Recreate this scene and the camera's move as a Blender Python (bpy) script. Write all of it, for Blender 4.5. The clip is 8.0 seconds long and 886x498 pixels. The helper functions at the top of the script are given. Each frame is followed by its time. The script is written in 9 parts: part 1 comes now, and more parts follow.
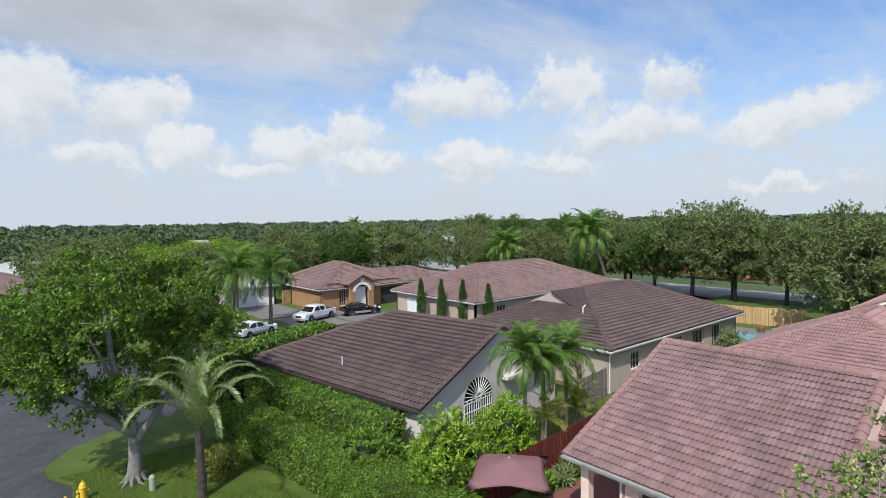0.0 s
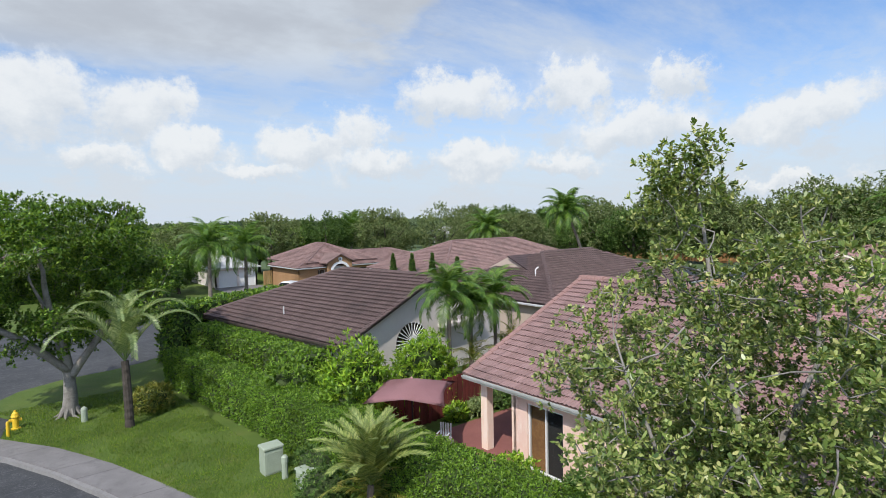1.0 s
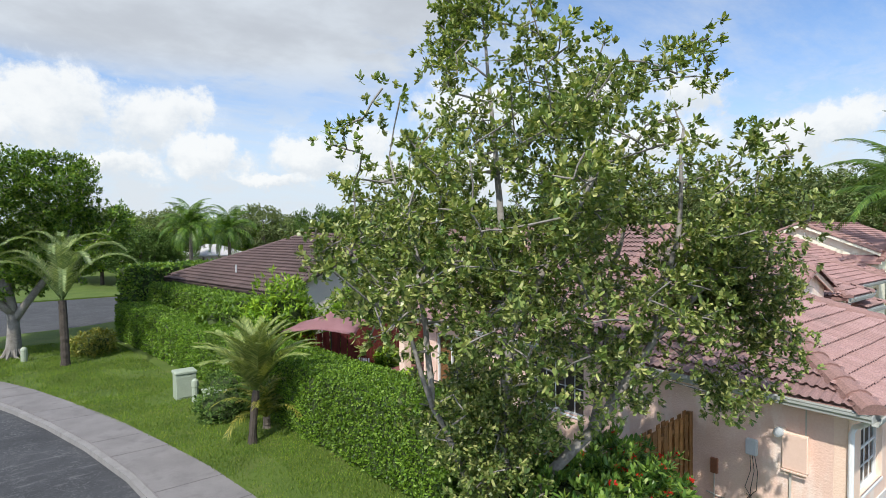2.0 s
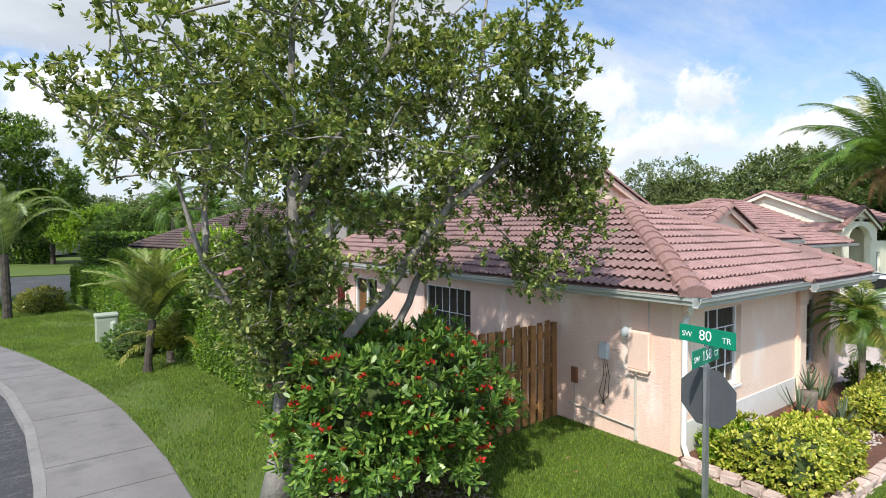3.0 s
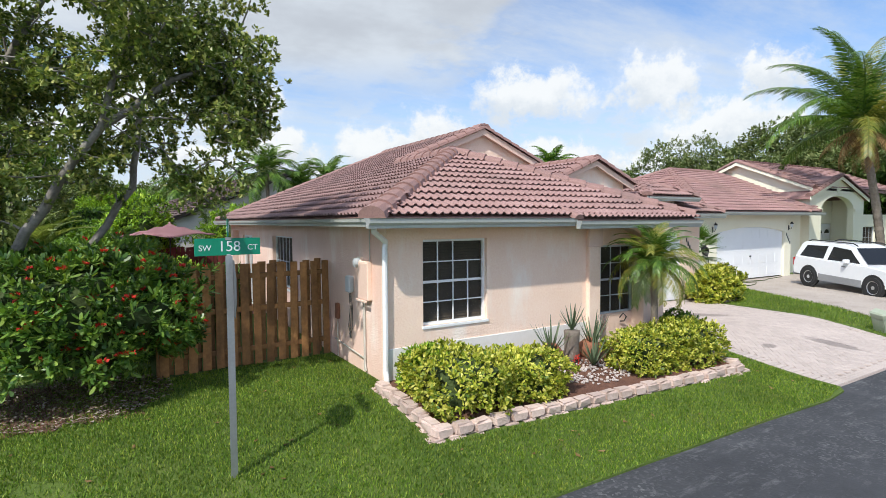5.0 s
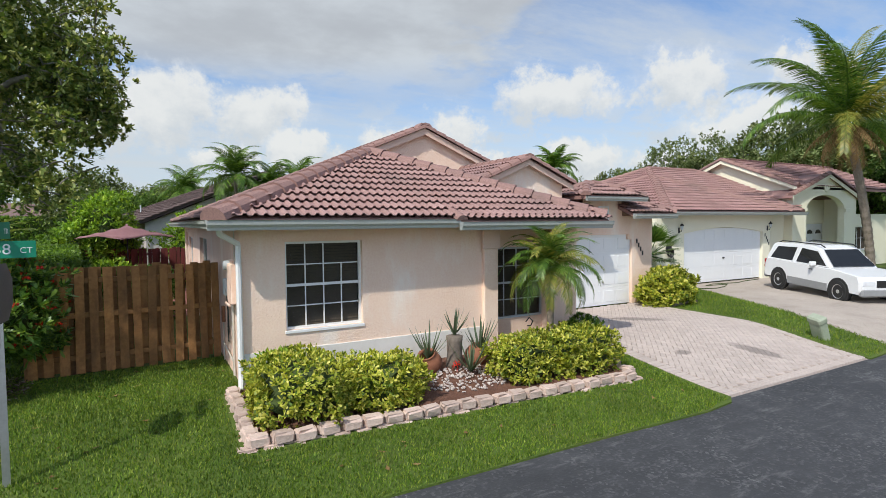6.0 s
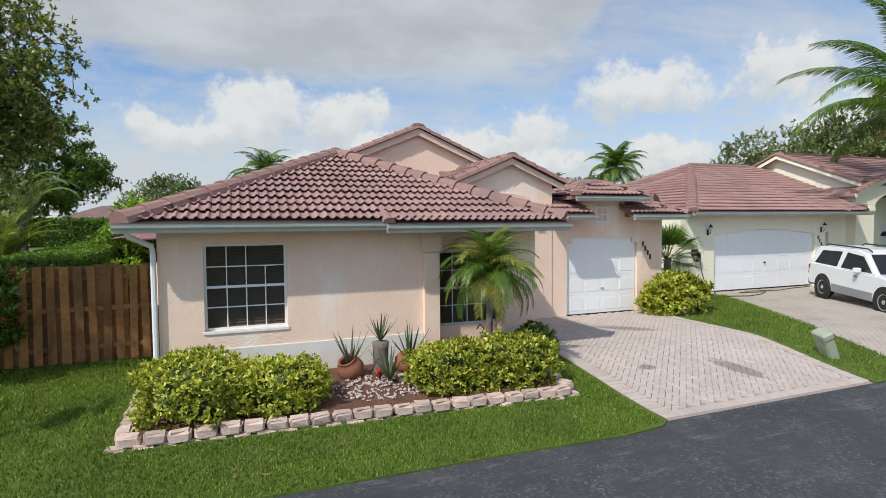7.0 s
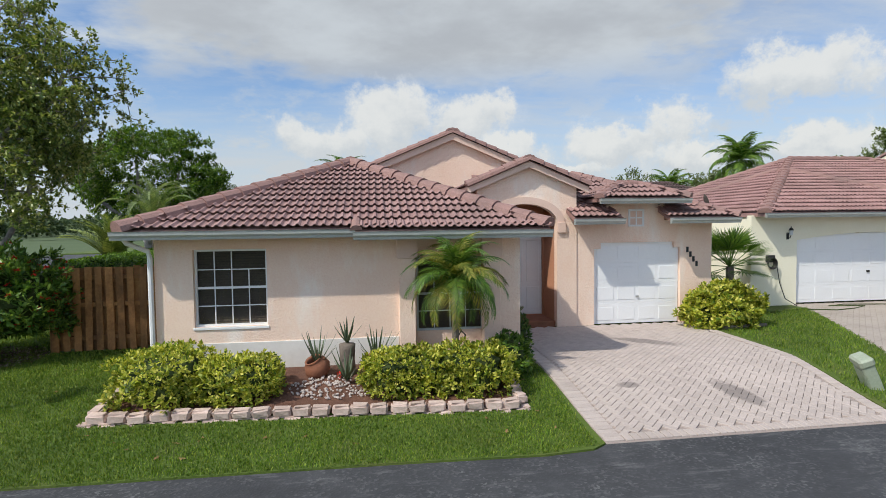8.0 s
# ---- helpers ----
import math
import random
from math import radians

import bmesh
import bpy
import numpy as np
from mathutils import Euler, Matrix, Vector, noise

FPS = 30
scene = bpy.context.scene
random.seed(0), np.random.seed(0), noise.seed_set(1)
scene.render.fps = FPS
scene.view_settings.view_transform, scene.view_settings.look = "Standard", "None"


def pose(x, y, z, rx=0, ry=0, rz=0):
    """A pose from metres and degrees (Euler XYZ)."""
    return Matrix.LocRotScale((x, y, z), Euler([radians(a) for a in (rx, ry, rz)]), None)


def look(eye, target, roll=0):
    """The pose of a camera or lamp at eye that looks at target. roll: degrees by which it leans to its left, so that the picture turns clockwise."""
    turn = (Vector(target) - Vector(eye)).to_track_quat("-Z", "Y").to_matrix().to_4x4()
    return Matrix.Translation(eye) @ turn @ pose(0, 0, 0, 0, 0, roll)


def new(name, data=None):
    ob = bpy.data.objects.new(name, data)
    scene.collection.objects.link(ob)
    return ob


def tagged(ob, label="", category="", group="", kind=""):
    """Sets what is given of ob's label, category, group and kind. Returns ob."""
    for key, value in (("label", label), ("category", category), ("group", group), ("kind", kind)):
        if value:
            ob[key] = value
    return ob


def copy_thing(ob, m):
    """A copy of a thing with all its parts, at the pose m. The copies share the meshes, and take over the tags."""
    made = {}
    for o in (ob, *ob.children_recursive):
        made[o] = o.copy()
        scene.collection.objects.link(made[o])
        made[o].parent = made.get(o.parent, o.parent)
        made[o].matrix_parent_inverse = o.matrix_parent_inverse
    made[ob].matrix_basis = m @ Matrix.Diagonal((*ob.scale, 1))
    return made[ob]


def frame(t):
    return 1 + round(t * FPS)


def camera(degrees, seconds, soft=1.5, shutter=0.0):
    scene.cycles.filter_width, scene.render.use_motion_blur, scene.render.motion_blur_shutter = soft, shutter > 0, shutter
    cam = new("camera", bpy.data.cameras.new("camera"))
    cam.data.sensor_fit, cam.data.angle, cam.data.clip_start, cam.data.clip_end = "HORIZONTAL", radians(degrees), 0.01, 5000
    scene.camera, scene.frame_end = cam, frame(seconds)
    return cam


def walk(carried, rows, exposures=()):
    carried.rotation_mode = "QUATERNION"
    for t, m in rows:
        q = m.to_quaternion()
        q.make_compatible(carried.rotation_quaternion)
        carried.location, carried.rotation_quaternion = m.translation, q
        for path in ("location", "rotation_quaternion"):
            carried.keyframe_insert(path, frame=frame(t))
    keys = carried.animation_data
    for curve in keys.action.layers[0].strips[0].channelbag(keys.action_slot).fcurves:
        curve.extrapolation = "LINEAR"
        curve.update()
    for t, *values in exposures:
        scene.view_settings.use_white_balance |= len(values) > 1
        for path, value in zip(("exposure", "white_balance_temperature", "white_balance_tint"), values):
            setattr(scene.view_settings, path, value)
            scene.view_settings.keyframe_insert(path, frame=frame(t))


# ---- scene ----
cam = camera(79.1, 8.0, 0.8)
PATH = [
    (0, (-15.188, 2.434, 10.836), (-13.91, 3.969, 10.731), -0.9),
    (0.5, (-14.187, 0.972, 9.593), (-12.912, 2.509, 9.484), -1.0),
    (1, (-12.936, -0.503, 8.239), (-11.675, 1.046, 8.132), -1.2),
    (2.5, (-9.437, -3.662, 4.462), (-8.218, -2.077, 4.408), 0.0),
    (3, (-8.192, -4.508, 3.693), (-6.991, -2.911, 3.623), -0.2),
    (3.5, (-6.989, -5.423, 3.148), (-5.811, -3.809, 3.072), -0.4),
    (4, (-5.871, -6.381, 2.902), (-4.74, -4.734, 2.806), -0.3),
    (4.5, (-4.8, -7.098, 2.712), (-3.711, -5.423, 2.617), -0.3),
    (5, (-3.671, -7.749, 2.632), (-2.63, -6.045, 2.529), -0.3),
    (6.5, (-0.049, -9.225, 2.626), (0.831, -7.432, 2.531), -0.5),
    (7, (1.245, -9.608, 2.644), (1.952, -7.74, 2.548), -0.5),
    (7.5, (2.626, -9.996, 2.698), (3.094, -8.054, 2.602), -0.6),
    (8, (3.99, -10.39, 2.755), (4.246, -8.409, 2.661), -0.7),
]
walk(cam, [(t, look(eye, target, roll)) for t, eye, target, roll in PATH],
     [(0, 0.03, 6400, 9), (1.0, 0.1, 6450, 9), (2.5, 0.34, 6600, 8.5), (3.2, 0.42, 6600, 8.5), (4.5, 0.36, 6500, 8.5), (6.5, -0.04, 6700, 7.5), (8.0, -0.06, 6700, 7.5)])


# ---- world, sun and sky ----
SUN_DIR = Vector((-0.77, -0.45, 1.0)).normalized()
SUN_EL = math.asin(SUN_DIR.z)
world = bpy.data.worlds.new("sky")
scene.world = world
world.use_nodes = True


HEAPS = [(10.0, 10.3, 4.6, 3.9), (30.2, 8.9, 3.4, 3.2), (40.8, 12.7, 6.3, 2.9), (51.8, 12.4, 5.0, 2.8), (62.7, 12.9, 3.1, 2.3), (2.1, 10.2, 5.7, 3.8), (25.4, 7.6, 4.4, 2.2), (15.5, 6.8, 3.3, 2.1), (42.6, 5.7, 5.7, 1.9), (59.3, 9.0, 6.8, 2.4), (72.8, 8.7, 7.6, 2.1), (32.0, 5.9, 4.8, 1.6), (7.3, 5.8, 3.6, 1.4), (53.2, 6.0, 4.7, 1.3), (72.8, 3.3, 5.1, 0.9), (20.4, 5.4, 4.6, 1.1), (-5.9, 8.7, 4.8, 2.4)]


def build_sky(w):
    nt = w.node_tree
    N, L = nt.nodes, nt.links
    N.clear()
    out = N.new("ShaderNodeOutputWorld")
    bg = N.new("ShaderNodeBackground")
    bg.inputs["Strength"].default_value = 0.12
    sky = N.new("ShaderNodeTexSky")
    sky.sky_type = "NISHITA"
    sky.sun_disc = False
    sky.sun_elevation = SUN_EL
    sky.sun_rotation = math.atan2(SUN_DIR.x, SUN_DIR.y)
    tc = N.new("ShaderNodeTexCoord")
    L.new(bg.outputs[0], out.inputs[0])

    def math_node(op, a, b=None, c=None):
        n = N.new("ShaderNodeMath")
        n.operation = op
        for i, v in enumerate((a, b, c)):
            if v is None:
                continue
            if isinstance(v, (int, float)):
                n.inputs[i].default_value = v
            else:
                L.new(v, n.inputs[i])
        return n.outputs[0]

    def ramp(v, lo, hi):
        n = N.new("ShaderNodeMapRange")
        n.interpolation_type = "SMOOTHSTEP"
        L.new(v, n.inputs[0])
        n.inputs[1].default_value, n.inputs[2].default_value = lo, hi
        return n.outputs[0]

    def fbm(vec, scale, detail, rough):
        n = N.new("ShaderNodeTexNoise")
        n.inputs["Scale"].default_value = scale
        n.inputs["Detail"].default_value = detail
        n.inputs["Roughness"].default_value = rough
        L.new(vec, n.inputs["Vector"])
        return n.outputs[0]

    def vec(op, a, b):
        n = N.new("ShaderNodeVectorMath")
        n.operation = op
        for i, v in enumerate((a, b)):
            if isinstance(v, (tuple, Vector)):
                n.inputs[i].default_value = v
            elif v is not None:
                L.new(v, n.inputs[i])
        return n.outputs["Value" if op in ("LENGTH", "DOT_PRODUCT") else 0]

    def tint(fac, a, b):
        n = N.new("ShaderNodeMix")
        n.data_type = "RGBA"
        for i, v in ((0, fac), (6, a), (7, b)):
            if isinstance(v, tuple):
                n.inputs[i].default_value = (*v, 1)
            else:
                L.new(v, n.inputs[i])
        return n.outputs[2]

    ray = tc.outputs["Generated"]
    sep = N.new("ShaderNodeSeparateXYZ")
    L.new(ray, sep.inputs[0])
    up = math_node("MAXIMUM", sep.outputs[2], 0.0)
    # the direction laid on a flat layer, for the high thin cloud
    lift = math_node("ADD", up, 0.10)
    comb = N.new("ShaderNodeCombineXYZ")
    L.new(math_node("DIVIDE", sep.outputs[0], lift), comb.inputs[0])
    L.new(math_node("DIVIDE", sep.outputs[1], lift), comb.inputs[1])
    comb.inputs[2].default_value = 5.3
    flat = comb.outputs[0]
    streak = vec("MULTIPLY", flat, (0.55, 1.25, 1.0))
    veil = math_node("MULTIPLY", ramp(fbm(streak, 0.75, 8, 0.66), 0.36, 0.74), 0.82)
    # the broad grey-white sheet overhead towards the north
    north = ramp(vec("DOT_PRODUCT", ray, Vector((0.16, 0.84, 0.52))), 0.80, 0.97)
    sheet_n = math_node("ADD", fbm(flat, 0.8, 7, 0.6), math_node("MULTIPLY", north, 0.25))
    sheet = math_node("MULTIPLY", ramp(sheet_n, 0.57, 0.74), ramp(up, 0.16, 0.30))
    # small scattered heaps low down
    low_v = vec("MULTIPLY", ray, (1.0, 1.0, 2.2))
    specks = math_node("MULTIPLY", ramp(fbm(low_v, 8.5, 8, 0.64), 0.45, 0.64), ramp(up, 0.34, 0.10))
    # heaped clouds, each with its bearing, height and half sizes in degrees
    warp_a = N.new("ShaderNodeTexNoise")
    warp_a.inputs["Scale"].default_value, warp_a.inputs["Detail"].default_value, warp_a.inputs["Roughness"].default_value = 7.5, 9.0, 0.66
    L.new(ray, warp_a.inputs["Vector"])
    shift = vec("MULTIPLY", vec("SUBTRACT", warp_a.outputs["Color"], (0.5, 0.5, 0.5)), (0.21, 0.21, 0.17))
    bent = vec("ADD", ray, shift)
    fine = math_node("MULTIPLY", math_node("SUBTRACT", fbm(ray, 19.0, 8, 0.65), 0.5), 1.5)
    billow = fbm(vec("MULTIPLY", ray, (1.0, 1.0, 1.5)), 13.0, 7, 0.6)
    heap, light = None, None
    for az, el, sx, sz in HEAPS:
        c = Vector((math.sin(radians(az)) * math.cos(radians(el)), math.cos(radians(az)) * math.cos(radians(el)), math.sin(radians(el))))
        k = 1 / math.sin(radians(sx)), 1 / math.sin(radians(sz))
        off = vec("MULTIPLY", vec("SUBTRACT", bent, c), (k[0], k[0], k[1]))
        body = ramp(math_node("ADD", vec("LENGTH", off, None), fine), 1.34, 0.56)
        s2 = N.new("ShaderNodeSeparateXYZ")
        L.new(off, s2.inputs[0])
        lit = math_node("MULTIPLY", body, ramp(math_node("ADD", s2.outputs[2], math_node("MULTIPLY", billow, 2.4)), 0.35, 1.65))
        heap = body if heap is None else math_node("MAXIMUM", heap, body)
        light = lit if light is None else math_node("MAXIMUM", light, lit)
    cover = math_node("MAXIMUM", math_node("MAXIMUM", veil, math_node("MULTIPLY", sheet, 0.93)), math_node("MAXIMUM", math_node("MULTIPLY", heap, 0.95), math_node("MULTIPLY", specks, 0.82)))
    # colours: clear sky, pale haze at the horizon, white tops and grey bases
    air = vec("MULTIPLY", sky.outputs[0], (0.92, 1.12, 1.38))
    haze = tint(ramp(up, 0.28, 0.0), air, (5.0, 5.6, 6.4))
    mass = tint(math_node("MULTIPLY", sheet, ramp(fbm(flat, 1.3, 6, 0.6), 0.35, 0.65)), (5.5, 5.9, 6.4), (4.3, 4.55, 4.95))
    white = tint(light, mass, (7.1, 7.25, 7.4))
    # clouds scatter more light on the side towards the sun
    glow = math_node("ADD", 0.94, math_node("MULTIPLY", ramp(vec("DOT_PRODUCT", ray, SUN_DIR), 0.0, 1.0), 1.25))
    lit_c = N.new("ShaderNodeVectorMath")
    lit_c.operation = "SCALE"
    L.new(white, lit_c.inputs[0])
    L.new(glow, lit_c.inputs["Scale"])
    white = lit_c.outputs[0]
    L.new(tint(cover, haze, white), bg.inputs[0])


build_sky(world)
sun_data = bpy.data.lights.new("sun", "SUN")
sun_data.energy, sun_data.angle, sun_data.color = 3.85, radians(0.9), (1.0, 0.96, 0.90)
sun = new("sun", sun_data)
sun.matrix_world = look(SUN_DIR * 50, (0, 0, 0))
scene.view_settings.exposure = 0.0


# ---- materials ----
def principled(name):
    m = bpy.data.materials.new(name)
    m.use_nodes = True
    nt = m.node_tree
    return m, nt, nt.nodes["Principled BSDF"]


def coords(nt, kind="Object", scale=(1, 1, 1)):
    tc = nt.nodes.new("ShaderNodeTexCoord")
    mp = nt.nodes.new("ShaderNodeMapping")
    mp.inputs["Scale"].default_value = scale
    nt.links.new(tc.outputs[kind], mp.inputs[0])
    return mp.outputs[0]


def world_pos(nt, scale=(1, 1, 1)):
    g = nt.nodes.new("ShaderNodeNewGeometry")
    mp = nt.nodes.new("ShaderNodeMapping")
    mp.inputs["Scale"].default_value = scale
    nt.links.new(g.outputs["Position"], mp.inputs[0])
    return mp.outputs[0]


def noise_node(nt, vec, scale, detail=4, rough=0.55):
    n = nt.nodes.new("ShaderNodeTexNoise")
    n.inputs["Scale"].default_value = scale
    n.inputs["Detail"].default_value = detail
    n.inputs["Roughness"].default_value = rough
    if vec is not None:
        nt.links.new(vec, n.inputs["Vector"])
    return n.outputs[0]


def ramp_node(nt, fac, stops):
    r = nt.nodes.new("ShaderNodeValToRGB")
    while len(r.color_ramp.elements) < len(stops):
        r.color_ramp.elements.new(0.5)
    for e, (p, c) in zip(r.color_ramp.elements, stops):
        e.position, e.color = p, (*c, 1)
    nt.links.new(fac, r.inputs[0])
    return r.outputs[0]


def mix_node(nt, fac, a, b, blend="MIX"):
    n = nt.nodes.new("ShaderNodeMix")
    n.data_type, n.blend_type = "RGBA", blend
    for i, v in ((0, fac), (6, a), (7, b)):
        if isinstance(v, (int, float)):
            n.inputs[i].default_value = v
        elif isinstance(v, tuple):
            n.inputs[i].default_value = (*v, 1)
        else:
            nt.links.new(v, n.inputs[i])
    return n.outputs[2]


def bump_node(nt, height, strength, dist, shader):
    b = nt.nodes.new("ShaderNodeBump")
    b.inputs["Strength"].default_value = strength
    b.inputs["Distance"].default_value = dist
    nt.links.new(height, b.inputs["Height"])
    nt.links.new(b.outputs[0], shader.inputs["Normal"])


def surface(name, dark, light, rough=0.8, coarse=1.2, fine=30.0, relief=0.3, dist=0.01, metal=0.0, stain=None, stain_amt=0.5, rnd=0.0):
    """A surface with a coarse and a fine variation between two colours, a fine relief and, if given, stains."""
    m, nt, p = principled(name)
    v = world_pos(nt)
    a = noise_node(nt, v, coarse, 5, 0.6)
    b = noise_node(nt, v, fine, 3, 0.6)
    mixed = mix_node(nt, 0.4, a, b)
    col = ramp_node(nt, mixed, [(0.32, dark), (0.68, light)])
    if stain:
        s = noise_node(nt, world_pos(nt, (1, 1, 0.35)), coarse * 1.7, 6, 0.65)
        sm = ramp_node(nt, s, [(0.52, (0, 0, 0)), (0.75, (stain_amt,) * 3)])
        col = mix_node(nt, sm, col, stain)
    if rnd:
        oi = nt.nodes.new("ShaderNodeObjectInfo")
        hv = nt.nodes.new("ShaderNodeHueSaturation")
        mr = nt.nodes.new("ShaderNodeMapRange")
        nt.links.new(oi.outputs["Random"], mr.inputs[0])
        mr.inputs[3].default_value, mr.inputs[4].default_value = 1 - rnd, 1 + rnd
        nt.links.new(mr.outputs[0], hv.inputs["Value"])
        nt.links.new(col, hv.inputs["Color"])
        col = hv.outputs[0]
    nt.links.new(col, p.inputs["Base Color"])
    p.inputs["Roughness"].default_value = rough
    p.inputs["Metallic"].default_value = metal
    if relief:
        bump_node(nt, b, relief, dist, p)
    return m


def leafy(name, stops, rough=0.5, through_light=0.35, patch=0.0, patch_col=(0.2, 0.2, 0.03)):
    """Leaves: each one's colour differs, and some light passes through."""
    m, nt, p = principled(name)
    g = nt.nodes.new("ShaderNodeNewGeometry")
    col = ramp_node(nt, g.outputs["Random Per Island"], stops)
    big = noise_node(nt, world_pos(nt), 0.8, 3)
    hv = nt.nodes.new("ShaderNodeHueSaturation")
    mr = nt.nodes.new("ShaderNodeMapRange")
    nt.links.new(big, mr.inputs[0])
    mr.inputs[1].default_value, mr.inputs[2].default_value = 0.3, 0.7
    mr.inputs[3].default_value, mr.inputs[4].default_value = 0.75, 1.25
    nt.links.new(mr.outputs[0], hv.inputs["Value"])
    nt.links.new(col, hv.inputs["Color"])
    col = hv.outputs[0]
    nt.links.new(col, p.inputs["Base Color"])
    p.inputs["Roughness"].default_value = rough
    p.inputs["Specular IOR Level"].default_value = 0.45 if rough < 0.65 else 0.1
    tr = nt.nodes.new("ShaderNodeBsdfTranslucent")
    tint = mix_node(nt, 1.0, col, (1.0, 1.0, 0.45), "MULTIPLY")
    nt.links.new(tint, tr.inputs[0])
    mx = nt.nodes.new("ShaderNodeMixShader")
    mx.inputs[0].default_value = through_light
    out = nt.nodes["Material Output"]
    nt.links.new(p.outputs[0], mx.inputs[1])
    nt.links.new(tr.outputs[0], mx.inputs[2])
    nt.links.new(mx.outputs[0], out.inputs[0])
    return m


def tile_paint(name, a, b, c, moss, rnd_input="island"):
    """Concrete roof tile: each tile's shade differs; weathered darker streaks."""
    m, nt, p = principled(name)
    if rnd_input == "island":
        g = nt.nodes.new("ShaderNodeNewGeometry")
        r = g.outputs["Random Per Island"]
    else:
        g = nt.nodes.new("ShaderNodeObjectInfo")
        r = g.outputs["Random"]
    col = ramp_node(nt, r, [(0.0, a), (0.5, b), (1.0, c)])
    v = world_pos(nt)
    big = noise_node(nt, v, 0.55, 6, 0.68)
    sm = ramp_node(nt, big, [(0.48, (0, 0, 0)), (0.72, (0.75, 0.75, 0.75))])
    col = mix_node(nt, sm, col, moss)
    f = noise_node(nt, v, 38, 4, 0.65)
    col = mix_node(nt, 1.0, col, ramp_node(nt, f, [(0.3, (0.72, 0.72, 0.72)), (0.7, (1.22, 1.22, 1.22))]), "MULTIPLY")
    nt.links.new(col, p.inputs["Base Color"])
    p.inputs["Roughness"].default_value = 0.75
    bump_node(nt, f, 0.25, 0.006, p)
    return m


def roof_far(name, a, b, axis, pitch=0.34):
    """Tiled roof a long way off: courses and barrels as a fine relief, lap shade put into the colour."""
    m, nt, p = principled(name)
    pos = world_pos(nt)
    sep = nt.nodes.new("ShaderNodeSeparateXYZ")
    nt.links.new(pos, sep.inputs[0])

    def wave(out, k, off=0.0):
        n = nt.nodes.new("ShaderNodeMath")
        n.operation = "MULTIPLY"
        nt.links.new(out, n.inputs[0])
        n.inputs[1].default_value = k
        f = nt.nodes.new("ShaderNodeMath")
        f.operation = "FRACT"
        nt.links.new(n.outputs[0], f.inputs[0])
        return f.outputs[0]

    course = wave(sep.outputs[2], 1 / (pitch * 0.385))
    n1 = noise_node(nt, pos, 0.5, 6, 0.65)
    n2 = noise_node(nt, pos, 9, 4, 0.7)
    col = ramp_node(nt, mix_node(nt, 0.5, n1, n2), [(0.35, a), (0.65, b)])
    # darkens the foot of each course, painting the shade at the tile laps
    lap_shade = ramp_node(nt, course, [(0.0, (0.25, 0.25, 0.25)), (0.3, (1, 1, 1))])
    col = mix_node(nt, 1.0, col, lap_shade, "MULTIPLY")
    nt.links.new(col, p.inputs["Base Color"])
    p.inputs["Roughness"].default_value = 0.8
    bump_node(nt, course, 0.6, 0.04, p)
    return m


def asphalt():
    """Worn asphalt: pale stone chips in dark binder, broad grey wear, scuffs and old dark patches."""
    m, nt, p = principled("asphalt")
    v = world_pos(nt)
    base = ramp_node(nt, mix_node(nt, 0.35, noise_node(nt, v, 0.35, 6, 0.65), noise_node(nt, v, 3.0, 5, 0.65)), [(0.33, (0.026, 0.027, 0.030)), (0.55, (0.046, 0.047, 0.051)), (0.70, (0.075, 0.076, 0.080))])
    vor = nt.nodes.new("ShaderNodeTexVoronoi")
    vor.inputs["Scale"].default_value = 30
    nt.links.new(v, vor.inputs["Vector"])
    chips = ramp_node(nt, vor.outputs["Color"], [(0.60, (0, 0, 0)), (0.95, (0.75, 0.75, 0.75))])
    wear = ramp_node(nt, noise_node(nt, v, 1.1, 7, 0.72), [(0.42, (0.06, 0.06, 0.06)), (0.66, (0.9, 0.9, 0.9))])
    col = mix_node(nt, mix_node(nt, 1.0, chips, wear, "MULTIPLY"), base, (0.21, 0.21, 0.21))
    scuff = ramp_node(nt, noise_node(nt, world_pos(nt, (0.5, 2.2, 1)), 2.4, 8, 0.75), [(0.55, (0, 0, 0)), (0.70, (0.5, 0.5, 0.5))])
    col = mix_node(nt, scuff, col, (0.19, 0.19, 0.192))
    nt.links.new(col, p.inputs["Base Color"])
    p.inputs["Roughness"].default_value = 0.82
    bump_node(nt, vor.outputs["Distance"], 0.5, 0.008, p)
    return m


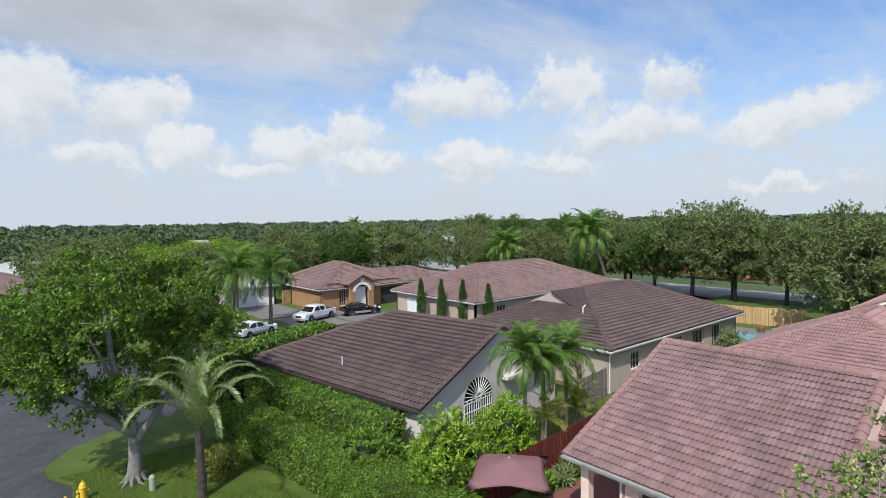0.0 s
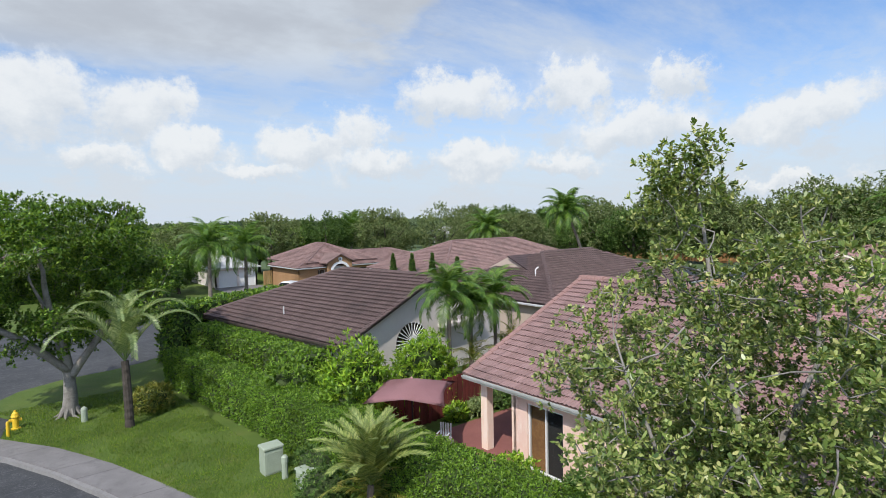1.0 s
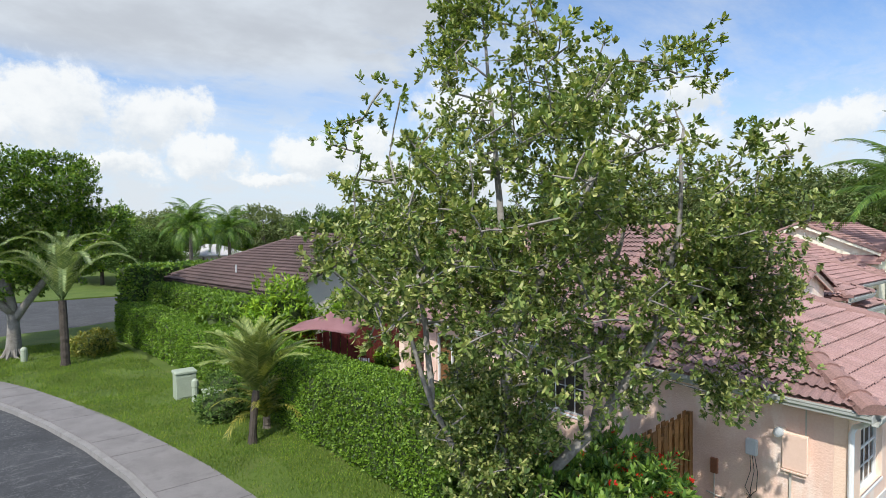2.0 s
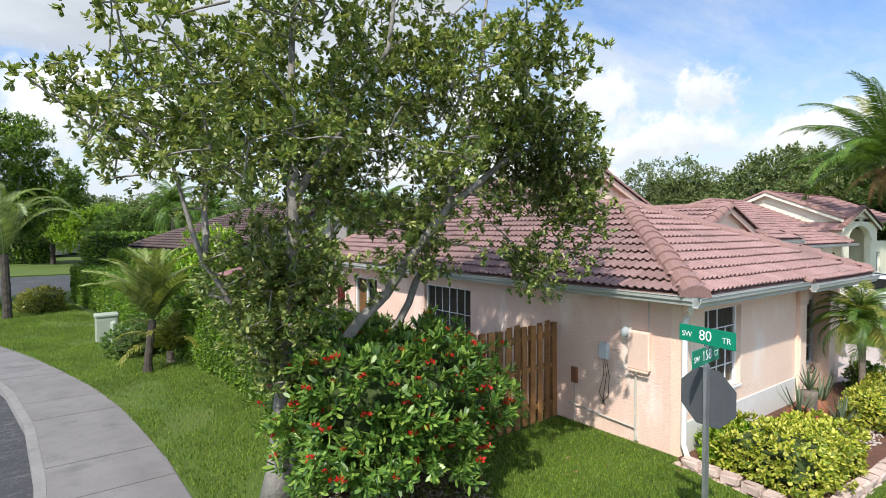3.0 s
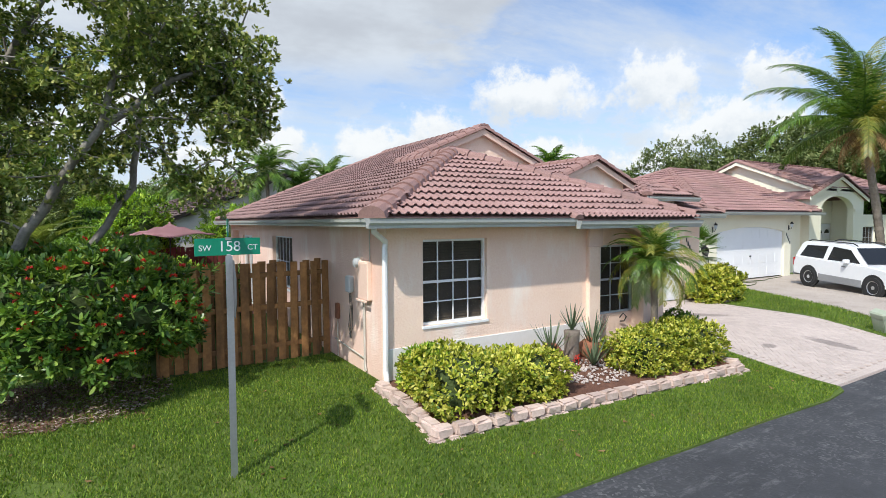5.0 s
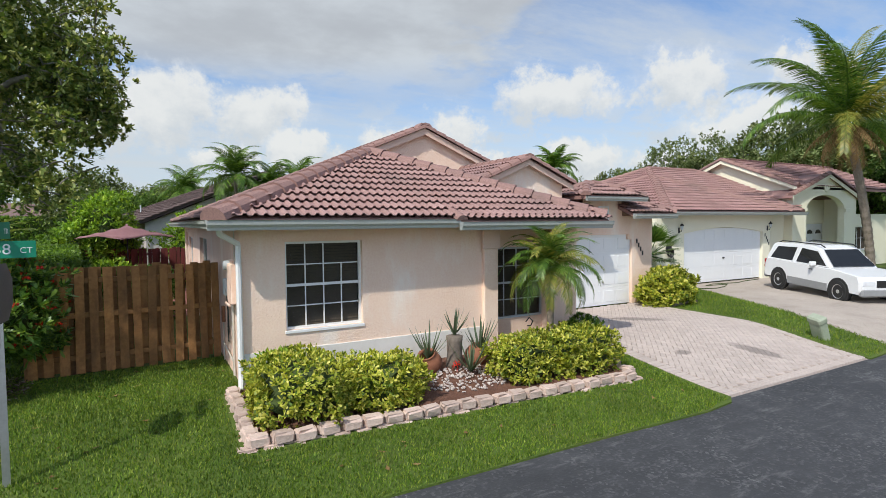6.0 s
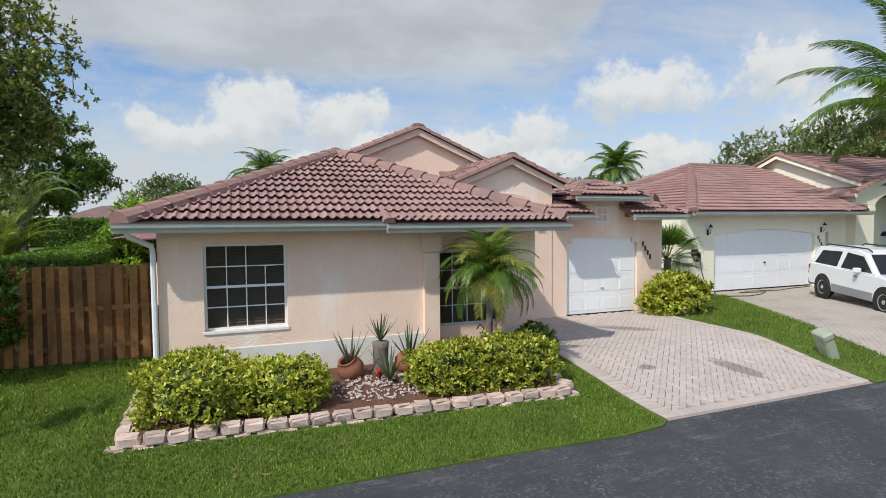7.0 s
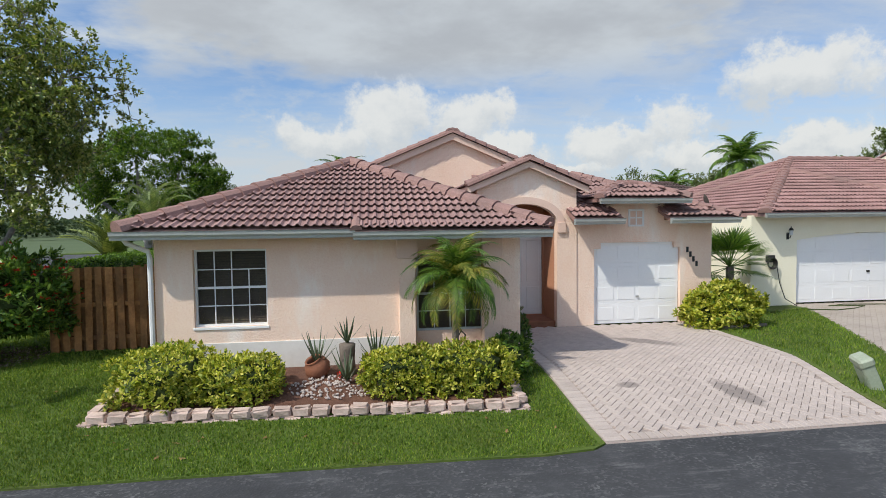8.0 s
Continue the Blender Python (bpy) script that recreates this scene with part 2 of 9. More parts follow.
def paver(name, dark, light, stains):
    """Concrete pavers, each of its own shade, grimy in places, with oil stains of a given middle, half size and turn."""
    m, nt, p = principled(name)
    v = world_pos(nt)
    fine = noise_node(nt, v, 45, 3, 0.6)
    col = ramp_node(nt, mix_node(nt, 0.5, noise_node(nt, v, 0.8, 6, 0.65), fine), [(0.32, dark), (0.68, light)])
    oi = nt.nodes.new("ShaderNodeObjectInfo")
    g = nt.nodes.new("ShaderNodeNewGeometry")
    for r in (oi.outputs["Random"], g.outputs["Random Per Island"]):
        hv = nt.nodes.new("ShaderNodeHueSaturation")
        mr = nt.nodes.new("ShaderNodeMapRange")
        nt.links.new(r, mr.inputs[0])
        mr.inputs[3].default_value, mr.inputs[4].default_value = 0.93, 1.07
        nt.links.new(mr.outputs[0], hv.inputs["Value"])
        nt.links.new(col, hv.inputs["Color"])
        col = hv.outputs[0]
    rag = noise_node(nt, v, 5.0, 6, 0.7)
    for (x, y), (a, b), turn in stains:
        mp = nt.nodes.new("ShaderNodeMapping")
        mp.vector_type = "TEXTURE"
        mp.inputs["Location"].default_value = (x, y, 0)
        mp.inputs["Rotation"].default_value = (0, 0, radians(turn))
        mp.inputs["Scale"].default_value = (a, b, 50)
        nt.links.new(v, mp.inputs[0])
        ln = nt.nodes.new("ShaderNodeVectorMath")
        ln.operation = "LENGTH"
        nt.links.new(mp.outputs[0], ln.inputs[0])
        sm = nt.nodes.new("ShaderNodeMath")
        sm.operation = "MULTIPLY_ADD"
        nt.links.new(rag, sm.inputs[0])
        sm.inputs[1].default_value = -1.6
        nt.links.new(ln.outputs["Value"], sm.inputs[2])
        k = ramp_node(nt, sm.outputs[0], [(0.0, (0.55, 0.55, 0.55)), (0.4, (0, 0, 0))])
        col = mix_node(nt, k, col, (0.10, 0.085, 0.08))
    nt.links.new(col, p.inputs["Base Color"])
    p.inputs["Roughness"].default_value = 0.85
    bump_node(nt, fine, 0.3, 0.004, p)
    return m


PINK_STUCCO = surface("pink_stucco", (0.81, 0.57, 0.435), (0.90, 0.71, 0.58), 0.9, 0.7, 26, 0.75, 0.018, stain=(0.90, 0.815, 0.73), stain_amt=0.9)
# PINK_STUCCO coloured darker for the less lit west wall, with real pale stains
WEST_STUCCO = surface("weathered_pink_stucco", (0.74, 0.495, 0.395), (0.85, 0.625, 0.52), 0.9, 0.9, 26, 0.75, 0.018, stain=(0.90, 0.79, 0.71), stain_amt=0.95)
# darker and more orange than the outer stucco, for the porch recess
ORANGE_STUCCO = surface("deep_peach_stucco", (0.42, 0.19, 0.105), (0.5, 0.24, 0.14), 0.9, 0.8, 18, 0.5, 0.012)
PLINTH_PAINT = surface("plinth_paint", (0.68, 0.655, 0.61), (0.77, 0.745, 0.70), 0.85, 0.9, 12, 0.35, 0.01, stain=(0.5, 0.45, 0.4), stain_amt=0.3)
CREAM_STUCCO = surface("cream_stucco", (0.80, 0.755, 0.58), (0.87, 0.835, 0.68), 0.9, 0.6, 20, 0.5, 0.015)
WHITE_STUCCO = surface("white_stucco", (0.62, 0.555, 0.52), (0.73, 0.665, 0.625), 0.9, 0.6, 20, 0.5, 0.015, stain=(0.5, 0.45, 0.42), stain_amt=0.4)
TAN_STUCCO = surface("tan_stucco", (0.33, 0.18, 0.085), (0.42, 0.245, 0.125), 0.9, 0.6, 20, 0.3, 0.01)
BEIGE_STUCCO = surface("beige_stucco", (0.42, 0.33, 0.27), (0.5, 0.4, 0.33), 0.9, 0.6, 20, 0.3, 0.01)
WHITE_PAINT = surface("white_paint", (0.74, 0.74, 0.74), (0.82, 0.82, 0.81), 0.45, 1.0, 25, 0.05, 0.003)
DOOR_WHITE = surface("door_white", (0.80, 0.81, 0.82), (0.86, 0.87, 0.87), 0.6, 0.8, 25, 0.04, 0.003)
GUTTER_PAINT = surface("gutter_paint", (0.37, 0.385, 0.36), (0.48, 0.495, 0.465), 0.5, 0.8, 20, 0.1, 0.004, stain=(0.25, 0.25, 0.23), stain_amt=0.5)
TRIM_PEACH = surface("peach_trim", (0.70, 0.50, 0.40), (0.78, 0.58, 0.48), 0.85, 0.9, 25, 0.3, 0.006)
TILE_A = tile_paint("rose_tile", (0.30, 0.178, 0.162), (0.335, 0.203, 0.187), (0.37, 0.23, 0.213), (0.17, 0.115, 0.105))
# rose_tile in darker tones, for the west slope
TILE_WEST = tile_paint("weathered_rose_tile", (0.23, 0.138, 0.126), (0.262, 0.16, 0.148), (0.30, 0.188, 0.175), (0.125, 0.085, 0.078))
TILE_P = tile_paint("rose_tile_single", (0.30, 0.178, 0.162), (0.335, 0.203, 0.187), (0.37, 0.23, 0.213), (0.17, 0.115, 0.105), "object")
TILE_CAP = tile_paint("rose_ridge_tile", (0.26, 0.145, 0.125), (0.305, 0.178, 0.155), (0.345, 0.21, 0.188), (0.16, 0.105, 0.095))
TILE_D = tile_paint("brown_tile", (0.098, 0.063, 0.058), (0.118, 0.077, 0.071), (0.142, 0.094, 0.087), (0.052, 0.037, 0.035))
TILE_FAR = tile_paint("dusty_rose_tile", (0.20, 0.122, 0.11), (0.235, 0.147, 0.133), (0.27, 0.172, 0.157), (0.13, 0.088, 0.08))
TILE_N = tile_paint("faded_rose_tile", (0.31, 0.178, 0.163), (0.345, 0.2, 0.185), (0.38, 0.225, 0.208), (0.2, 0.125, 0.112))
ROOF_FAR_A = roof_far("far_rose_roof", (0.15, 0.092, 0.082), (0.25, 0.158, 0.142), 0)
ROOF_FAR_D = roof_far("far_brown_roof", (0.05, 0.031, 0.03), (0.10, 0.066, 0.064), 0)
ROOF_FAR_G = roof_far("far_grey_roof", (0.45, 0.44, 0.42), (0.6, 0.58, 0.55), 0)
ASPHALT = asphalt()
CONCRETE = surface("sidewalk_concrete", (0.14, 0.128, 0.125), (0.225, 0.21, 0.204), 0.9, 1.1, 40, 0.3, 0.006, stain=(0.115, 0.105, 0.104), stain_amt=0.9)
KERB_CONC = surface("street_kerb_concrete", (0.19, 0.18, 0.172), (0.27, 0.255, 0.245), 0.9, 1.5, 40, 0.3, 0.006, stain=(0.14, 0.13, 0.12), stain_amt=0.7)
GUTTER_CONC = surface("kerb_concrete", (0.24, 0.23, 0.222), (0.33, 0.315, 0.30), 0.9, 1.5, 40, 0.3, 0.006, stain=(0.2, 0.19, 0.18), stain_amt=0.6)
SOIL = surface("mulch", (0.09, 0.038, 0.024), (0.21, 0.10, 0.062), 0.95, 3, 55, 0.9, 0.03)
LAWN = surface("lawn", (0.048, 0.088, 0.008), (0.100, 0.148, 0.016), 0.9, 0.55, 24, 0.7, 0.03, stain=(0.15, 0.14, 0.045), stain_amt=0.5)
FAR_GRASS = surface("far_ground", (0.05, 0.085, 0.025), (0.085, 0.12, 0.045), 0.95, 0.05, 0.8, 0.2, 0.05)
PAVER = paver("paver", (0.385, 0.322, 0.288), (0.50, 0.425, 0.385), (((10.08, -2.1), (0.55, 0.2), -74), ((10.15, 1.1), (0.7, 0.22), -40), ((8.4, -1.6), (0.2, 0.12), 0)))
PAVER_N = surface("old_paver", (0.34, 0.29, 0.25), (0.45, 0.39, 0.34), 0.85, 0.7, 40, 0.3, 0.004, stain=(0.2, 0.17, 0.14), stain_amt=0.5, rnd=0.12)
PAVER_RED = surface("red_paver", (0.19, 0.07, 0.06), (0.28, 0.11, 0.095), 0.85, 0.8, 40, 0.3, 0.004)
JOINT = surface("joint_sand", (0.27, 0.222, 0.197), (0.36, 0.30, 0.268), 0.95, 2, 50, 0.2, 0.004)
BLOCK = surface("wall_block", (0.42, 0.31, 0.26), (0.62, 0.485, 0.42), 0.9, 2.5, 30, 0.8, 0.012, rnd=0.15)
WOOD = surface("fence_wood", (0.18, 0.08, 0.027), (0.40, 0.20, 0.070), 0.8, 1.6, 14, 0.5, 0.006, rnd=0.38, stain=(0.09, 0.05, 0.028), stain_amt=0.75)
WOOD_Y = surface("new_fence_wood", (0.42, 0.26, 0.11), (0.55, 0.37, 0.18), 0.8, 1.0, 14, 0.3, 0.005, rnd=0.2)
WOOD_G = surface("grey_fence_wood", (0.15, 0.13, 0.115), (0.24, 0.21, 0.185), 0.85, 1.0, 14, 0.3, 0.005, rnd=0.2)
WOOD_R = surface("red_fence_paint", (0.10, 0.018, 0.015), (0.17, 0.032, 0.027), 0.7, 1.0, 14, 0.3, 0.005, rnd=0.2)
BARK = surface("grey_bark", (0.13, 0.115, 0.10), (0.33, 0.305, 0.275), 0.9, 2.5, 18, 0.8, 0.02)
BARK_D = surface("dark_bark", (0.035, 0.028, 0.022), (0.09, 0.072, 0.058), 0.95, 3, 16, 1.0, 0.03)
BARK_P = surface("palm_bark", (0.12, 0.095, 0.075), (0.25, 0.21, 0.17), 0.9, 2, 14, 0.7, 0.02)
METAL = surface("galvanised_steel", (0.38, 0.39, 0.40), (0.5, 0.51, 0.52), 0.4, 4, 30, 0.1, 0.003, metal=0.8)
SIGN_BACK = surface("sign_back", (0.085, 0.09, 0.10), (0.12, 0.125, 0.135), 0.45, 3, 30, 0.05, 0.002, metal=0.3)
SIGN_GREEN = surface("sign_green", (0.0, 0.21, 0.115), (0.005, 0.25, 0.14), 0.4, 3, 30, 0.0)
SIGN_WHITE = surface("sign_white", (0.75, 0.78, 0.76), (0.8, 0.82, 0.8), 0.4, 3, 30, 0.0)
BLACK = surface("black_metal", (0.012, 0.012, 0.012), (0.022, 0.021, 0.02), 0.5, 3, 30, 0.05, 0.002)
RUBBER = surface("rubber", (0.012, 0.012, 0.012), (0.025, 0.025, 0.025), 0.85, 6, 40, 0.3, 0.004)
GREY_PLASTIC = surface("grey_plastic", (0.5, 0.52, 0.53), (0.6, 0.62, 0.63), 0.5, 3, 30, 0.05, 0.003)
BEIGE_PLASTIC = surface("beige_plastic", (0.45, 0.42, 0.36), (0.58, 0.55, 0.48), 0.6, 3, 30, 0.1, 0.004, stain=(0.25, 0.2, 0.15), stain_amt=0.4)
GREEN_BOX = surface("pale_green_box", (0.26, 0.30, 0.22), (0.37, 0.41, 0.32), 0.6, 2, 25, 0.1, 0.004)
YELLOW = surface("yellow_enamel", (0.72, 0.45, 0.02), (0.8, 0.53, 0.04), 0.5, 3, 25, 0.1, 0.004)
TERRACOTTA = surface("terracotta", (0.20, 0.075, 0.04), (0.32, 0.13, 0.07), 0.85, 4, 30, 0.3, 0.006)
STUMP = surface("weathered_stump", (0.10, 0.08, 0.065), (0.22, 0.18, 0.145), 0.95, 4, 18, 0.8, 0.02)
PEBBLE = surface("white_pebble", (0.16, 0.11, 0.09), (0.62, 0.56, 0.52), 0.8, 26, 40, 0.2, 0.004, rnd=0.3)
CANOPY = surface("mauve_canvas", (0.40, 0.20, 0.21), (0.50, 0.27, 0.28), 0.9, 0.8, 60, 0.2, 0.003)
BLIND = surface("dark_blind", (0.17, 0.12, 0.085), (0.24, 0.175, 0.125), 0.7, 2, 20, 0.0)
# near black: shade of unlit interiors put into one flat colour
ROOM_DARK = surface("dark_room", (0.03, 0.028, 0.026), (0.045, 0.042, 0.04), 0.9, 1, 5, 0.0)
POOL_TILE = surface("pool_water", (0.05, 0.32, 0.40), (0.08, 0.40, 0.47), 0.1, 0.8, 6, 0.15, 0.02)
CAR_WHITE = surface("white_car_paint", (0.72, 0.73, 0.74), (0.76, 0.77, 0.78), 0.18, 1, 10, 0.0)
CAR_BLACK = surface("black_car_paint", (0.008, 0.008, 0.009), (0.014, 0.014, 0.015), 0.12, 1, 10, 0.0)
CAR_GREY = surface("grey_trim_plastic", (0.22, 0.225, 0.23), (0.28, 0.285, 0.29), 0.5, 1, 10, 0.0)
LAMP_GLASS = surface("headlamp", (0.6, 0.62, 0.65), (0.75, 0.77, 0.8), 0.08, 1, 10, 0.0)
RED_LENS = surface("red_lens", (0.3, 0.01, 0.01), (0.4, 0.015, 0.015), 0.15, 1, 10, 0.0)
CHROME = surface("alloy", (0.55, 0.55, 0.56), (0.65, 0.65, 0.66), 0.3, 3, 20, 0.0, metal=0.9)
COCONUT = surface("coconut", (0.35, 0.24, 0.06), (0.5, 0.36, 0.09), 0.6, 5, 20, 0.1, 0.004)


def glass(name, tint=(0.02, 0.024, 0.026)):
    m, nt, p = principled(name)
    p.inputs["Base Color"].default_value = (*tint, 1)
    p.inputs["Roughness"].default_value = 0.04
    p.inputs["IOR"].default_value = 1.5
    tr = nt.nodes.new("ShaderNodeBsdfTransparent")
    tr.inputs[0].default_value = (0.75, 0.78, 0.78, 1)
    mx = nt.nodes.new("ShaderNodeMixShader")
    mx.inputs[0].default_value = 0.72
    nt.links.new(tr.outputs[0], mx.inputs[2])
    nt.links.new(p.outputs[0], mx.inputs[1])
    nt.links.new(mx.outputs[0], nt.nodes["Material Output"].inputs[0])
    return m


GLASS = glass("window_glass")
CAR_GLASS = surface("car_glass", (0.012, 0.013, 0.014), (0.016, 0.017, 0.018), 0.05, 1, 10, 0.0)

G = lambda *c: list(zip((0.0, 0.3, 0.65, 1.0), c))
LEAF_OAK = leafy("olive_leaves", G((0.07, 0.122, 0.032), (0.15, 0.22, 0.054), (0.28, 0.35, 0.098), (0.55, 0.54, 0.22)), 0.34, 0.35)
LEAF_FICUS = leafy("bright_leaves", G((0.036, 0.088, 0.012), (0.080, 0.168, 0.020), (0.155, 0.27, 0.032), (0.29, 0.41, 0.055)))
LEAF_HEDGE = leafy("hedge_leaves", G((0.05, 0.105, 0.010), (0.095, 0.19, 0.016), (0.155, 0.275, 0.024), (0.25, 0.38, 0.045)))
LEAF_DARK = leafy("dark_leaves", G((0.041, 0.080, 0.025), (0.074, 0.139, 0.037), (0.118, 0.200, 0.050), (0.193, 0.277, 0.077)), 0.7)
LEAF_LIME = leafy("lime_leaves", G((0.06, 0.14, 0.010), (0.15, 0.28, 0.018), (0.27, 0.43, 0.03), (0.42, 0.55, 0.055)))
LEAF_GOLD = leafy("variegated_leaves", G((0.07, 0.14, 0.014), (0.26, 0.32, 0.028), (0.48, 0.48, 0.055), (0.74, 0.68, 0.17)))
LEAF_IXORA = leafy("flower_bush_leaves", G((0.045, 0.105, 0.022), (0.09, 0.19, 0.034), (0.165, 0.29, 0.05), (0.31, 0.43, 0.08)), 0.36)
PETAL = leafy("red_petals", G((0.45, 0.012, 0.008), (0.55, 0.02, 0.01), (0.65, 0.03, 0.015), (0.7, 0.06, 0.03)), 0.6, 0.2)
LEAF_PALM = leafy("palm_leaflets", G((0.125, 0.192, 0.075), (0.200, 0.276, 0.103), (0.300, 0.372, 0.149), (0.425, 0.468, 0.218)), 0.4)
LEAF_PALM_G = leafy("green_palm_leaflets", G((0.043, 0.101, 0.015), (0.079, 0.166, 0.023), (0.122, 0.230, 0.032), (0.202, 0.302, 0.051)), 0.4)
LEAF_PALM_Y = leafy("yellowing_palm_leaflets", G((0.09, 0.13, 0.02), (0.16, 0.20, 0.03), (0.26, 0.27, 0.045), (0.40, 0.34, 0.07)), 0.45)
LEAF_PALM_L = leafy("light_palm_leaflets", G((0.125, 0.18, 0.05), (0.205, 0.27, 0.075), (0.31, 0.37, 0.11), (0.45, 0.47, 0.17)), 0.4)
LEAF_DRY = leafy("dry_fronds", G((0.13, 0.08, 0.035), (0.2, 0.125, 0.055), (0.27, 0.17, 0.08), (0.34, 0.23, 0.11)), 0.8, 0.2)
LEAF_ALOE = leafy("aloe_leaves", G((0.05, 0.075, 0.04), (0.075, 0.105, 0.055), (0.10, 0.13, 0.07), (0.14, 0.16, 0.085)), 0.5, 0.1)
LEAF_FAR = leafy("far_tree_leaves", G((0.078, 0.118, 0.044), (0.136, 0.189, 0.066), (0.205, 0.250, 0.096), (0.292, 0.329, 0.147)), 0.8, 0.2)
# distant air haze is put into these leaf colours as a greyer green
LEAF_HAZE = leafy("hazy_distant_leaves", G((0.064, 0.095, 0.052), (0.088, 0.127, 0.062), (0.118, 0.158, 0.077), (0.152, 0.194, 0.098)), 0.8, 0.1)
GRASS_BLADE = leafy("grass_blades", G((0.058, 0.118, 0.009), (0.098, 0.186, 0.014), (0.158, 0.255, 0.023), (0.29, 0.34, 0.05)), 0.6, 0.3)
LITTER = leafy("leaf_litter", G((0.07, 0.045, 0.03), (0.14, 0.10, 0.07), (0.24, 0.19, 0.145), (0.42, 0.36, 0.30)), 0.85, 0.1)


# ---- building blocks ----
def mesh_of(name, bm, material):
    me = bpy.data.meshes.new(name)
    bm.normal_update()
    bm.to_mesh(me)
    bm.free()
    if material:
        me.materials.append(material)
    return me


def thing(name, label="", category="", group="", kind="", at=(0, 0, 0), rz=0.0):
    ob = new(name)
    ob.matrix_world = pose(*at, 0, 0, rz)
    ob.empty_display_size = 0.1
    return tagged(ob, label, category, group, kind)


def part(name, bm, material, parent=None, label="", kind="", smooth=False):
    me = bm if isinstance(bm, bpy.types.Mesh) else mesh_of(name, bm, material)
    if smooth:
        me.polygons.foreach_set("use_smooth", [True] * len(me.polygons))
    ob = new(name, me)
    if parent is not None:
        ob.parent = parent
    return tagged(ob, label, kind=kind)


def solid(name, bm, material, label="", category="", kind="", group="", smooth=False):
    return tagged(part(name, bm, material, None, "", smooth=smooth), label, category, group, kind)


def box_bm(x0, x1, y0, y1, z0, z1, bevel=0.0, bm=None, m=None):
    own = bm is None
    bm = bm or bmesh.new()
    c = Matrix.Translation(((x0 + x1) / 2, (y0 + y1) / 2, (z0 + z1) / 2)) @ Matrix.Diagonal((x1 - x0, y1 - y0, z1 - z0, 1))
    if m is not None:
        c = m @ c
    r = bmesh.ops.create_cube(bm, size=1.0, matrix=c)
    if bevel:
        es = list({e for v in r["verts"] for e in v.link_edges})
        bmesh.ops.bevel(bm, geom=es, offset=bevel, segments=1, affect="EDGES")
    return bm


def prism_bm(outline, fr, depth, bm=None):
    """A flat outline [(a, b)] laid by the matrix fr (a along x, b along y, depth along -z of fr) and made thick."""
    bm = bm or bmesh.new()
    front = [bm.verts.new(fr @ Vector((a, b, 0))) for a, b in outline]
    back = [bm.verts.new(fr @ Vector((a, b, -depth))) for a, b in outline]
    bm.faces.new(front)
    bm.faces.new(back[::-1])
    n = len(outline)
    for i in range(n):
        j = (i + 1) % n
        bm.faces.new((front[j], front[i], back[i], back[j]))
    return bm


def upright(x, y, z=0.0, turn=0.0):
    """A frame standing upright: a runs along x turned by turn degrees, b runs up, the front faces -y."""
    return pose(x, y, z, 0, 0, turn) @ pose(0, 0, 0, 90, 0, 0)


def wall_bm(length, height, thick, openings, fr, bm=None):
    """A wall with rectangular openings (a0, a1, b0, b1) cut through."""
    bm = bm or bmesh.new()
    xs = sorted({0, length, *[v for o in openings for v in o[:2]]})
    zs = sorted({0, height, *[v for o in openings for v in o[2:]]})

    def filled(i, j):
        if not (0 <= i < len(xs) - 1 and 0 <= j < len(zs) - 1):
            return False
        cx, cz = (xs[i] + xs[i + 1]) / 2, (zs[j] + zs[j + 1]) / 2
        return not any(o[0] < cx < o[1] and o[2] < cz < o[3] for o in openings)

    cache = {}

    def v(i, j, k):
        if (i, j, k) not in cache:
            cache[i, j, k] = bm.verts.new(fr @ Vector((xs[i], zs[j], -thick * k)))
        return cache[i, j, k]

    for i in range(len(xs) - 1):
        for j in range(len(zs) - 1):
            if not filled(i, j):
                continue
            bm.faces.new((v(i, j, 0), v(i + 1, j, 0), v(i + 1, j + 1, 0), v(i, j + 1, 0)))
            bm.faces.new((v(i, j, 1), v(i, j + 1, 1), v(i + 1, j + 1, 1), v(i + 1, j, 1)))
            if not filled(i - 1, j):
                bm.faces.new((v(i, j, 0), v(i, j + 1, 0), v(i, j + 1, 1), v(i, j, 1)))
            if not filled(i + 1, j):
                bm.faces.new((v(i + 1, j, 0), v(i + 1, j, 1), v(i + 1, j + 1, 1), v(i + 1, j + 1, 0)))
            if not filled(i, j - 1):
                bm.faces.new((v(i, j, 0), v(i, j, 1), v(i + 1, j, 1), v(i + 1, j, 0)))
            if not filled(i, j + 1):
                bm.faces.new((v(i, j + 1, 0), v(i + 1, j + 1, 0), v(i + 1, j + 1, 1), v(i, j + 1, 1)))
    return bm


def tube_bm(points, radii, sides=8, bm=None, cap=True):
    """A round bar through the points, with a radius at each."""
    bm = bm or bmesh.new()
    rings = []
    pts = [Vector(p) for p in points]
    ref = Vector((0.3, 0.9, 0.1))
    for i, p in enumerate(pts):
        d = (pts[min(i + 1, len(pts) - 1)] - pts[max(i - 1, 0)]).normalized()
        a = d.cross(ref)
        if a.length < 0.1:
            a = d.cross(Vector((1, 0, 0)))
        a.normalize()
        b = d.cross(a)
        r = radii[i] if hasattr(radii, "__len__") else radii
        rings.append([bm.verts.new(p + (a * math.cos(t) + b * math.sin(t)) * r) for t in (2 * math.pi * k / sides for k in range(sides))])
    for r0, r1 in zip(rings, rings[1:]):
        for k in range(sides):
            bm.faces.new((r0[k], r0[(k + 1) % sides], r1[(k + 1) % sides], r1[k]))
    if cap:
        bm.faces.new(rings[0][::-1])
        bm.faces.new(rings[-1])
    return bm


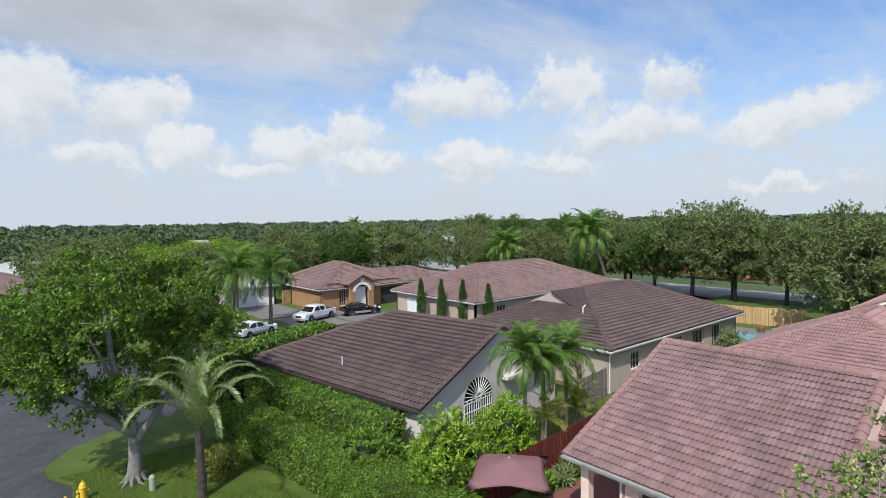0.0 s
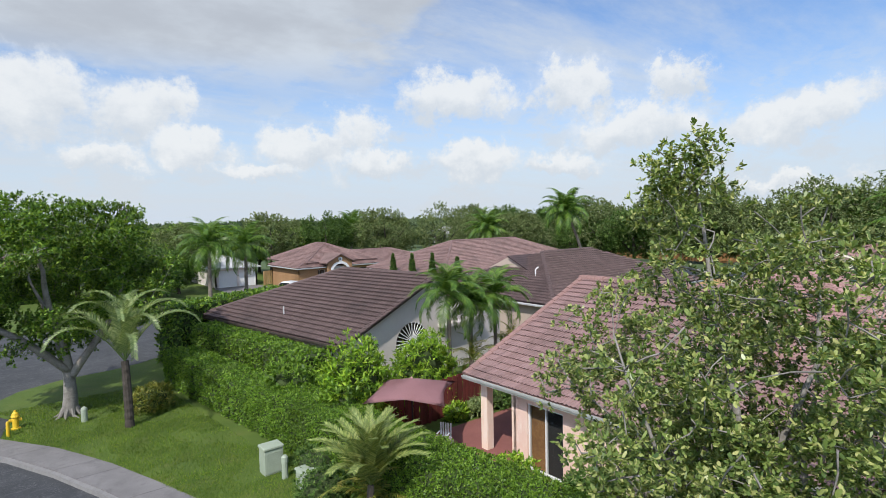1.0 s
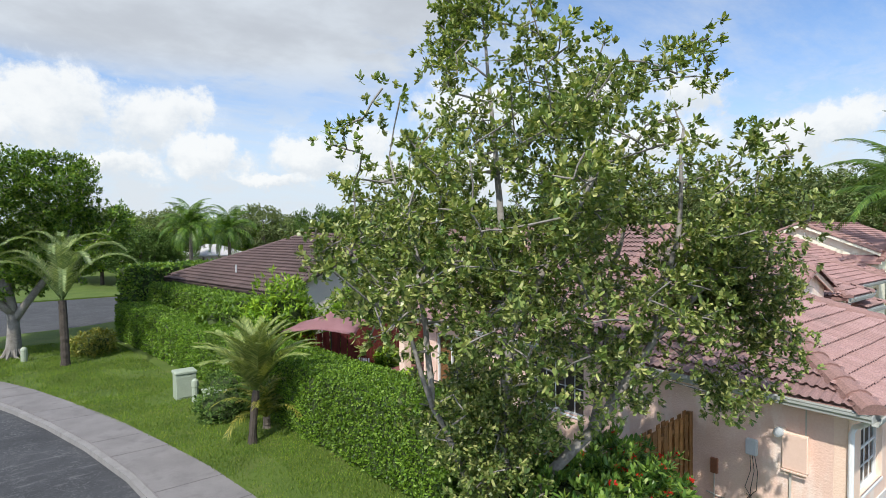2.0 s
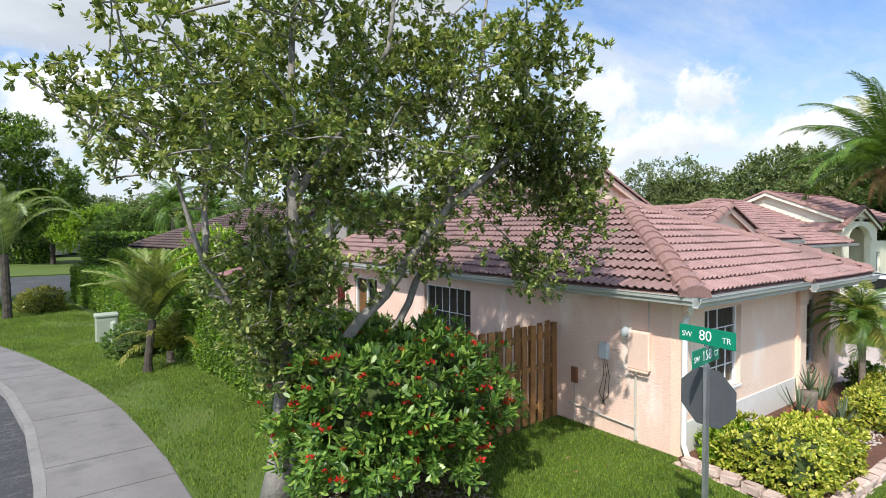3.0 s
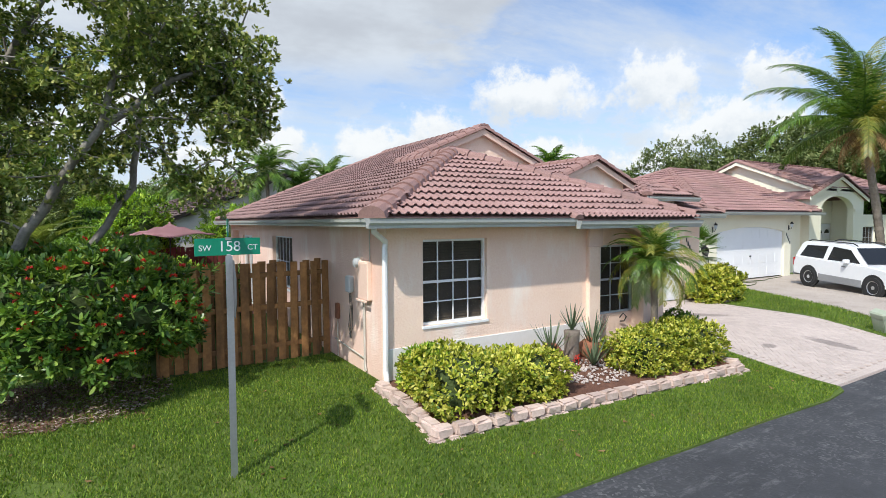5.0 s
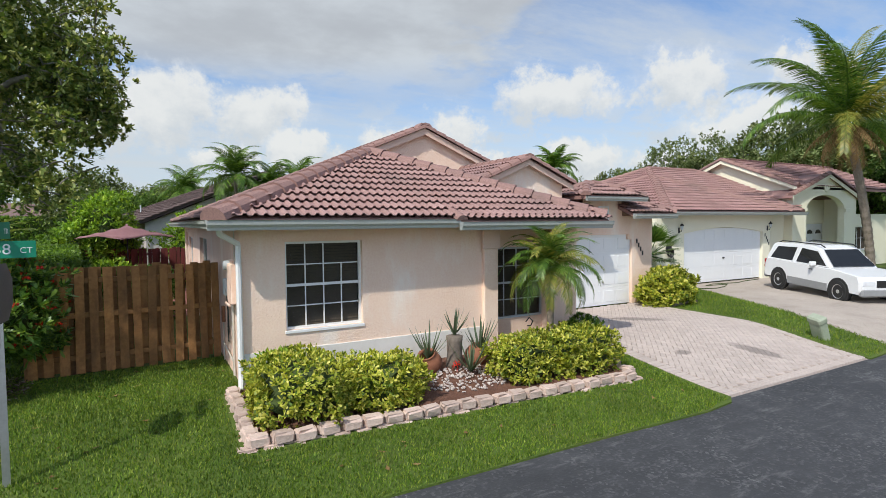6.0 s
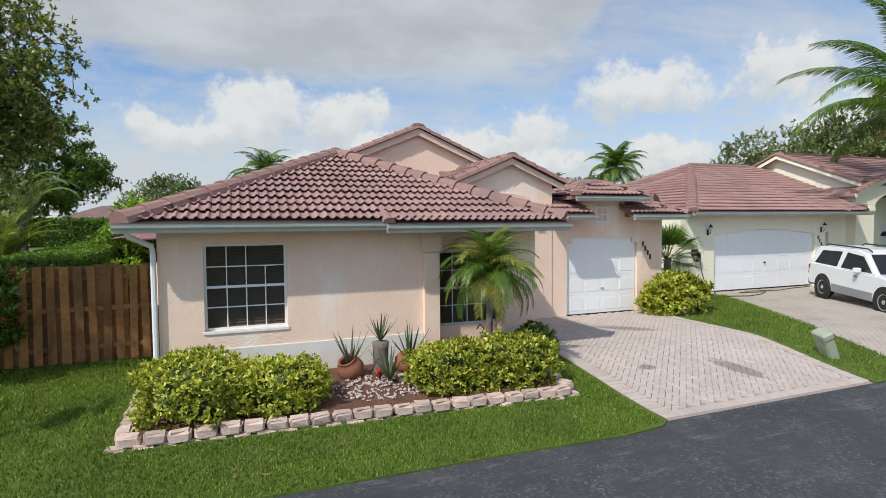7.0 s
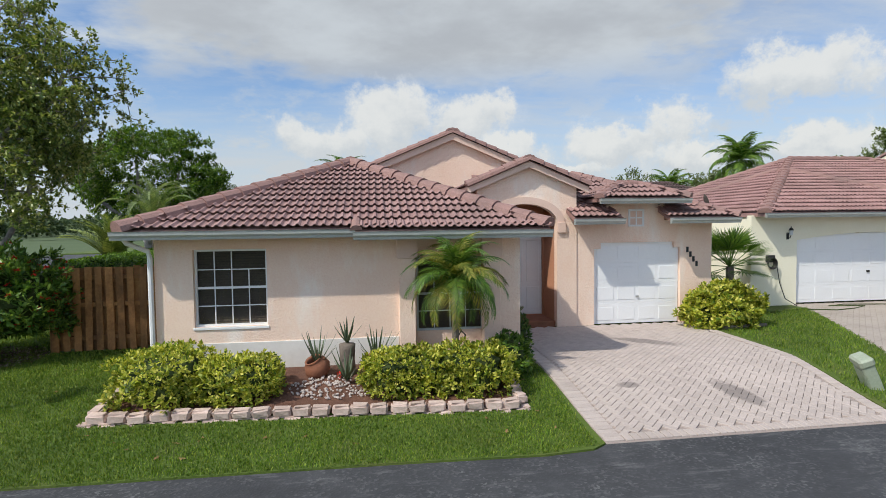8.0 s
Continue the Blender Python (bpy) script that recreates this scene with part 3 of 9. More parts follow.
def lathe_bm(profile, sides=20, m=None, bm=None):
    """A round thing from (radius, height) pairs."""
    bm = bm or bmesh.new()
    m = m or Matrix()
    rings = [[bm.verts.new(m @ Vector((r * math.cos(2 * math.pi * k / sides), r * math.sin(2 * math.pi * k / sides), z))) for k in range(sides)] for r, z in profile]
    for r0, r1 in zip(rings, rings[1:]):
        for k in range(sides):
            bm.faces.new((r0[k], r0[(k + 1) % sides], r1[(k + 1) % sides], r1[k]))
    bm.faces.new(rings[0][::-1])
    bm.faces.new(rings[-1])
    return bm


def smooth01(t):
    t = min(1.0, max(0.0, t))
    return t * t * (3 - 2 * t)


def base_z(y):
    """The height of the lots: level round the houses, falling to the front street."""
    return -0.30 * smooth01((-y - 0.2) / 3.4)


def slab_bm(outline, top=0.0, thick=0.3, follow=True, step=0.6):
    """A piece of ground: an outline in plan, its top following the fall to the street."""
    bm = bmesh.new()
    bm.faces.new([bm.verts.new((x, y, 0)) for x, y in outline])
    bm.normal_update()
    bm.faces.ensure_lookup_table()
    if bm.faces[0].normal.z < 0:
        bmesh.ops.reverse_faces(bm, faces=bm.faces[:])
    bmesh.ops.triangulate(bm, faces=bm.faces[:])
    y = -4.2
    while y < 0.6:
        bmesh.ops.bisect_plane(bm, geom=bm.verts[:] + bm.edges[:] + bm.faces[:], plane_co=(0, y, 0), plane_no=(0, 1, 0))
        y += step
    edge = [e for e in bm.edges if e.is_boundary]
    r = bmesh.ops.extrude_edge_only(bm, edges=edge)
    low = {g for g in r["geom"] if isinstance(g, bmesh.types.BMVert)}
    for v in bm.verts:
        z = top + (base_z(v.co.y) if follow else 0)
        v.co.z = z - thick if v in low else z
    bmesh.ops.recalc_face_normals(bm, faces=bm.faces[:])
    return bm


# ---- roof tiles ----
TILE_W, TILE_E = 0.31, 0.345
PROFILE = [(0.0, 0.006), (0.08, 0.0), (0.20, 0.002), (0.29, 0.036), (0.39, 0.040), (0.47, 0.012), (0.56, 0.0), (0.70, 0.002), (0.79, 0.036), (0.89, 0.040), (1.0, 0.006)]


BARREL = [(0.0, 0.020), (0.14, 0.004), (0.34, 0.0), (0.52, 0.046), (0.68, 0.072), (0.84, 0.062), (1.0, 0.020)]


def tile_arrays(w=TILE_W, e=TILE_E, barrel=False):
    """One tile: lower end at the origin, running up along y; a thin lip in front and a hollow below it."""
    sec, k = (BARREL, 0.03) if barrel else (PROFILE, 0.0)
    up = [(a * w, -0.02, h + 0.062 + k) for a, h in sec]
    far = [(a * w, e + 0.03, h + 0.006) for a, h in sec]
    lip = [(a * w, -0.016, h + 0.046 + k) for a, h in sec]
    under = [(a * w, 0.13, h + 0.030 + k * 0.6) for a, h in sec]
    n = len(sec)
    faces = [(i, i + 1, n + i + 1, n + i) for i in range(n - 1)]
    for r in (2 * n, 3 * n):
        hi = 0 if r == 2 * n else 2 * n
        faces += [(r + i, r + i + 1, hi + i + 1, hi + i) for i in range(n - 1)]
    return up + far + lip + under, faces


def inside(poly, a, b):
    ok = False
    n = len(poly)
    for i in range(n):
        (x0, y0), (x1, y1) = poly[i], poly[(i + 1) % n]
        if (y0 > b) != (y1 > b) and a < (x1 - x0) * (b - y0) / (y1 - y0) + x0:
            ok = not ok
    return ok


def slope_frame(origin, along, pitch=None):
    """The frame of a roof slope of 5 in 12: a runs along the eave, b up the slope."""
    u = Vector((*along, 0)).normalized()
    inn = Vector((-u.y, u.x, 0))
    v = (inn + Vector((0, 0, pitch or PITCH))).normalized()
    n = u.cross(v)
    m = Matrix((u, v, n)).transposed().to_4x4()
    m.translation = Vector(origin)
    return m


PITCH = 5 / 12
SLOPE = math.sqrt(1 + PITCH ** 2)
TILE_MESHES = {}


def tiled_slope(fr, poly, parent, material, single=0, single_mat=None, name="roof_tile", w=TILE_W, e=TILE_E, seed=1, barrel=False):
    """Tiles over a slope. The first ones (up to single) are objects of their own, the others one joined part."""
    rnd = random.Random(seed)
    tv, tf = tile_arrays(w, e, barrel)
    amax, bmax = max(p[0] for p in poly), max(p[1] for p in poly)
    amin = min(p[0] for p in poly)
    verts, faces, count = [], [], 0
    if single and (w, e) not in TILE_MESHES:
        me = bpy.data.meshes.new("roof_tile")
        me.from_pydata(tv, [], tf)
        me.materials.append(single_mat)
        TILE_MESHES[w, e] = me
    row = 0
    while row * e < bmax:
        col = math.floor(amin / w)
        while col * w < amax:
            a, b = col * w, row * e
            if inside(poly, a + w / 2, b + e * 0.45):
                jit = pose(a + rnd.uniform(-0.004, 0.004), b + rnd.uniform(-0.008, 0.008), rnd.uniform(0, 0.006), rnd.uniform(-0.5, 0.5), rnd.uniform(-0.7, 0.7), rnd.uniform(-0.5, 0.5))
                if count < single:
                    ob = new(name, TILE_MESHES[w, e])
                    ob.parent = parent
                    ob.matrix_local = fr @ jit
                    count += 1
                else:
                    m = fr @ jit
                    k = len(verts)
                    verts.extend((m @ Vector(p))[:] for p in tv)
                    faces.extend(tuple(i + k for i in f) for f in tf)
            col += 1
        row += 1
    if verts:
        me = bpy.data.meshes.new("roof_tiles")
        me.from_pydata(verts, [], faces)
        me.materials.append(material)
        ob = new("roof_tiles", me)
        ob.parent = parent
        tagged(ob, kind="stuff")


def deck_bm(pts, thick=0.10, bm=None):
    """The boards below the tiles: a flat polygon in space with a thickness straight down."""
    bm = bm or bmesh.new()
    top = [bm.verts.new(p) for p in pts]
    low = [bm.verts.new(Vector(p) - Vector((0, 0, thick))) for p in pts]
    bm.faces.new(top)
    bm.faces.new(low[::-1])
    n = len(pts)
    for i in range(n):
        j = (i + 1) % n
        bm.faces.new((top[j], top[i], low[i], low[j]))
    return bm


def ridge_caps(p0, p1, parent, material, r=0.13, step=0.36, lift=0.05, name="ridge_tile"):
    """Half-round ridge tiles, each over the next one below, from p0 (low end) to p1."""
    p0, p1 = Vector(p0), Vector(p1)
    d = p1 - p0
    n = max(1, round(d.length / step))
    s = d.length / n
    key = ("cap", round(s, 2), r)
    if key not in TILE_MESHES:
        bm = bmesh.new()
        k = 7
        rows = [(-0.03, r * 1.12, 0.0), (s * 0.5, r * 1.02, 0.0), (s + 0.02, r * 0.9, 0.0)]
        rings = [[bm.verts.new((rr * math.cos(t) * 1.15, y, rr * math.sin(t) - r * 0.35)) for t in (math.pi * i / (k - 1) for i in range(k))] for y, rr, _ in rows]
        for r0, r1 in zip(rings, rings[1:]):
            for i in range(k - 1):
                bm.faces.new((r0[i], r0[i + 1], r1[i + 1], r1[i]))
        bm.faces.new(rings[0][::-1])
        bmesh.ops.recalc_face_normals(bm, faces=bm.faces[:])
        me = mesh_of("ridge_tile", bm, material)
        TILE_MESHES[key + (material.name,)] = me
    me = TILE_MESHES.get(key + (material.name,))
    if me is None:
        me = next(v for q, v in TILE_MESHES.items() if q[:3] == key).copy()
        me.materials.clear()
        me.materials.append(material)
        TILE_MESHES[key + (material.name,)] = me
    y = d.normalized()
    x = y.cross(Vector((0, 0, 1))).normalized()
    z = x.cross(y)
    rot = Matrix((x, y, z)).transposed().to_4x4()
    for i in range(n):
        ob = new(name, me)
        ob.parent = parent
        m = rot.copy()
        m.translation = p0 + y * (s * i) + Vector((0, 0, lift))
        ob.matrix_local = m


def ridge_end(at, parent, k=1.0):
    """The broad saddle tile over the front end of a gable's ridge."""
    sec = [(-0.27, -0.10), (-0.21, 0.0), (-0.14, 0.062), (0.14, 0.062), (0.21, 0.0), (0.27, -0.10), (0.20, -0.10), (0.13, 0.01), (-0.13, 0.01), (-0.20, -0.10)]
    bm = prism_bm([(a * k, b * k) for a, b in sec], upright(*at), 0.42 * k)
    bmesh.ops.recalc_face_normals(bm, faces=bm.faces[:])
    part("ridge_end_tile", bm, TILE_CAP, parent)


# ---- windows and doors ----
def window_in(parent, fr, w, h, cols, rows, gone=(), frame_mat=None, sill=True, rail=None, depth=0.09, blind=True, name="window"):
    """A window set into an opening: frame, bars, glass panes and a blind behind. fr: the opening's lower left corner on the wall's face."""
    fm = frame_mat or WHITE_PAINT
    win = thing(name)
    win.parent = parent
    f = 0.04
    m = fr @ Matrix.Translation((0, 0, -depth))
    fb = wall_bm(w, h, 0.06, [(f, w - f, f, h - f)], m)
    part("window_frame", fb, fm, win)
    cw, rh = (w - 2 * f) / cols, (h - 2 * f) / rows
    t = 0.009
    for j in range(rows):
        for i in range(1, cols):
            if (i, j) in gone:
                continue
            x = f + i * cw
            part("glazing_bar", box_bm(x - t, x + t, f + j * rh, f + (j + 1) * rh, -0.035, -0.015, 0, None, m), fm, win)
    for j in range(1, rows):
        z = f + j * rh
        tt = 0.022 if rail == j else t
        part("glazing_bar", box_bm(f, w - f, z - tt, z + tt, -0.036, -0.012 if rail == j else -0.0145, 0, None, m), fm, win)
    pane = bmesh.new()
    pane.faces.new([pane.verts.new(m @ Vector(p)) for p in ((f, f, -0.04), (w - f, f, -0.04), (w - f, h - f, -0.04), (f, h - f, -0.04))])
    g = part("pane", pane, GLASS, win)
    g.visible_shadow = False
    if blind:
        bl = bmesh.new()
        n = int(h / 0.05)
        for k in range(n):
            z = f + k * (h - 2 * f) / n
            bl.faces.new([bl.verts.new(m @ Vector(p)) for p in ((f, z, -0.075), (w - f, z, -0.075), (w - f, z + 0.045, -0.10), (f, z + 0.045, -0.10))])
        part("blind", bl, BLIND, win)
    # flat dark sheet stands for the unlit room's shade
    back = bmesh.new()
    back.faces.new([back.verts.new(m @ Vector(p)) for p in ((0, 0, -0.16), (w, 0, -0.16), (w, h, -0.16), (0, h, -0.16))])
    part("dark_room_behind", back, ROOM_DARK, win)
    if sill:
        part("window_sill", box_bm(-0.02, w + 0.02, -0.05, 0.0, -0.02, 0.022, 0.006, None, fr), fm, win)
    return win


def gutter(parent, p0, p1, size=0.13, mat=None, name="gutter"):
    """An eaves gutter of ogee section between two points on the eave's edge, its back to the fascia."""
    p0, p1 = Vector(p0), Vector(p1)
    u = (p1 - p0).normalized()
    o = Vector((u.y, -u.x, 0))
    sec = [(0, 0), (0, -size), (size * 0.55, -size), (size * 0.62, -size * 0.72), (size * 0.85, -size * 0.45), (size * 0.9, -0.01), (size * 0.98, 0), (size * 0.8, 0), (size * 0.78, -size * 0.4), (size * 0.5, -size * 0.9), (0.012, -size * 0.9), (0.012, 0)]
    bm = bmesh.new()
    rings = [[bm.verts.new(p + o * a + Vector((0, 0, b))) for a, b in sec] for p in (p0, p1)]
    n = len(sec)
    for i in range(n):
        j = (i + 1) % n
        bm.faces.new((rings[0][i], rings[0][j], rings[1][j], rings[1][i]))
    bm.faces.new(rings[0])
    bm.faces.new(rings[1][::-1])
    bmesh.ops.recalc_face_normals(bm, faces=bm.faces[:])
    return part(name, bm, mat or GUTTER_PAINT, parent)


# ---- ground, streets, pavement ----
def arc(cx, cy, r, a0, a1, n=16):
    return [(cx + r * math.cos(radians(a0 + (a1 - a0) * i / n)), cy + r * math.sin(radians(a0 + (a1 - a0) * i / n))) for i in range(n + 1)]


def ground_sheet():
    bm = bmesh.new()
    bmesh.ops.create_grid(bm, x_segments=24, y_segments=24, size=2400)
    for v in bm.verts:
        v.co.z = -0.5
    return solid("ground", bm, FAR_GRASS, "flat grassy land reaching to the horizon", "ground", "structure")


ground_sheet()

# inner edge of the west pavement, from south to north, and the kerb line 1.6 m outside it
INNER = [(-6.5, -1.2), (-6.52, 0.9), (-6.58, 3.0), (-6.62, 5.0), (-6.85, 8.0), (-7.25, 10.5), (-7.85, 13.0), (-8.6, 15.8), (-9.4, 18.2), (-10.45, 21.1), (-11.8, 24.0), (-13.5, 26.6)]
OUTER = [(-8.15, -1.2), (-8.15, 0.9), (-8.18, 3.0), (-8.2, 5.4), (-8.35, 8.2), (-8.75, 11.2), (-9.35, 13.9), (-10.1, 16.5), (-10.85, 18.7), (-11.95, 21.5), (-13.2, 24.1), (-14.8, 26.6)]


def road_sheet():
    bm = bmesh.new()
    for x0, x1, y0, y1 in ((-30, -5, -16, 53), (-5, 62, -13, -3.2), (-5, 46, 34, 53)):
        bm.faces.new([bm.verts.new(p) for p in ((x0, y0, 0), (x1, y0, 0), (x1, y1, 0), (x0, y1, 0))])
    for y in (-4.0, -3.0, -2.0, -1.0, 0.0, 1.5):
        bmesh.ops.bisect_plane(bm, geom=bm.verts[:] + bm.edges[:] + bm.faces[:], plane_co=(0, y, 0), plane_no=(0, 1, 0))
    for v in bm.verts:
        v.co.z = base_z(v.co.y) - 0.03 - 0.10 * smooth01((v.co.y + 4) / 5)
    return solid("road", bm, ASPHALT, "worn dark asphalt street with pale scuffs", "road", "structure")


road_sheet()
corner_out = arc(-4.6, -0.1, 3.55, 180, 262, 10)
lawn_out = [(-6.5, -1.2)] + [(-6.2, -2.3), (-5.5, -3.1), (-4.5, -3.5), (-3.2, -3.58), (1, -3.6), (4.2, -3.62), (6.2, -3.68), (6.9, -3.6), (7.12, -3.45), (7.12, 3.4), (12.35, 3.4), (12.35, 38.4), (-4.0, 38.2), (-7.0, 36.0), (-8.5, 35.4), (-11.0, 35.0), (-12.8, 34.0), (-14.0, 32.2), (-13.9, 31.0), (-13.2, 29.6), (-13.3, 28.2), (-13.5, 26.6)] + INNER[::-1][1:-1]
solid("lawn", slab_bm(lawn_out, 0.0, 0.3), LAWN, "mown green lawn round the corner house", "lawn", "structure")
solid("pavement", slab_bm([(-6.51, -1.2)] + [(x - 0.004, y) for x, y in INNER[1:]] + OUTER[::-1], 0.012, 0.3), CONCRETE, "curved weathered concrete pavement with dark stains", "pavement", "structure")


def along(line, n):
    """n + 1 points at even steps along a line of points."""
    d = [0.0]
    for p, q in zip(line, line[1:]):
        d.append(d[-1] + math.dist(p, q))
    return [tuple(float(np.interp(d[-1] * i / n, d, [p[k] for p in line])) for k in (0, 1)) for i in range(n + 1)]


def paving():
    """Cast slabs of the pavement, a groove between each two."""
    base = bpy.data.objects["pavement"]
    a, b = along([(x - 0.02, y) for x, y in INNER], 21), along([(x + 0.02, y) for x, y in OUTER], 21)
    mix = lambda p, q, t: (p[0] + (q[0] - p[0]) * t, p[1] + (q[1] - p[1]) * t)
    for i in range(21):
        lo, hi = 0.006, 0.994
        quad = [mix(a[i], a[i + 1], lo), mix(a[i], a[i + 1], hi), mix(b[i], b[i + 1], hi), mix(b[i], b[i + 1], lo)]
        part("paving_slab", slab_bm(quad, 0.024 + 0.003 * (i % 3), 0.05), CONCRETE, base)


paving()
solid("kerb", slab_bm([(x - 0.003, y) for x, y in OUTER] + [(x - 0.15, y - 0.02) for x, y in OUTER[::-1]], 0.012, 0.3), KERB_CONC, "pale concrete kerb along the curved street", "kerb", "structure")
solid("lawn_strip", slab_bm([(11.95, -3.42), (13.65, -3.3), (13.9, -2.4), (14.35, -0.9), (15.0, 0.3), (16.2, 2.4), (17.3, 4.5), (17.3, 5.4), (12.4, 5.4), (12.55, 2.4), (12.45, -0.6)], 0.0, 0.3), LAWN, "narrow green lawn strip between two driveways", "lawn", "structure")
solid("lawn_east", slab_bm([(26, -3.5), (62, -3.5), (62, 34.0), (50, 34.0), (20, 38.3), (12.4, 38.3), (12.4, 5.5), (26, 5.5)], 0.0, 0.3), LAWN, "grass and yards of the neighbouring lots", "lawn", "structure")
solid("lawn_north", slab_bm([(-30, 53), (46, 53), (46, 34.1), (52, 34.1), (52, 90), (-30, 90)], -0.02, 0.3), LAWN, "grass of the lots across the far street", "lawn", "structure")


# ---- the corner house ----
EZ = 2.70          # height of the tile bed at the eaves
X0, Y0 = -0.42, -0.42
RX, RZ = 6.5, EZ + (6.5 + 0.42) * PITCH
HX = 3.45          # ridge of the front wing
HZ = EZ + (HX - X0) * PITCH
XR = HX + (HX - X0)  # east eave of the front wing
house = thing("corner_house", "single-storey peach stucco house with rose concrete tile roof", "house")


def roof_pt(x, y):
    return Vector((x, y, EZ + (x - X0) * PITCH))


def main_walls():
    T = 0.2
    WH = 2.72
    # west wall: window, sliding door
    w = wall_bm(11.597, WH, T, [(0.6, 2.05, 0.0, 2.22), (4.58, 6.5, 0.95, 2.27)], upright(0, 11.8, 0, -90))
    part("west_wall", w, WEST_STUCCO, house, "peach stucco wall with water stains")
    # front wall with window; arched niche on its east part
    w = wall_bm(4.47, WH, T, [(0.67, 1.99, 0.88, 2.33)], upright(0, 0, 0) @ Matrix.Translation((0.0, 0, 0)))
    part("front_wall", w, PINK_STUCCO, house)
    niche = [(0, 0), (0.30, 0), (0.30, 2.18)] + [(0.98 + 0.68 * math.cos(t), 2.18 + 0.30 * math.sin(t)) for t in (math.pi * (1 - i / 12) for i in range(1, 12))] + [(1.66, 2.18), (1.66, 0), (2.39, 0), (2.39, WH), (0, WH)]
    part("niche_wall", prism_bm(niche, upright(4.47, -0.06), 0.28), PINK_STUCCO, house)
    w = wall_bm(2.2, WH, 0.12, [(0.35, 1.7, 0.62, 2.1)], upright(4.47, 0.225))
    part("niche_back_wall", w, PINK_STUCCO, house)
    window_in(house, upright(4.82, 0.225, 0.62), 1.35, 1.48, 4, 4, (), GREY_PLASTIC, False, 2, 0.03, True)
    window_in(house, upright(0.67, 0, 0.88), 1.32, 1.45, 4, 4, ((3, 3),), None, True, 2)
    window_in(house, upright(0, 7.22, 0.95, -90), 1.92, 1.32, 6, 2, (), None, True, None)
    for x, wd in ((4.44, 0.38), (6.1, 0.4)):
        part("pier_capital", box_bm(x - 0.02, x + wd, -0.125, -0.061, 2.1, 2.5, 0.012), TRIM_PEACH, house)
        part("pier_face", box_bm(x + 0.02, x + wd - 0.04, -0.10, -0.061, 0.0, 2.1, 0.01), PINK_STUCCO, house)
    part("plinth", box_bm(0.0, 4.455, -0.022, -0.001, -0.12, 0.58, 0.006), PLINTH_PAINT, house, "pale grey painted base band")
    # east wall of the front wing
    part("east_return_wall", wall_bm(3.1, WH, T, [], upright(6.86, 0.22, 0, 90)), PINK_STUCCO, house)
    # back walls (close the house)
    part("patio_wall", wall_bm(9.0, WH, T, [], upright(9.0, 11.9, 0, 180)), PINK_STUCCO, house)
    part("east_wall", wall_bm(9.0, WH, T, [], upright(12.9, 3.4, 0, 90)), PINK_STUCCO, house)
    part("back_wall", wall_bm(3.9, WH, T, [], upright(12.9, 12.4, 0, 180)), PINK_STUCCO, house)
    # patio piers
    for x, y in ((0.0, 13.1), (0.0, 11.8)):
        part("patio_pier", box_bm(x, x + 0.32, y + (0.002 if y < 12 else 0), y + (0.3 if y > 12 else 0.0) + 0.02, -0.05, WH, 0.012), PINK_STUCCO, house)
    part("patio_beam", box_bm(0.02, 0.28, 11.83, 13.38, 2.35, WH, 0.008), PINK_STUCCO, house)
    part("patio_end_beam", box_bm(0.29, 9.0, 13.1, 13.36, 2.35, WH, 0.008), PINK_STUCCO, house)
    part("patio_pier", box_bm(8.7, 9.0, 13.09, 13.38, -0.05, WH, 0.012), PINK_STUCCO, house)


main_walls()


def sliding_door():
    d = thing("sliding_door")
    d.parent = house
    fr = upright(0, 11.2, 0, -90)
    m = fr @ Matrix.Translation((0, 0, -0.06))
    part("door_frame", wall_bm(1.45, 2.22, 0.09, [(0.05, 0.70, 0.06, 2.16), (0.75, 1.40, 0.06, 2.16)], m), WHITE_PAINT, d)
    for a in (0.05, 0.75):
        bm = bmesh.new()
        bm.faces.new([bm.verts.new(m @ Vector(p)) for p in ((a, 0.06, -0.05), (a + 0.65, 0.06, -0.05), (a + 0.65, 2.16, -0.05), (a, 2.16, -0.05))])
        part("pane", bm, GLASS, d).visible_shadow = False
    bl = bmesh.new()
    for k in range(40):
        z = 0.08 + k * 0.052
        bl.faces.new([bl.verts.new(m @ Vector(p)) for p in ((0.05, z, -0.10), (0.7, z, -0.10), (0.7, z + 0.046, -0.12), (0.05, z + 0.046, -0.12))])
    part("louvre_blind", bl, WOOD, d, "brown slatted louvre blind")
    # sheet painted dark as the shade behind both panes
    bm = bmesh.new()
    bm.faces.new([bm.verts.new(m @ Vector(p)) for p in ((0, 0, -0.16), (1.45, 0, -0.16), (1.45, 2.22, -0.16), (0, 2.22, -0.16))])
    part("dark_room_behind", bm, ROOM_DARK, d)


sliding_door()


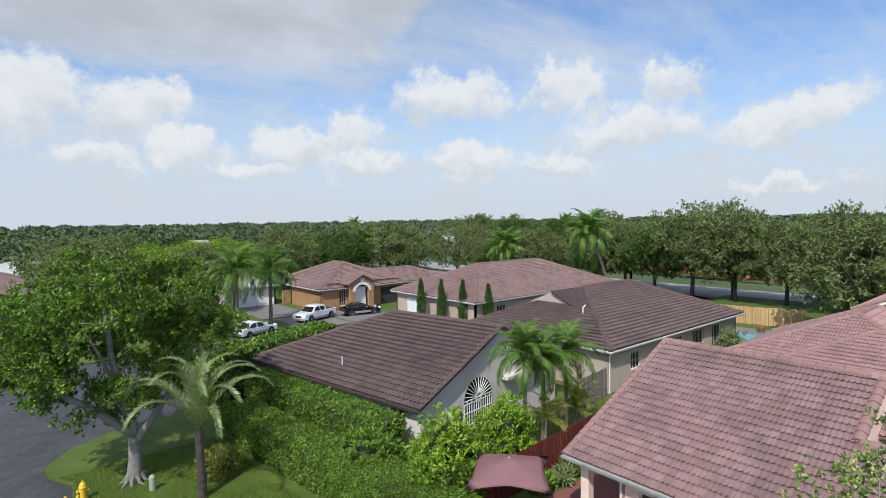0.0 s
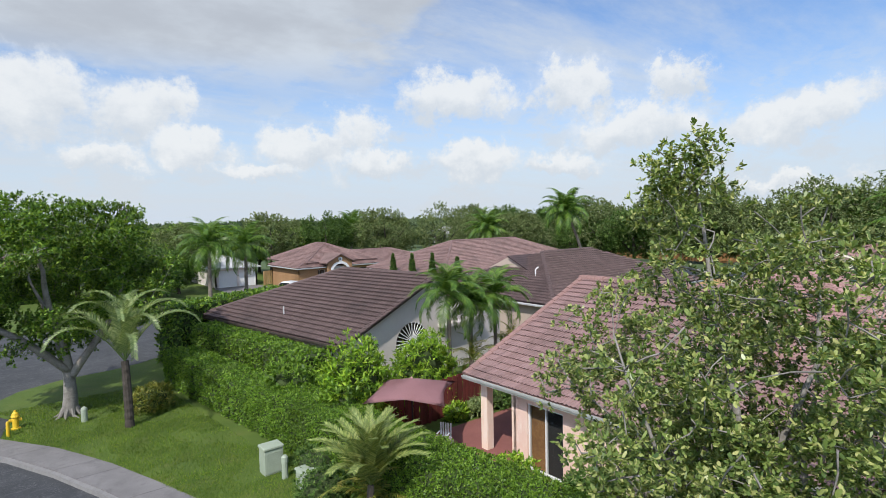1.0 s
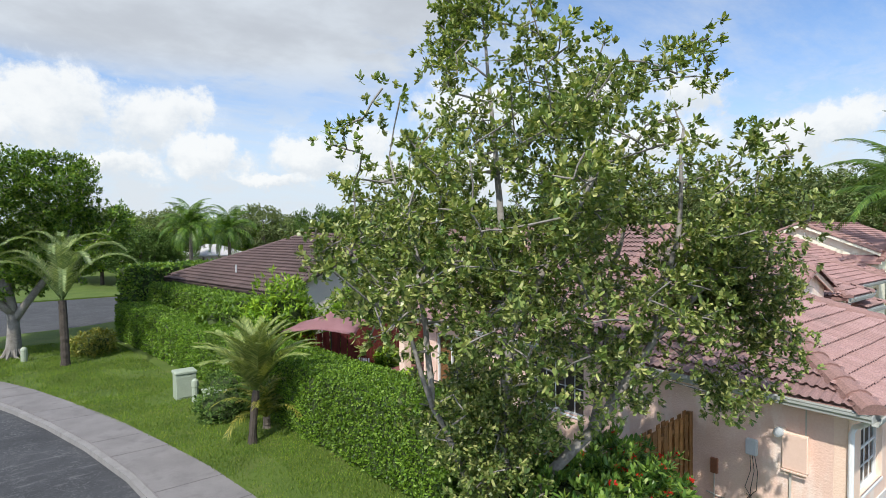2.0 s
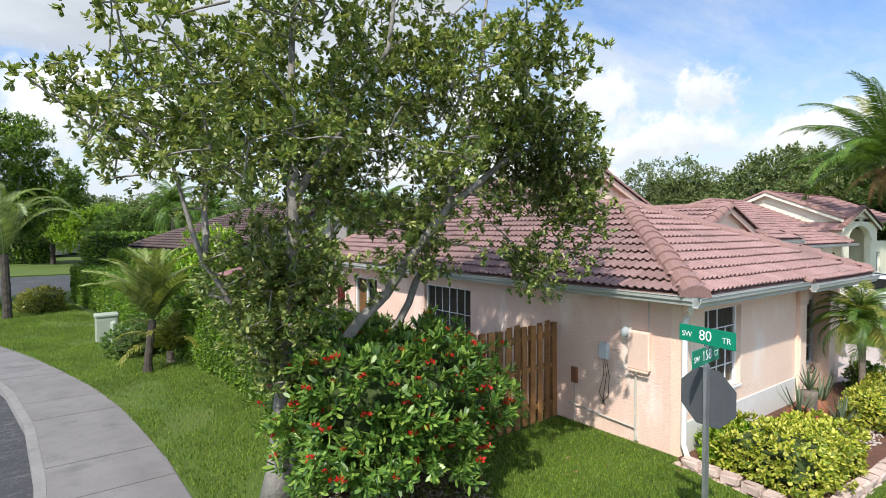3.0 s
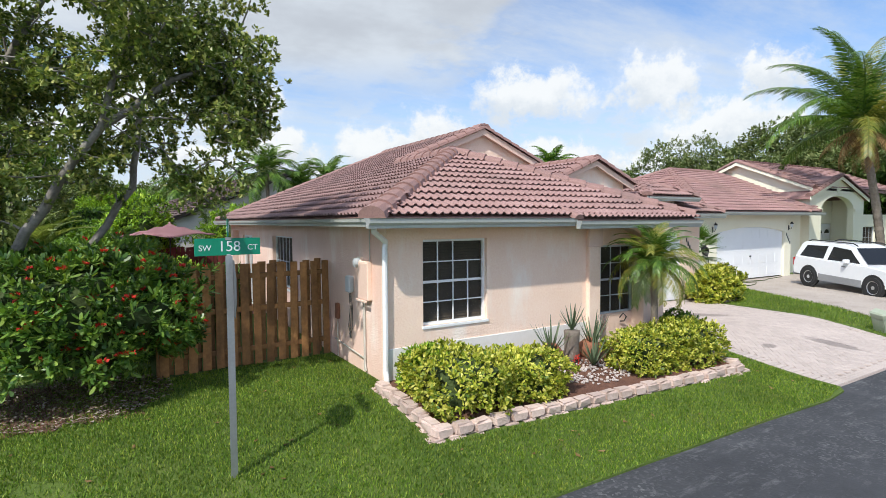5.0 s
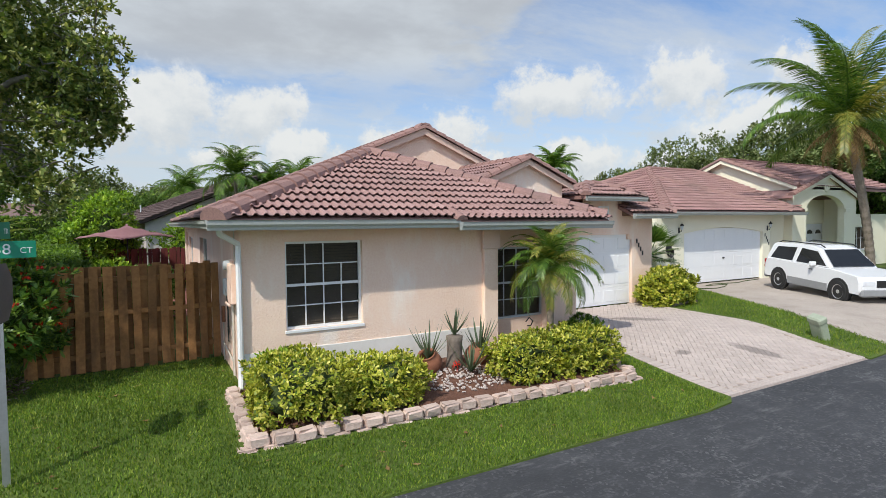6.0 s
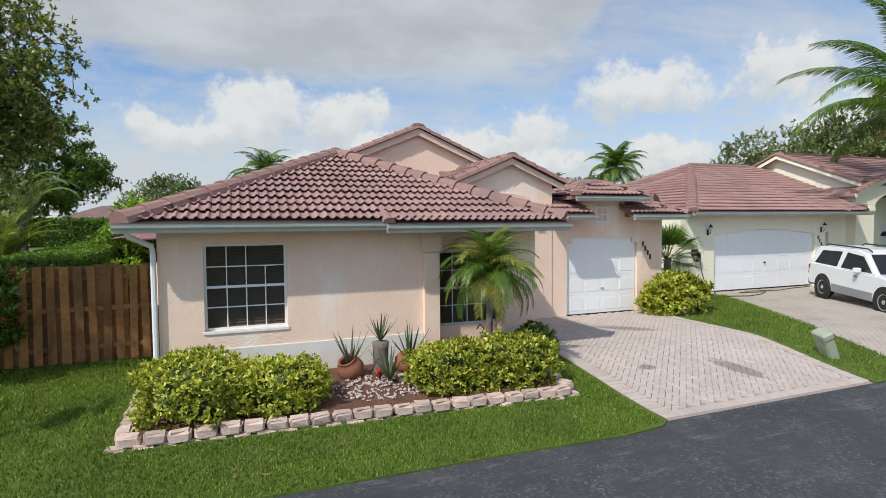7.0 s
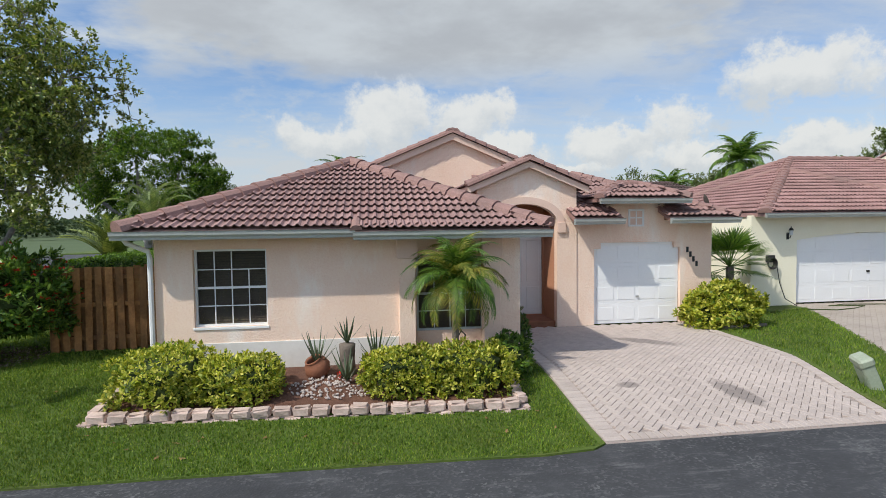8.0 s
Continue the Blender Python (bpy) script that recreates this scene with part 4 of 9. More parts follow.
def entry():
    # gabled entry wall with a tall arched portal
    W0, W1, PK = 6.64, 9.28, 7.96
    a0, a1, zs = 7.02 - W0, 8.75 - W0, 2.74
    ac, ar = (a0 + a1) / 2, (a1 - a0) / 2
    zt = 3.74
    out = [(0, 0), (a0, 0), (a0, zs)] + [(ac + ar * math.cos(t), zs + 0.50 * math.sin(t)) for t in (math.pi * (1 - i / 16) for i in range(1, 16))] + [(a1, zs), (a1, 0), (W1 - W0, 0), (W1 - W0, zt), (PK - W0, zt + (W1 - PK) * PITCH), (0, zt)]
    part("entry_wall", prism_bm(out, upright(W0, 3.14), 0.22), PINK_STUCCO, house)
    # raised arch band and its impost blocks
    band = [(ac + (ar + 0.0) * math.cos(t), zs + 0.50 * math.sin(t)) for t in (math.pi * (1 - i / 16) for i in range(17))]
    band += [(ac + (ar + 0.2) * math.cos(t), zs + 0.68 * math.sin(t)) for t in (math.pi * (i / 16) for i in range(17))]
    part("arch_band", prism_bm(band, upright(W0, 3.11), 0.03), TRIM_PEACH, house)
    part("impost", box_bm(8.75, 8.97, 3.07, 3.138, 2.48, 2.76, 0.01), TRIM_PEACH, house)
    part("impost", box_bm(6.8, 7.02, 3.07, 3.138, 2.48, 2.76, 0.01), TRIM_PEACH, house)
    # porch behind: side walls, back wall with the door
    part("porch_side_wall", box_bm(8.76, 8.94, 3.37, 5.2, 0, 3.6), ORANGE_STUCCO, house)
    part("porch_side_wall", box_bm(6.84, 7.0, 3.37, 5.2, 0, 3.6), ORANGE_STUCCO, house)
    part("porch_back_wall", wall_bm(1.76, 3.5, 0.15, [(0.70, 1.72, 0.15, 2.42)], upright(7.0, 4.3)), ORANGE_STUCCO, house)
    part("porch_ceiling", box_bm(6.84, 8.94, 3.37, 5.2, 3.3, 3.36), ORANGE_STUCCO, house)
    part("porch_step", box_bm(7.0, 8.76, 3.3, 5.0, -0.1, 0.14, 0.02), TERRACOTTA, house)
    door = thing("front_door")
    door.parent = house
    part("door_leaf", box_bm(7.71, 8.71, 4.33, 4.38, 0.16, 2.41, 0.006), WHITE_PAINT, door)
    for z0, z1 in ((0.3, 0.95), (1.1, 2.25)):
        for x in (7.80, 8.26):
            part("door_panel", box_bm(x, x + 0.36, 4.315, 4.331, z0, z1, 0.007), WHITE_PAINT, door)
    part("door_knob", lathe_bm([(0.01, 0), (0.03, 0.02), (0.03, 0.05), (0.01, 0.06)], 10, pose(7.78, 4.33, 1.1, 90)), CHROME, door)
    # gable roof of the entry
    ez = 3.74
    for side in (-1, 1):
        half = 1.6
        p0 = Vector((PK + side * half, 2.97, ez + (1.32 - half) * PITCH + 0.06))
        p1 = Vector((PK + side * half, 6.6, p0.z))
        t0, t1 = Vector((PK, 2.97, p0.z + half * PITCH)), Vector((PK, 6.6, p0.z + half * PITCH))
        part("roof_deck", deck_bm([p0, p1, t1, t0] if side > 0 else [p0, t0, t1, p1], 0.09), TILE_CAP, house)
        if side > 0:
            fr = slope_frame(p0, (0, 1))
        else:
            fr = slope_frame(p1, (0, -1))
        tiled_slope(fr, [(0, 0), (3.63, 0), (3.63, half * SLOPE), (0, half * SLOPE)], house, TILE_A, seed=5)
        ridge_caps(p0 + Vector((0, 0.06, 0.02)), t0 + Vector((0, 0.06, 0.02)), house, TILE_CAP, 0.14, 0.36, 0.04, "rake_tile")
        bm = prism_bm([(0, 0), (half, half * PITCH), (half, half * PITCH - 0.15), (0, -0.15)] if side < 0 else [(0, 0), (0, -0.15), (-half, half * PITCH - 0.15), (-half, half * PITCH)], upright(p0.x, 2.965, p0.z - 0.03), 0.04)
        part("rake_board", bm, TRIM_PEACH, house)
    ridge_caps((PK, 2.95, p0.z + 1.6 * PITCH), (PK, 6.6, p0.z + 1.6 * PITCH), house, TILE_CAP, 0.12)
    ridge_end((PK, 2.93, p0.z + 1.6 * PITCH + 0.07), house, 0.8)


entry()


def garage():
    WH = 2.78
    w = wall_bm(3.84, WH, 0.2, [(0.49, 2.93, 0.0, 2.2)], upright(9.29, 3.17))
    part("garage_wall", w, PINK_STUCCO, house)
    for x in (9.78, 12.04):
        part("door_corner_notch", box_bm(x, x + 0.18, 3.172, 3.30, 2.04, 2.198), PINK_STUCCO, house)
    # raised middle bay
    part("raised_bay", box_bm(10.12, 11.75, 3.166, 4.4, 2.35, 3.30), PINK_STUCCO, house)
    v = thing("gable_vent")
    v.parent = house
    part("vent_frame", wall_bm(0.44, 0.46, 0.03, [(0.05, 0.205, 0.05, 0.215), (0.235, 0.39, 0.05, 0.215), (0.05, 0.205, 0.245, 0.41), (0.235, 0.39, 0.245, 0.41)], upright(10.72, 3.135, 2.62)), WHITE_PAINT, v)
    part("vent_backing", box_bm(10.74, 11.14, 3.148, 3.164, 2.64, 3.06), TRIM_PEACH, v)
    # door of four panel sections
    d = thing("garage_door")
    d.parent = house
    for r in range(4):
        z = 0.02 + r * 0.545
        part("door_section", box_bm(9.80, 12.20, 3.255, 3.30, z, z + 0.5435, 0.002), DOOR_WHITE, d)
        for c in range(4):
            x = 9.86 + c * 0.59
            part("raised_panel", box_bm(x + 0.02, x + 0.5, 3.247, 3.2555, z + 0.09, z + 0.44, 0.006), DOOR_WHITE, d)
    part("door_handle", box_bm(10.98, 11.06, 3.21, 3.25, 0.72, 0.76, 0.006), CHROME, d)
    # roof over the garage: eave at the front, hip on the east side
    gz = 2.86
    gy = 2.58
    half = 5.6
    e = [Vector((9.0, gy, gz)), Vector((13.5, gy, gz))]
    fr = slope_frame(e[0], (1, 0))
    apex = Vector((10.2, gy + 3.3, gz + 3.3 * PITCH))
    on = lambda x, d: Vector((x, gy + d, gz + d * PITCH))
    part("roof_deck", deck_bm([on(9.0, 0), on(10.31, 0), on(10.31, 0.62), on(9.0, 0.62)]), TILE_CAP, house)
    part("roof_deck", deck_bm([on(11.56, 0), on(13.5, 0), on(12.88, 0.62), on(11.56, 0.62)]), TILE_CAP, house)
    part("roof_deck", deck_bm([on(9.0, 0.622), on(12.878, 0.622), on(10.2, 3.3), on(7.0, 3.3)]), TILE_CAP, house)
    tiled_slope(fr, [(0, 0), (1.3, 0), (1.3, 2.0), (0, 2.0)], house, TILE_A, seed=8)
    tiled_slope(fr, [(2.55, 0), (4.5, 0), (1.2, 3.3 * SLOPE), (0.8, 2.2), (2.55, 1.3)], house, TILE_A, seed=9)
    ridge_caps(e[1], (10.2, gy + 3.3, gz + 3.3 * PITCH), house, TILE_CAP)
    part("roof_deck", deck_bm([e[1], Vector((13.5, 12.8, gz)), Vector((10.2, 12.8, gz + 3.3 * PITCH)), apex]), TILE_CAP, house)
    tiled_slope(slope_frame(e[1], (0, 1)), [(0, 0), (10.2, 0), (10.2, 3.3 * SLOPE), (3.3, 3.3 * SLOPE)], house, TILE_A, seed=10)
    gutter(house, e[0] + Vector((0, 0, -0.02)), e[0] + Vector((1.32, 0, -0.02)), 0.15)
    gutter(house, e[0] + Vector((2.58, 0, -0.02)), e[1] + Vector((0, 0, -0.02)), 0.15)
    # small hipped roof on the raised bay
    bx0, bx1, by, bz = 9.68, 12.14, 2.6, 3.36
    hw = 0.95
    rz = bz + hw * PITCH
    A, B = Vector((bx0, by, bz)), Vector((bx1, by, bz))
    C, D = Vector((bx1, by + 2 * hw, bz)), Vector((bx0, by + 2 * hw, bz))
    P, Q = Vector((bx0 + hw, by + hw, rz)), Vector((bx1 - hw, by + hw, rz))
    part("roof_deck", deck_bm([A, B, Q, P]), TILE_CAP, house)
    part("roof_deck", deck_bm([B, C, Q]), TILE_CAP, house)
    part("roof_deck", deck_bm([D, A, P]), TILE_CAP, house)
    part("roof_deck", deck_bm([C, D, P, Q]), TILE_CAP, house)
    L = bx1 - bx0
    S = hw * SLOPE
    tiled_slope(slope_frame(A, (1, 0)), [(0, 0), (L, 0), (L - hw, S), (hw, S)], house, TILE_A, seed=11)
    tiled_slope(slope_frame(B, (0, 1)), [(0, 0), (2 * hw, 0), (hw, S)], house, TILE_A, seed=12)
    tiled_slope(slope_frame(D, (0, -1)), [(0, 0), (2 * hw, 0), (hw, S)], house, TILE_A, seed=13)
    for a, b in ((A, P), (B, Q), (C, Q), (D, P), (P, Q)):
        ridge_caps(a, b, house, TILE_CAP, 0.115)
    gutter(house, A + Vector((0, 0, -0.02)), B + Vector((0, 0, -0.02)), 0.13)


garage()


def main_roof():
    YB = 13.85
    YG = 6.35
    # west slope: to the front wing's ridge ahead of the gable, to the main ridge behind it
    c0 = Vector((X0, Y0, EZ))
    c1 = Vector((X0, YB, EZ))
    ap = roof_pt(HX, Y0 + HX - X0)
    g0 = roof_pt(HX, YG)
    g1, g2 = roof_pt(RX, YG), roof_pt(RX, YB)
    part("roof_deck", deck_bm([c0, ap, g0, g1, g2, c1]), TILE_CAP, house)
    fr = slope_frame(c1, (0, -1))
    Lw = YB - Y0
    s1, s2 = (HX - X0) * SLOPE, (RX - X0) * SLOPE
    tiled_slope(fr, [(0, 0), (Lw, 0), (Lw - (HX - X0), s1), (YB - YG, s1), (YB - YG, s2), (0, s2)], house, TILE_WEST, seed=21)
    # front slope of the wing
    f1 = Vector((XR, Y0, EZ))
    part("roof_deck", deck_bm([c0, f1, ap]), TILE_CAP, house)
    tiled_slope(slope_frame(c0, (1, 0)), [(0, 0), (XR - X0, 0), (HX - X0, s1)], house, TILE_A, 300, TILE_P, seed=22)
    # the eave steps forward by a course over the niche
    st = Vector((3.66, Y0 - 0.13, EZ - 0.13 * PITCH))
    en = Vector((XR, Y0 - 0.13, st.z))
    part("roof_deck", deck_bm([st, en, en + Vector((0, 0.13, 0.13 * PITCH)), st + Vector((0, 0.13, 0.13 * PITCH))]), TILE_CAP, house)
    tiled_slope(slope_frame(st + Vector((0, 0, 0.012)), (1, 0)), [(0, 0), (XR - 3.66, 0), (XR - 3.66, 0.33), (0, 0.33)], house, TILE_A, seed=23)
    ridge_caps(st + Vector((0.02, 0, 0.0)), st + Vector((0.02, 0.36, 0.36 * PITCH)), house, TILE_CAP, 0.09, 0.36)
    # east slope of the wing, and of the main roof
    f2 = Vector((XR, YG + 1.5, EZ))
    part("roof_deck", deck_bm([f1, f2, g0 + Vector((0, 1.5, 0)), ap]), TILE_CAP, house)
    tiled_slope(slope_frame(f1, (0, 1)), [(0, 0), (YG - Y0, 0), (YG - Y0, s1), (HX - X0, s1)], house, TILE_A, seed=24)
    e1, e2 = Vector((2 * RX - X0, YG, EZ)), Vector((2 * RX - X0, YB, EZ))
    part("roof_deck", deck_bm([e1, e2, g2, g1]), TILE_CAP, house)
    tiled_slope(slope_frame(e1, (0, 1)), [(0, 0), (YB - YG, 0), (YB - YG, s2), (0, s2)], house, TILE_A, seed=25)
    # gable wall facing the street
    gw = prism_bm([(0, 0), (2 * (RX - HX), 0), (RX - HX, (RX - HX) * PITCH)], upright(HX, YG + 0.18, g0.z - 0.06), 0.2)
    part("gable_wall", gw, PINK_STUCCO, house)
    part("gable_wall_base", box_bm(HX, 2 * RX - HX, YG + 0.181, YG + 0.38, 2.7, g0.z - 0.061), PINK_STUCCO, house)
    bg = prism_bm([(0, 0), (2 * (RX + 0.0), 0), (RX, (RX) * PITCH)], upright(2 * RX, YB - 0.45, EZ + 0.42 * PITCH - 0.1, 180), 0.2)
    part("back_gable_wall", bg, PINK_STUCCO, house)
    for s in (-1, 1):
        a = Vector((RX + s * (RX - HX), YG, g0.z))
        part("rake_board", prism_bm([(0, 0), (-s * (RX - HX), (RX - HX) * PITCH), (-s * (RX - HX), (RX - HX) * PITCH - 0.2), (0, -0.2)][::-s], upright(a.x, YG - 0.005, a.z), 0.05), TRIM_PEACH, house)
        ridge_caps(a + Vector((0, 0.08, 0.03)), g1 + Vector((0, 0.08, 0.03)), house, TILE_CAP, 0.14, 0.36, 0.04, "rake_tile")
        b = Vector((X0 if s < 0 else 2 * RX - X0, YB, EZ))
        ridge_caps(b + Vector((0, -0.08, 0.02)), g2 + Vector((0, -0.08, 0.02)), house, TILE_CAP, 0.115, 0.36, 0.03, "rake_tile")
    ridge_caps(c0, ap, house, TILE_CAP, 0.175, 0.40)
    ridge_caps(f1, ap, house, TILE_CAP, 0.175, 0.40)
    ridge_caps(ap, g0, house, TILE_CAP, 0.16, 0.40)
    ridge_caps(g1, g2, house, TILE_CAP, 0.16, 0.40)
    ridge_end(g1 + Vector((0, -0.04, 0.09)), house)
    # soffits, gutters, downpipe
    part("soffit", box_bm(X0 + 0.01, -0.002, Y0 + 0.01, YB - 0.03, EZ - 0.13, EZ - 0.105), WHITE_PAINT, house)
    part("soffit", box_bm(-0.001, 3.66, Y0 + 0.01, -0.001, EZ - 0.135, EZ - 0.11), TRIM_PEACH, house)
    part("soffit", box_bm(3.661, XR - 0.01, Y0 - 0.12, -0.062, EZ - 0.175, EZ - 0.15), TRIM_PEACH, house)
    gutter(house, c1 + Vector((0, 0, -0.015)), c0 + Vector((0, 0, -0.015)), 0.13)
    gutter(house, c0 + Vector((-0.1, 0, -0.02)), Vector((3.66, Y0, EZ - 0.02)), 0.15)
    gutter(house, st + Vector((-0.03, 0, -0.015)), en + Vector((0.02, 0, -0.015)), 0.15)
    part("downpipe", tube_bm([(-0.36, -0.36, EZ - 0.13), (-0.34, -0.30, EZ - 0.22), (-0.06, -0.10, EZ - 0.38), (-0.05, -0.055, EZ - 0.5), (-0.05, -0.055, 0.25), (-0.07, -0.14, 0.06)], 0.045, 8), WHITE_PAINT, house, "white downpipe")


main_roof()


# ---- plants: shared makers ----
def leaf_mesh(name, pos, way, up, length, width, material, fold=0.25, jitter=0.35, rng=None, blunt=False):
    """One mesh of many pointed leaves. pos, way and up are arrays of places, directions and upper sides."""
    rng = rng or np.random.default_rng(3)
    n = len(pos)
    pos, way, up = np.asarray(pos, float), np.asarray(way, float), np.asarray(up, float)
    way = way / np.maximum(1e-6, np.linalg.norm(way, axis=1, keepdims=True))
    side = np.cross(way, up)
    side /= np.maximum(1e-6, np.linalg.norm(side, axis=1, keepdims=True))
    nor = np.cross(side, way)
    L = length * rng.uniform(1 - jitter, 1 + jitter, (n, 1))
    W = width * rng.uniform(1 - jitter, 1 + jitter, (n, 1))
    tip = pos + way * L - nor * L * 0.12
    if blunt:
        q1, q2 = pos + way * L * 0.3 - nor * L * 0.02, pos + way * L * 0.75 - nor * L * 0.05
        cols = [pos, q1 + side * W * 0.42 - nor * W * fold, q2 + side * W * 0.46 - nor * W * fold, tip, q2 - side * W * 0.46 - nor * W * fold, q1 - side * W * 0.42 - nor * W * fold]
    else:
        mid = pos + way * L * 0.5
        cols = [pos, mid + side * W * 0.5 - nor * W * fold, tip, mid - side * W * 0.5 - nor * W * fold]
    c = len(cols)
    v = np.stack(cols, axis=1).reshape(-1, 3)
    me = bpy.data.meshes.new(name)
    me.vertices.add(c * n)
    me.vertices.foreach_set("co", v.ravel())
    me.loops.add(c * n)
    me.loops.foreach_set("vertex_index", np.arange(c * n))
    me.polygons.add(n)
    me.polygons.foreach_set("loop_start", np.arange(0, c * n, c))
    me.polygons.foreach_set("loop_total", np.full(n, c))
    me.update(calc_edges=True)
    me.materials.append(material)
    return me


def unit(rng, n):
    v = rng.normal(size=(n, 3))
    return v / np.linalg.norm(v, axis=1, keepdims=True)


def rosettes(centres, outward, per, length, width, material, rng, spread=0.9, lift=0.2, name="crown", fold=0.25, blunt=False, face=0.0):
    """Leaves in tufts: per leaves round each centre, spreading about its outward direction."""
    n = len(centres)
    c = np.repeat(centres, per, axis=0)
    o = np.repeat(outward, per, axis=0)
    way = o * (1 - spread * 0.5) + unit(rng, n * per) * spread
    way[:, 2] += lift
    pos = c + unit(rng, n * per) * length * 0.25
    up = np.tile([[0.0, 0.0, 1.0 - face]], (n * per, 1)) + o * face + unit(rng, n * per) * 0.5
    return leaf_mesh(name, pos, way, up, length, width, material, fold, rng=rng, blunt=blunt)


def grow(limbs, targets, r_tip=0.012, thick=0.16, seed=2, wob=0.12, sides=6, reach=1.6):
    """Limbs (lists of points with a radius at each) and twigs from them to every target. Returns the wood and the twig ends' directions."""
    rnd = random.Random(seed)
    nodes = []
    bm = bmesh.new()
    for pts, rad in limbs:
        fine, fr = [], []
        for i in range(len(pts) - 1):
            a, b = Vector(pts[i]), Vector(pts[i + 1])
            k = max(2, int((b - a).length / 0.35))
            for j in range(k):
                t = j / k
                p = a.lerp(b, t)
                p += Vector((rnd.uniform(-1, 1), rnd.uniform(-1, 1), 0)) * wob * 0.25
                fine.append(p)
                fr.append(rad[i] + (rad[i + 1] - rad[i]) * t)
        fine.append(Vector(pts[-1]))
        fr.append(rad[-1])
        tube_bm(fine, fr, 9, bm)
        nodes += [(p, r) for p, r in zip(fine, fr) if p.z > 0.22 * fine[-1].z]
    heads = []
    arr = np.array([n[0][:] for n in nodes])
    rads = [n[1] for n in nodes]
    order = sorted(targets, key=lambda t: np.min(np.linalg.norm(arr - np.array(t), axis=1)))
    for t in order:
        tv = Vector(t)
        d = np.linalg.norm(arr - np.array(t), axis=1) + np.maximum(0, arr[:, 2] - t[2]) * 0.6
        i = int(np.argmin(d))
        a = Vector(arr[i])
        dist = (tv - a).length
        ctrl = a.lerp(tv, 0.5) + Vector((rnd.uniform(-1, 1), rnd.uniform(-1, 1), rnd.uniform(-0.3, 1.0))) * wob * dist
        k = max(2, min(6, int(dist / 0.3)))
        pts = []
        for j in range(k + 1):
            s = j / k
            pts.append(a * (1 - s) ** 2 + ctrl * 2 * s * (1 - s) + tv * s * s)
        r0 = min(rads[i] * 0.7, r_tip + 0.014 * dist + 0.006)
        rr = [r0 + (r_tip - r0) * j / k for j in range(k + 1)]
        tube_bm(pts, rr, 4 if r0 < 0.03 else sides, bm, False)
        arr = np.vstack([arr, np.array([p[:] for p in pts[1:]])])
        rads += rr[1:]
        heads.append(((pts[-1] - pts[-2]).normalized()[:], pts[-1][:]))
    bmesh.ops.recalc_face_normals(bm, faces=bm.faces[:])
    return bm, np.array([h[1] for h in heads]), np.array([h[0] for h in heads])


def crown_points(n, centre, radii, rng, hollow=0.35, holes=0.35, low=-0.75, scale=0.45, off=0.0):
    """Points in a crown, more towards the outside, thinned by a noise so that gaps are left."""
    out = []
    tries = 0
    while len(out) < n:
        tries += 1
        p = unit(rng, 1)[0]
        r = rng.uniform(hollow, 1.0) ** 0.6
        q = p * r
        if q[2] < low:
            continue
        w = np.array(centre) + q * np.array(radii)
        if tries < 60 * n and noise.noise(Vector(w) * scale + Vector((off, 0, 0))) < holes - 0.5:
            continue
        bulge = 1 + 0.22 * noise.noise(Vector(p) * 2.2 + Vector((off, 7, 1)))
        out.append(np.array(centre) + q * np.array(radii) * bulge)
    return np.array(out)


def tree(name, label, limbs, centre, radii, n_twigs, per_twig, per_tuft, leaf, width, leaf_mat, bark, seed, tuft_r=0.45, holes=0.35, low=-0.75, hollow=0.35, spread=0.9, lift=0.15, at=(0, 0, 0), category="tree", group="", extra=(), blunt=False, keep=None, clump=0.45):
    rng = np.random.default_rng(seed)
    t = crown_points(n_twigs, centre, radii, rng, hollow, holes, low, clump, seed * 3.1)
    if keep:
        t = np.array([q for q in t if keep(q, rng.uniform())])
    for k, c, r in extra:
        t = np.vstack([t, crown_points(k, c, r, rng, 0.1, 0.2, -0.95, off=seed)])
    wood, heads, ways = grow(limbs, [tuple(p) for p in t], seed=seed)
    ob = thing(name, label, category, group, at=at)
    part("trunk", wood, bark, ob, smooth=True)
    c = np.repeat(heads, per_twig, axis=0)
    o = np.repeat(ways, per_twig, axis=0)
    off = unit(rng, len(c)) * (rng.uniform(0, 1, (len(c), 1)) ** 0.5) * tuft_r
    off[:, 2] *= 0.7
    me = rosettes(c + off, o * 0.6 + off / tuft_r, per_tuft, leaf, width, leaf_mat, rng, spread, lift, blunt=blunt)
    part("crown", me, None, ob, kind="stuff")
    return ob


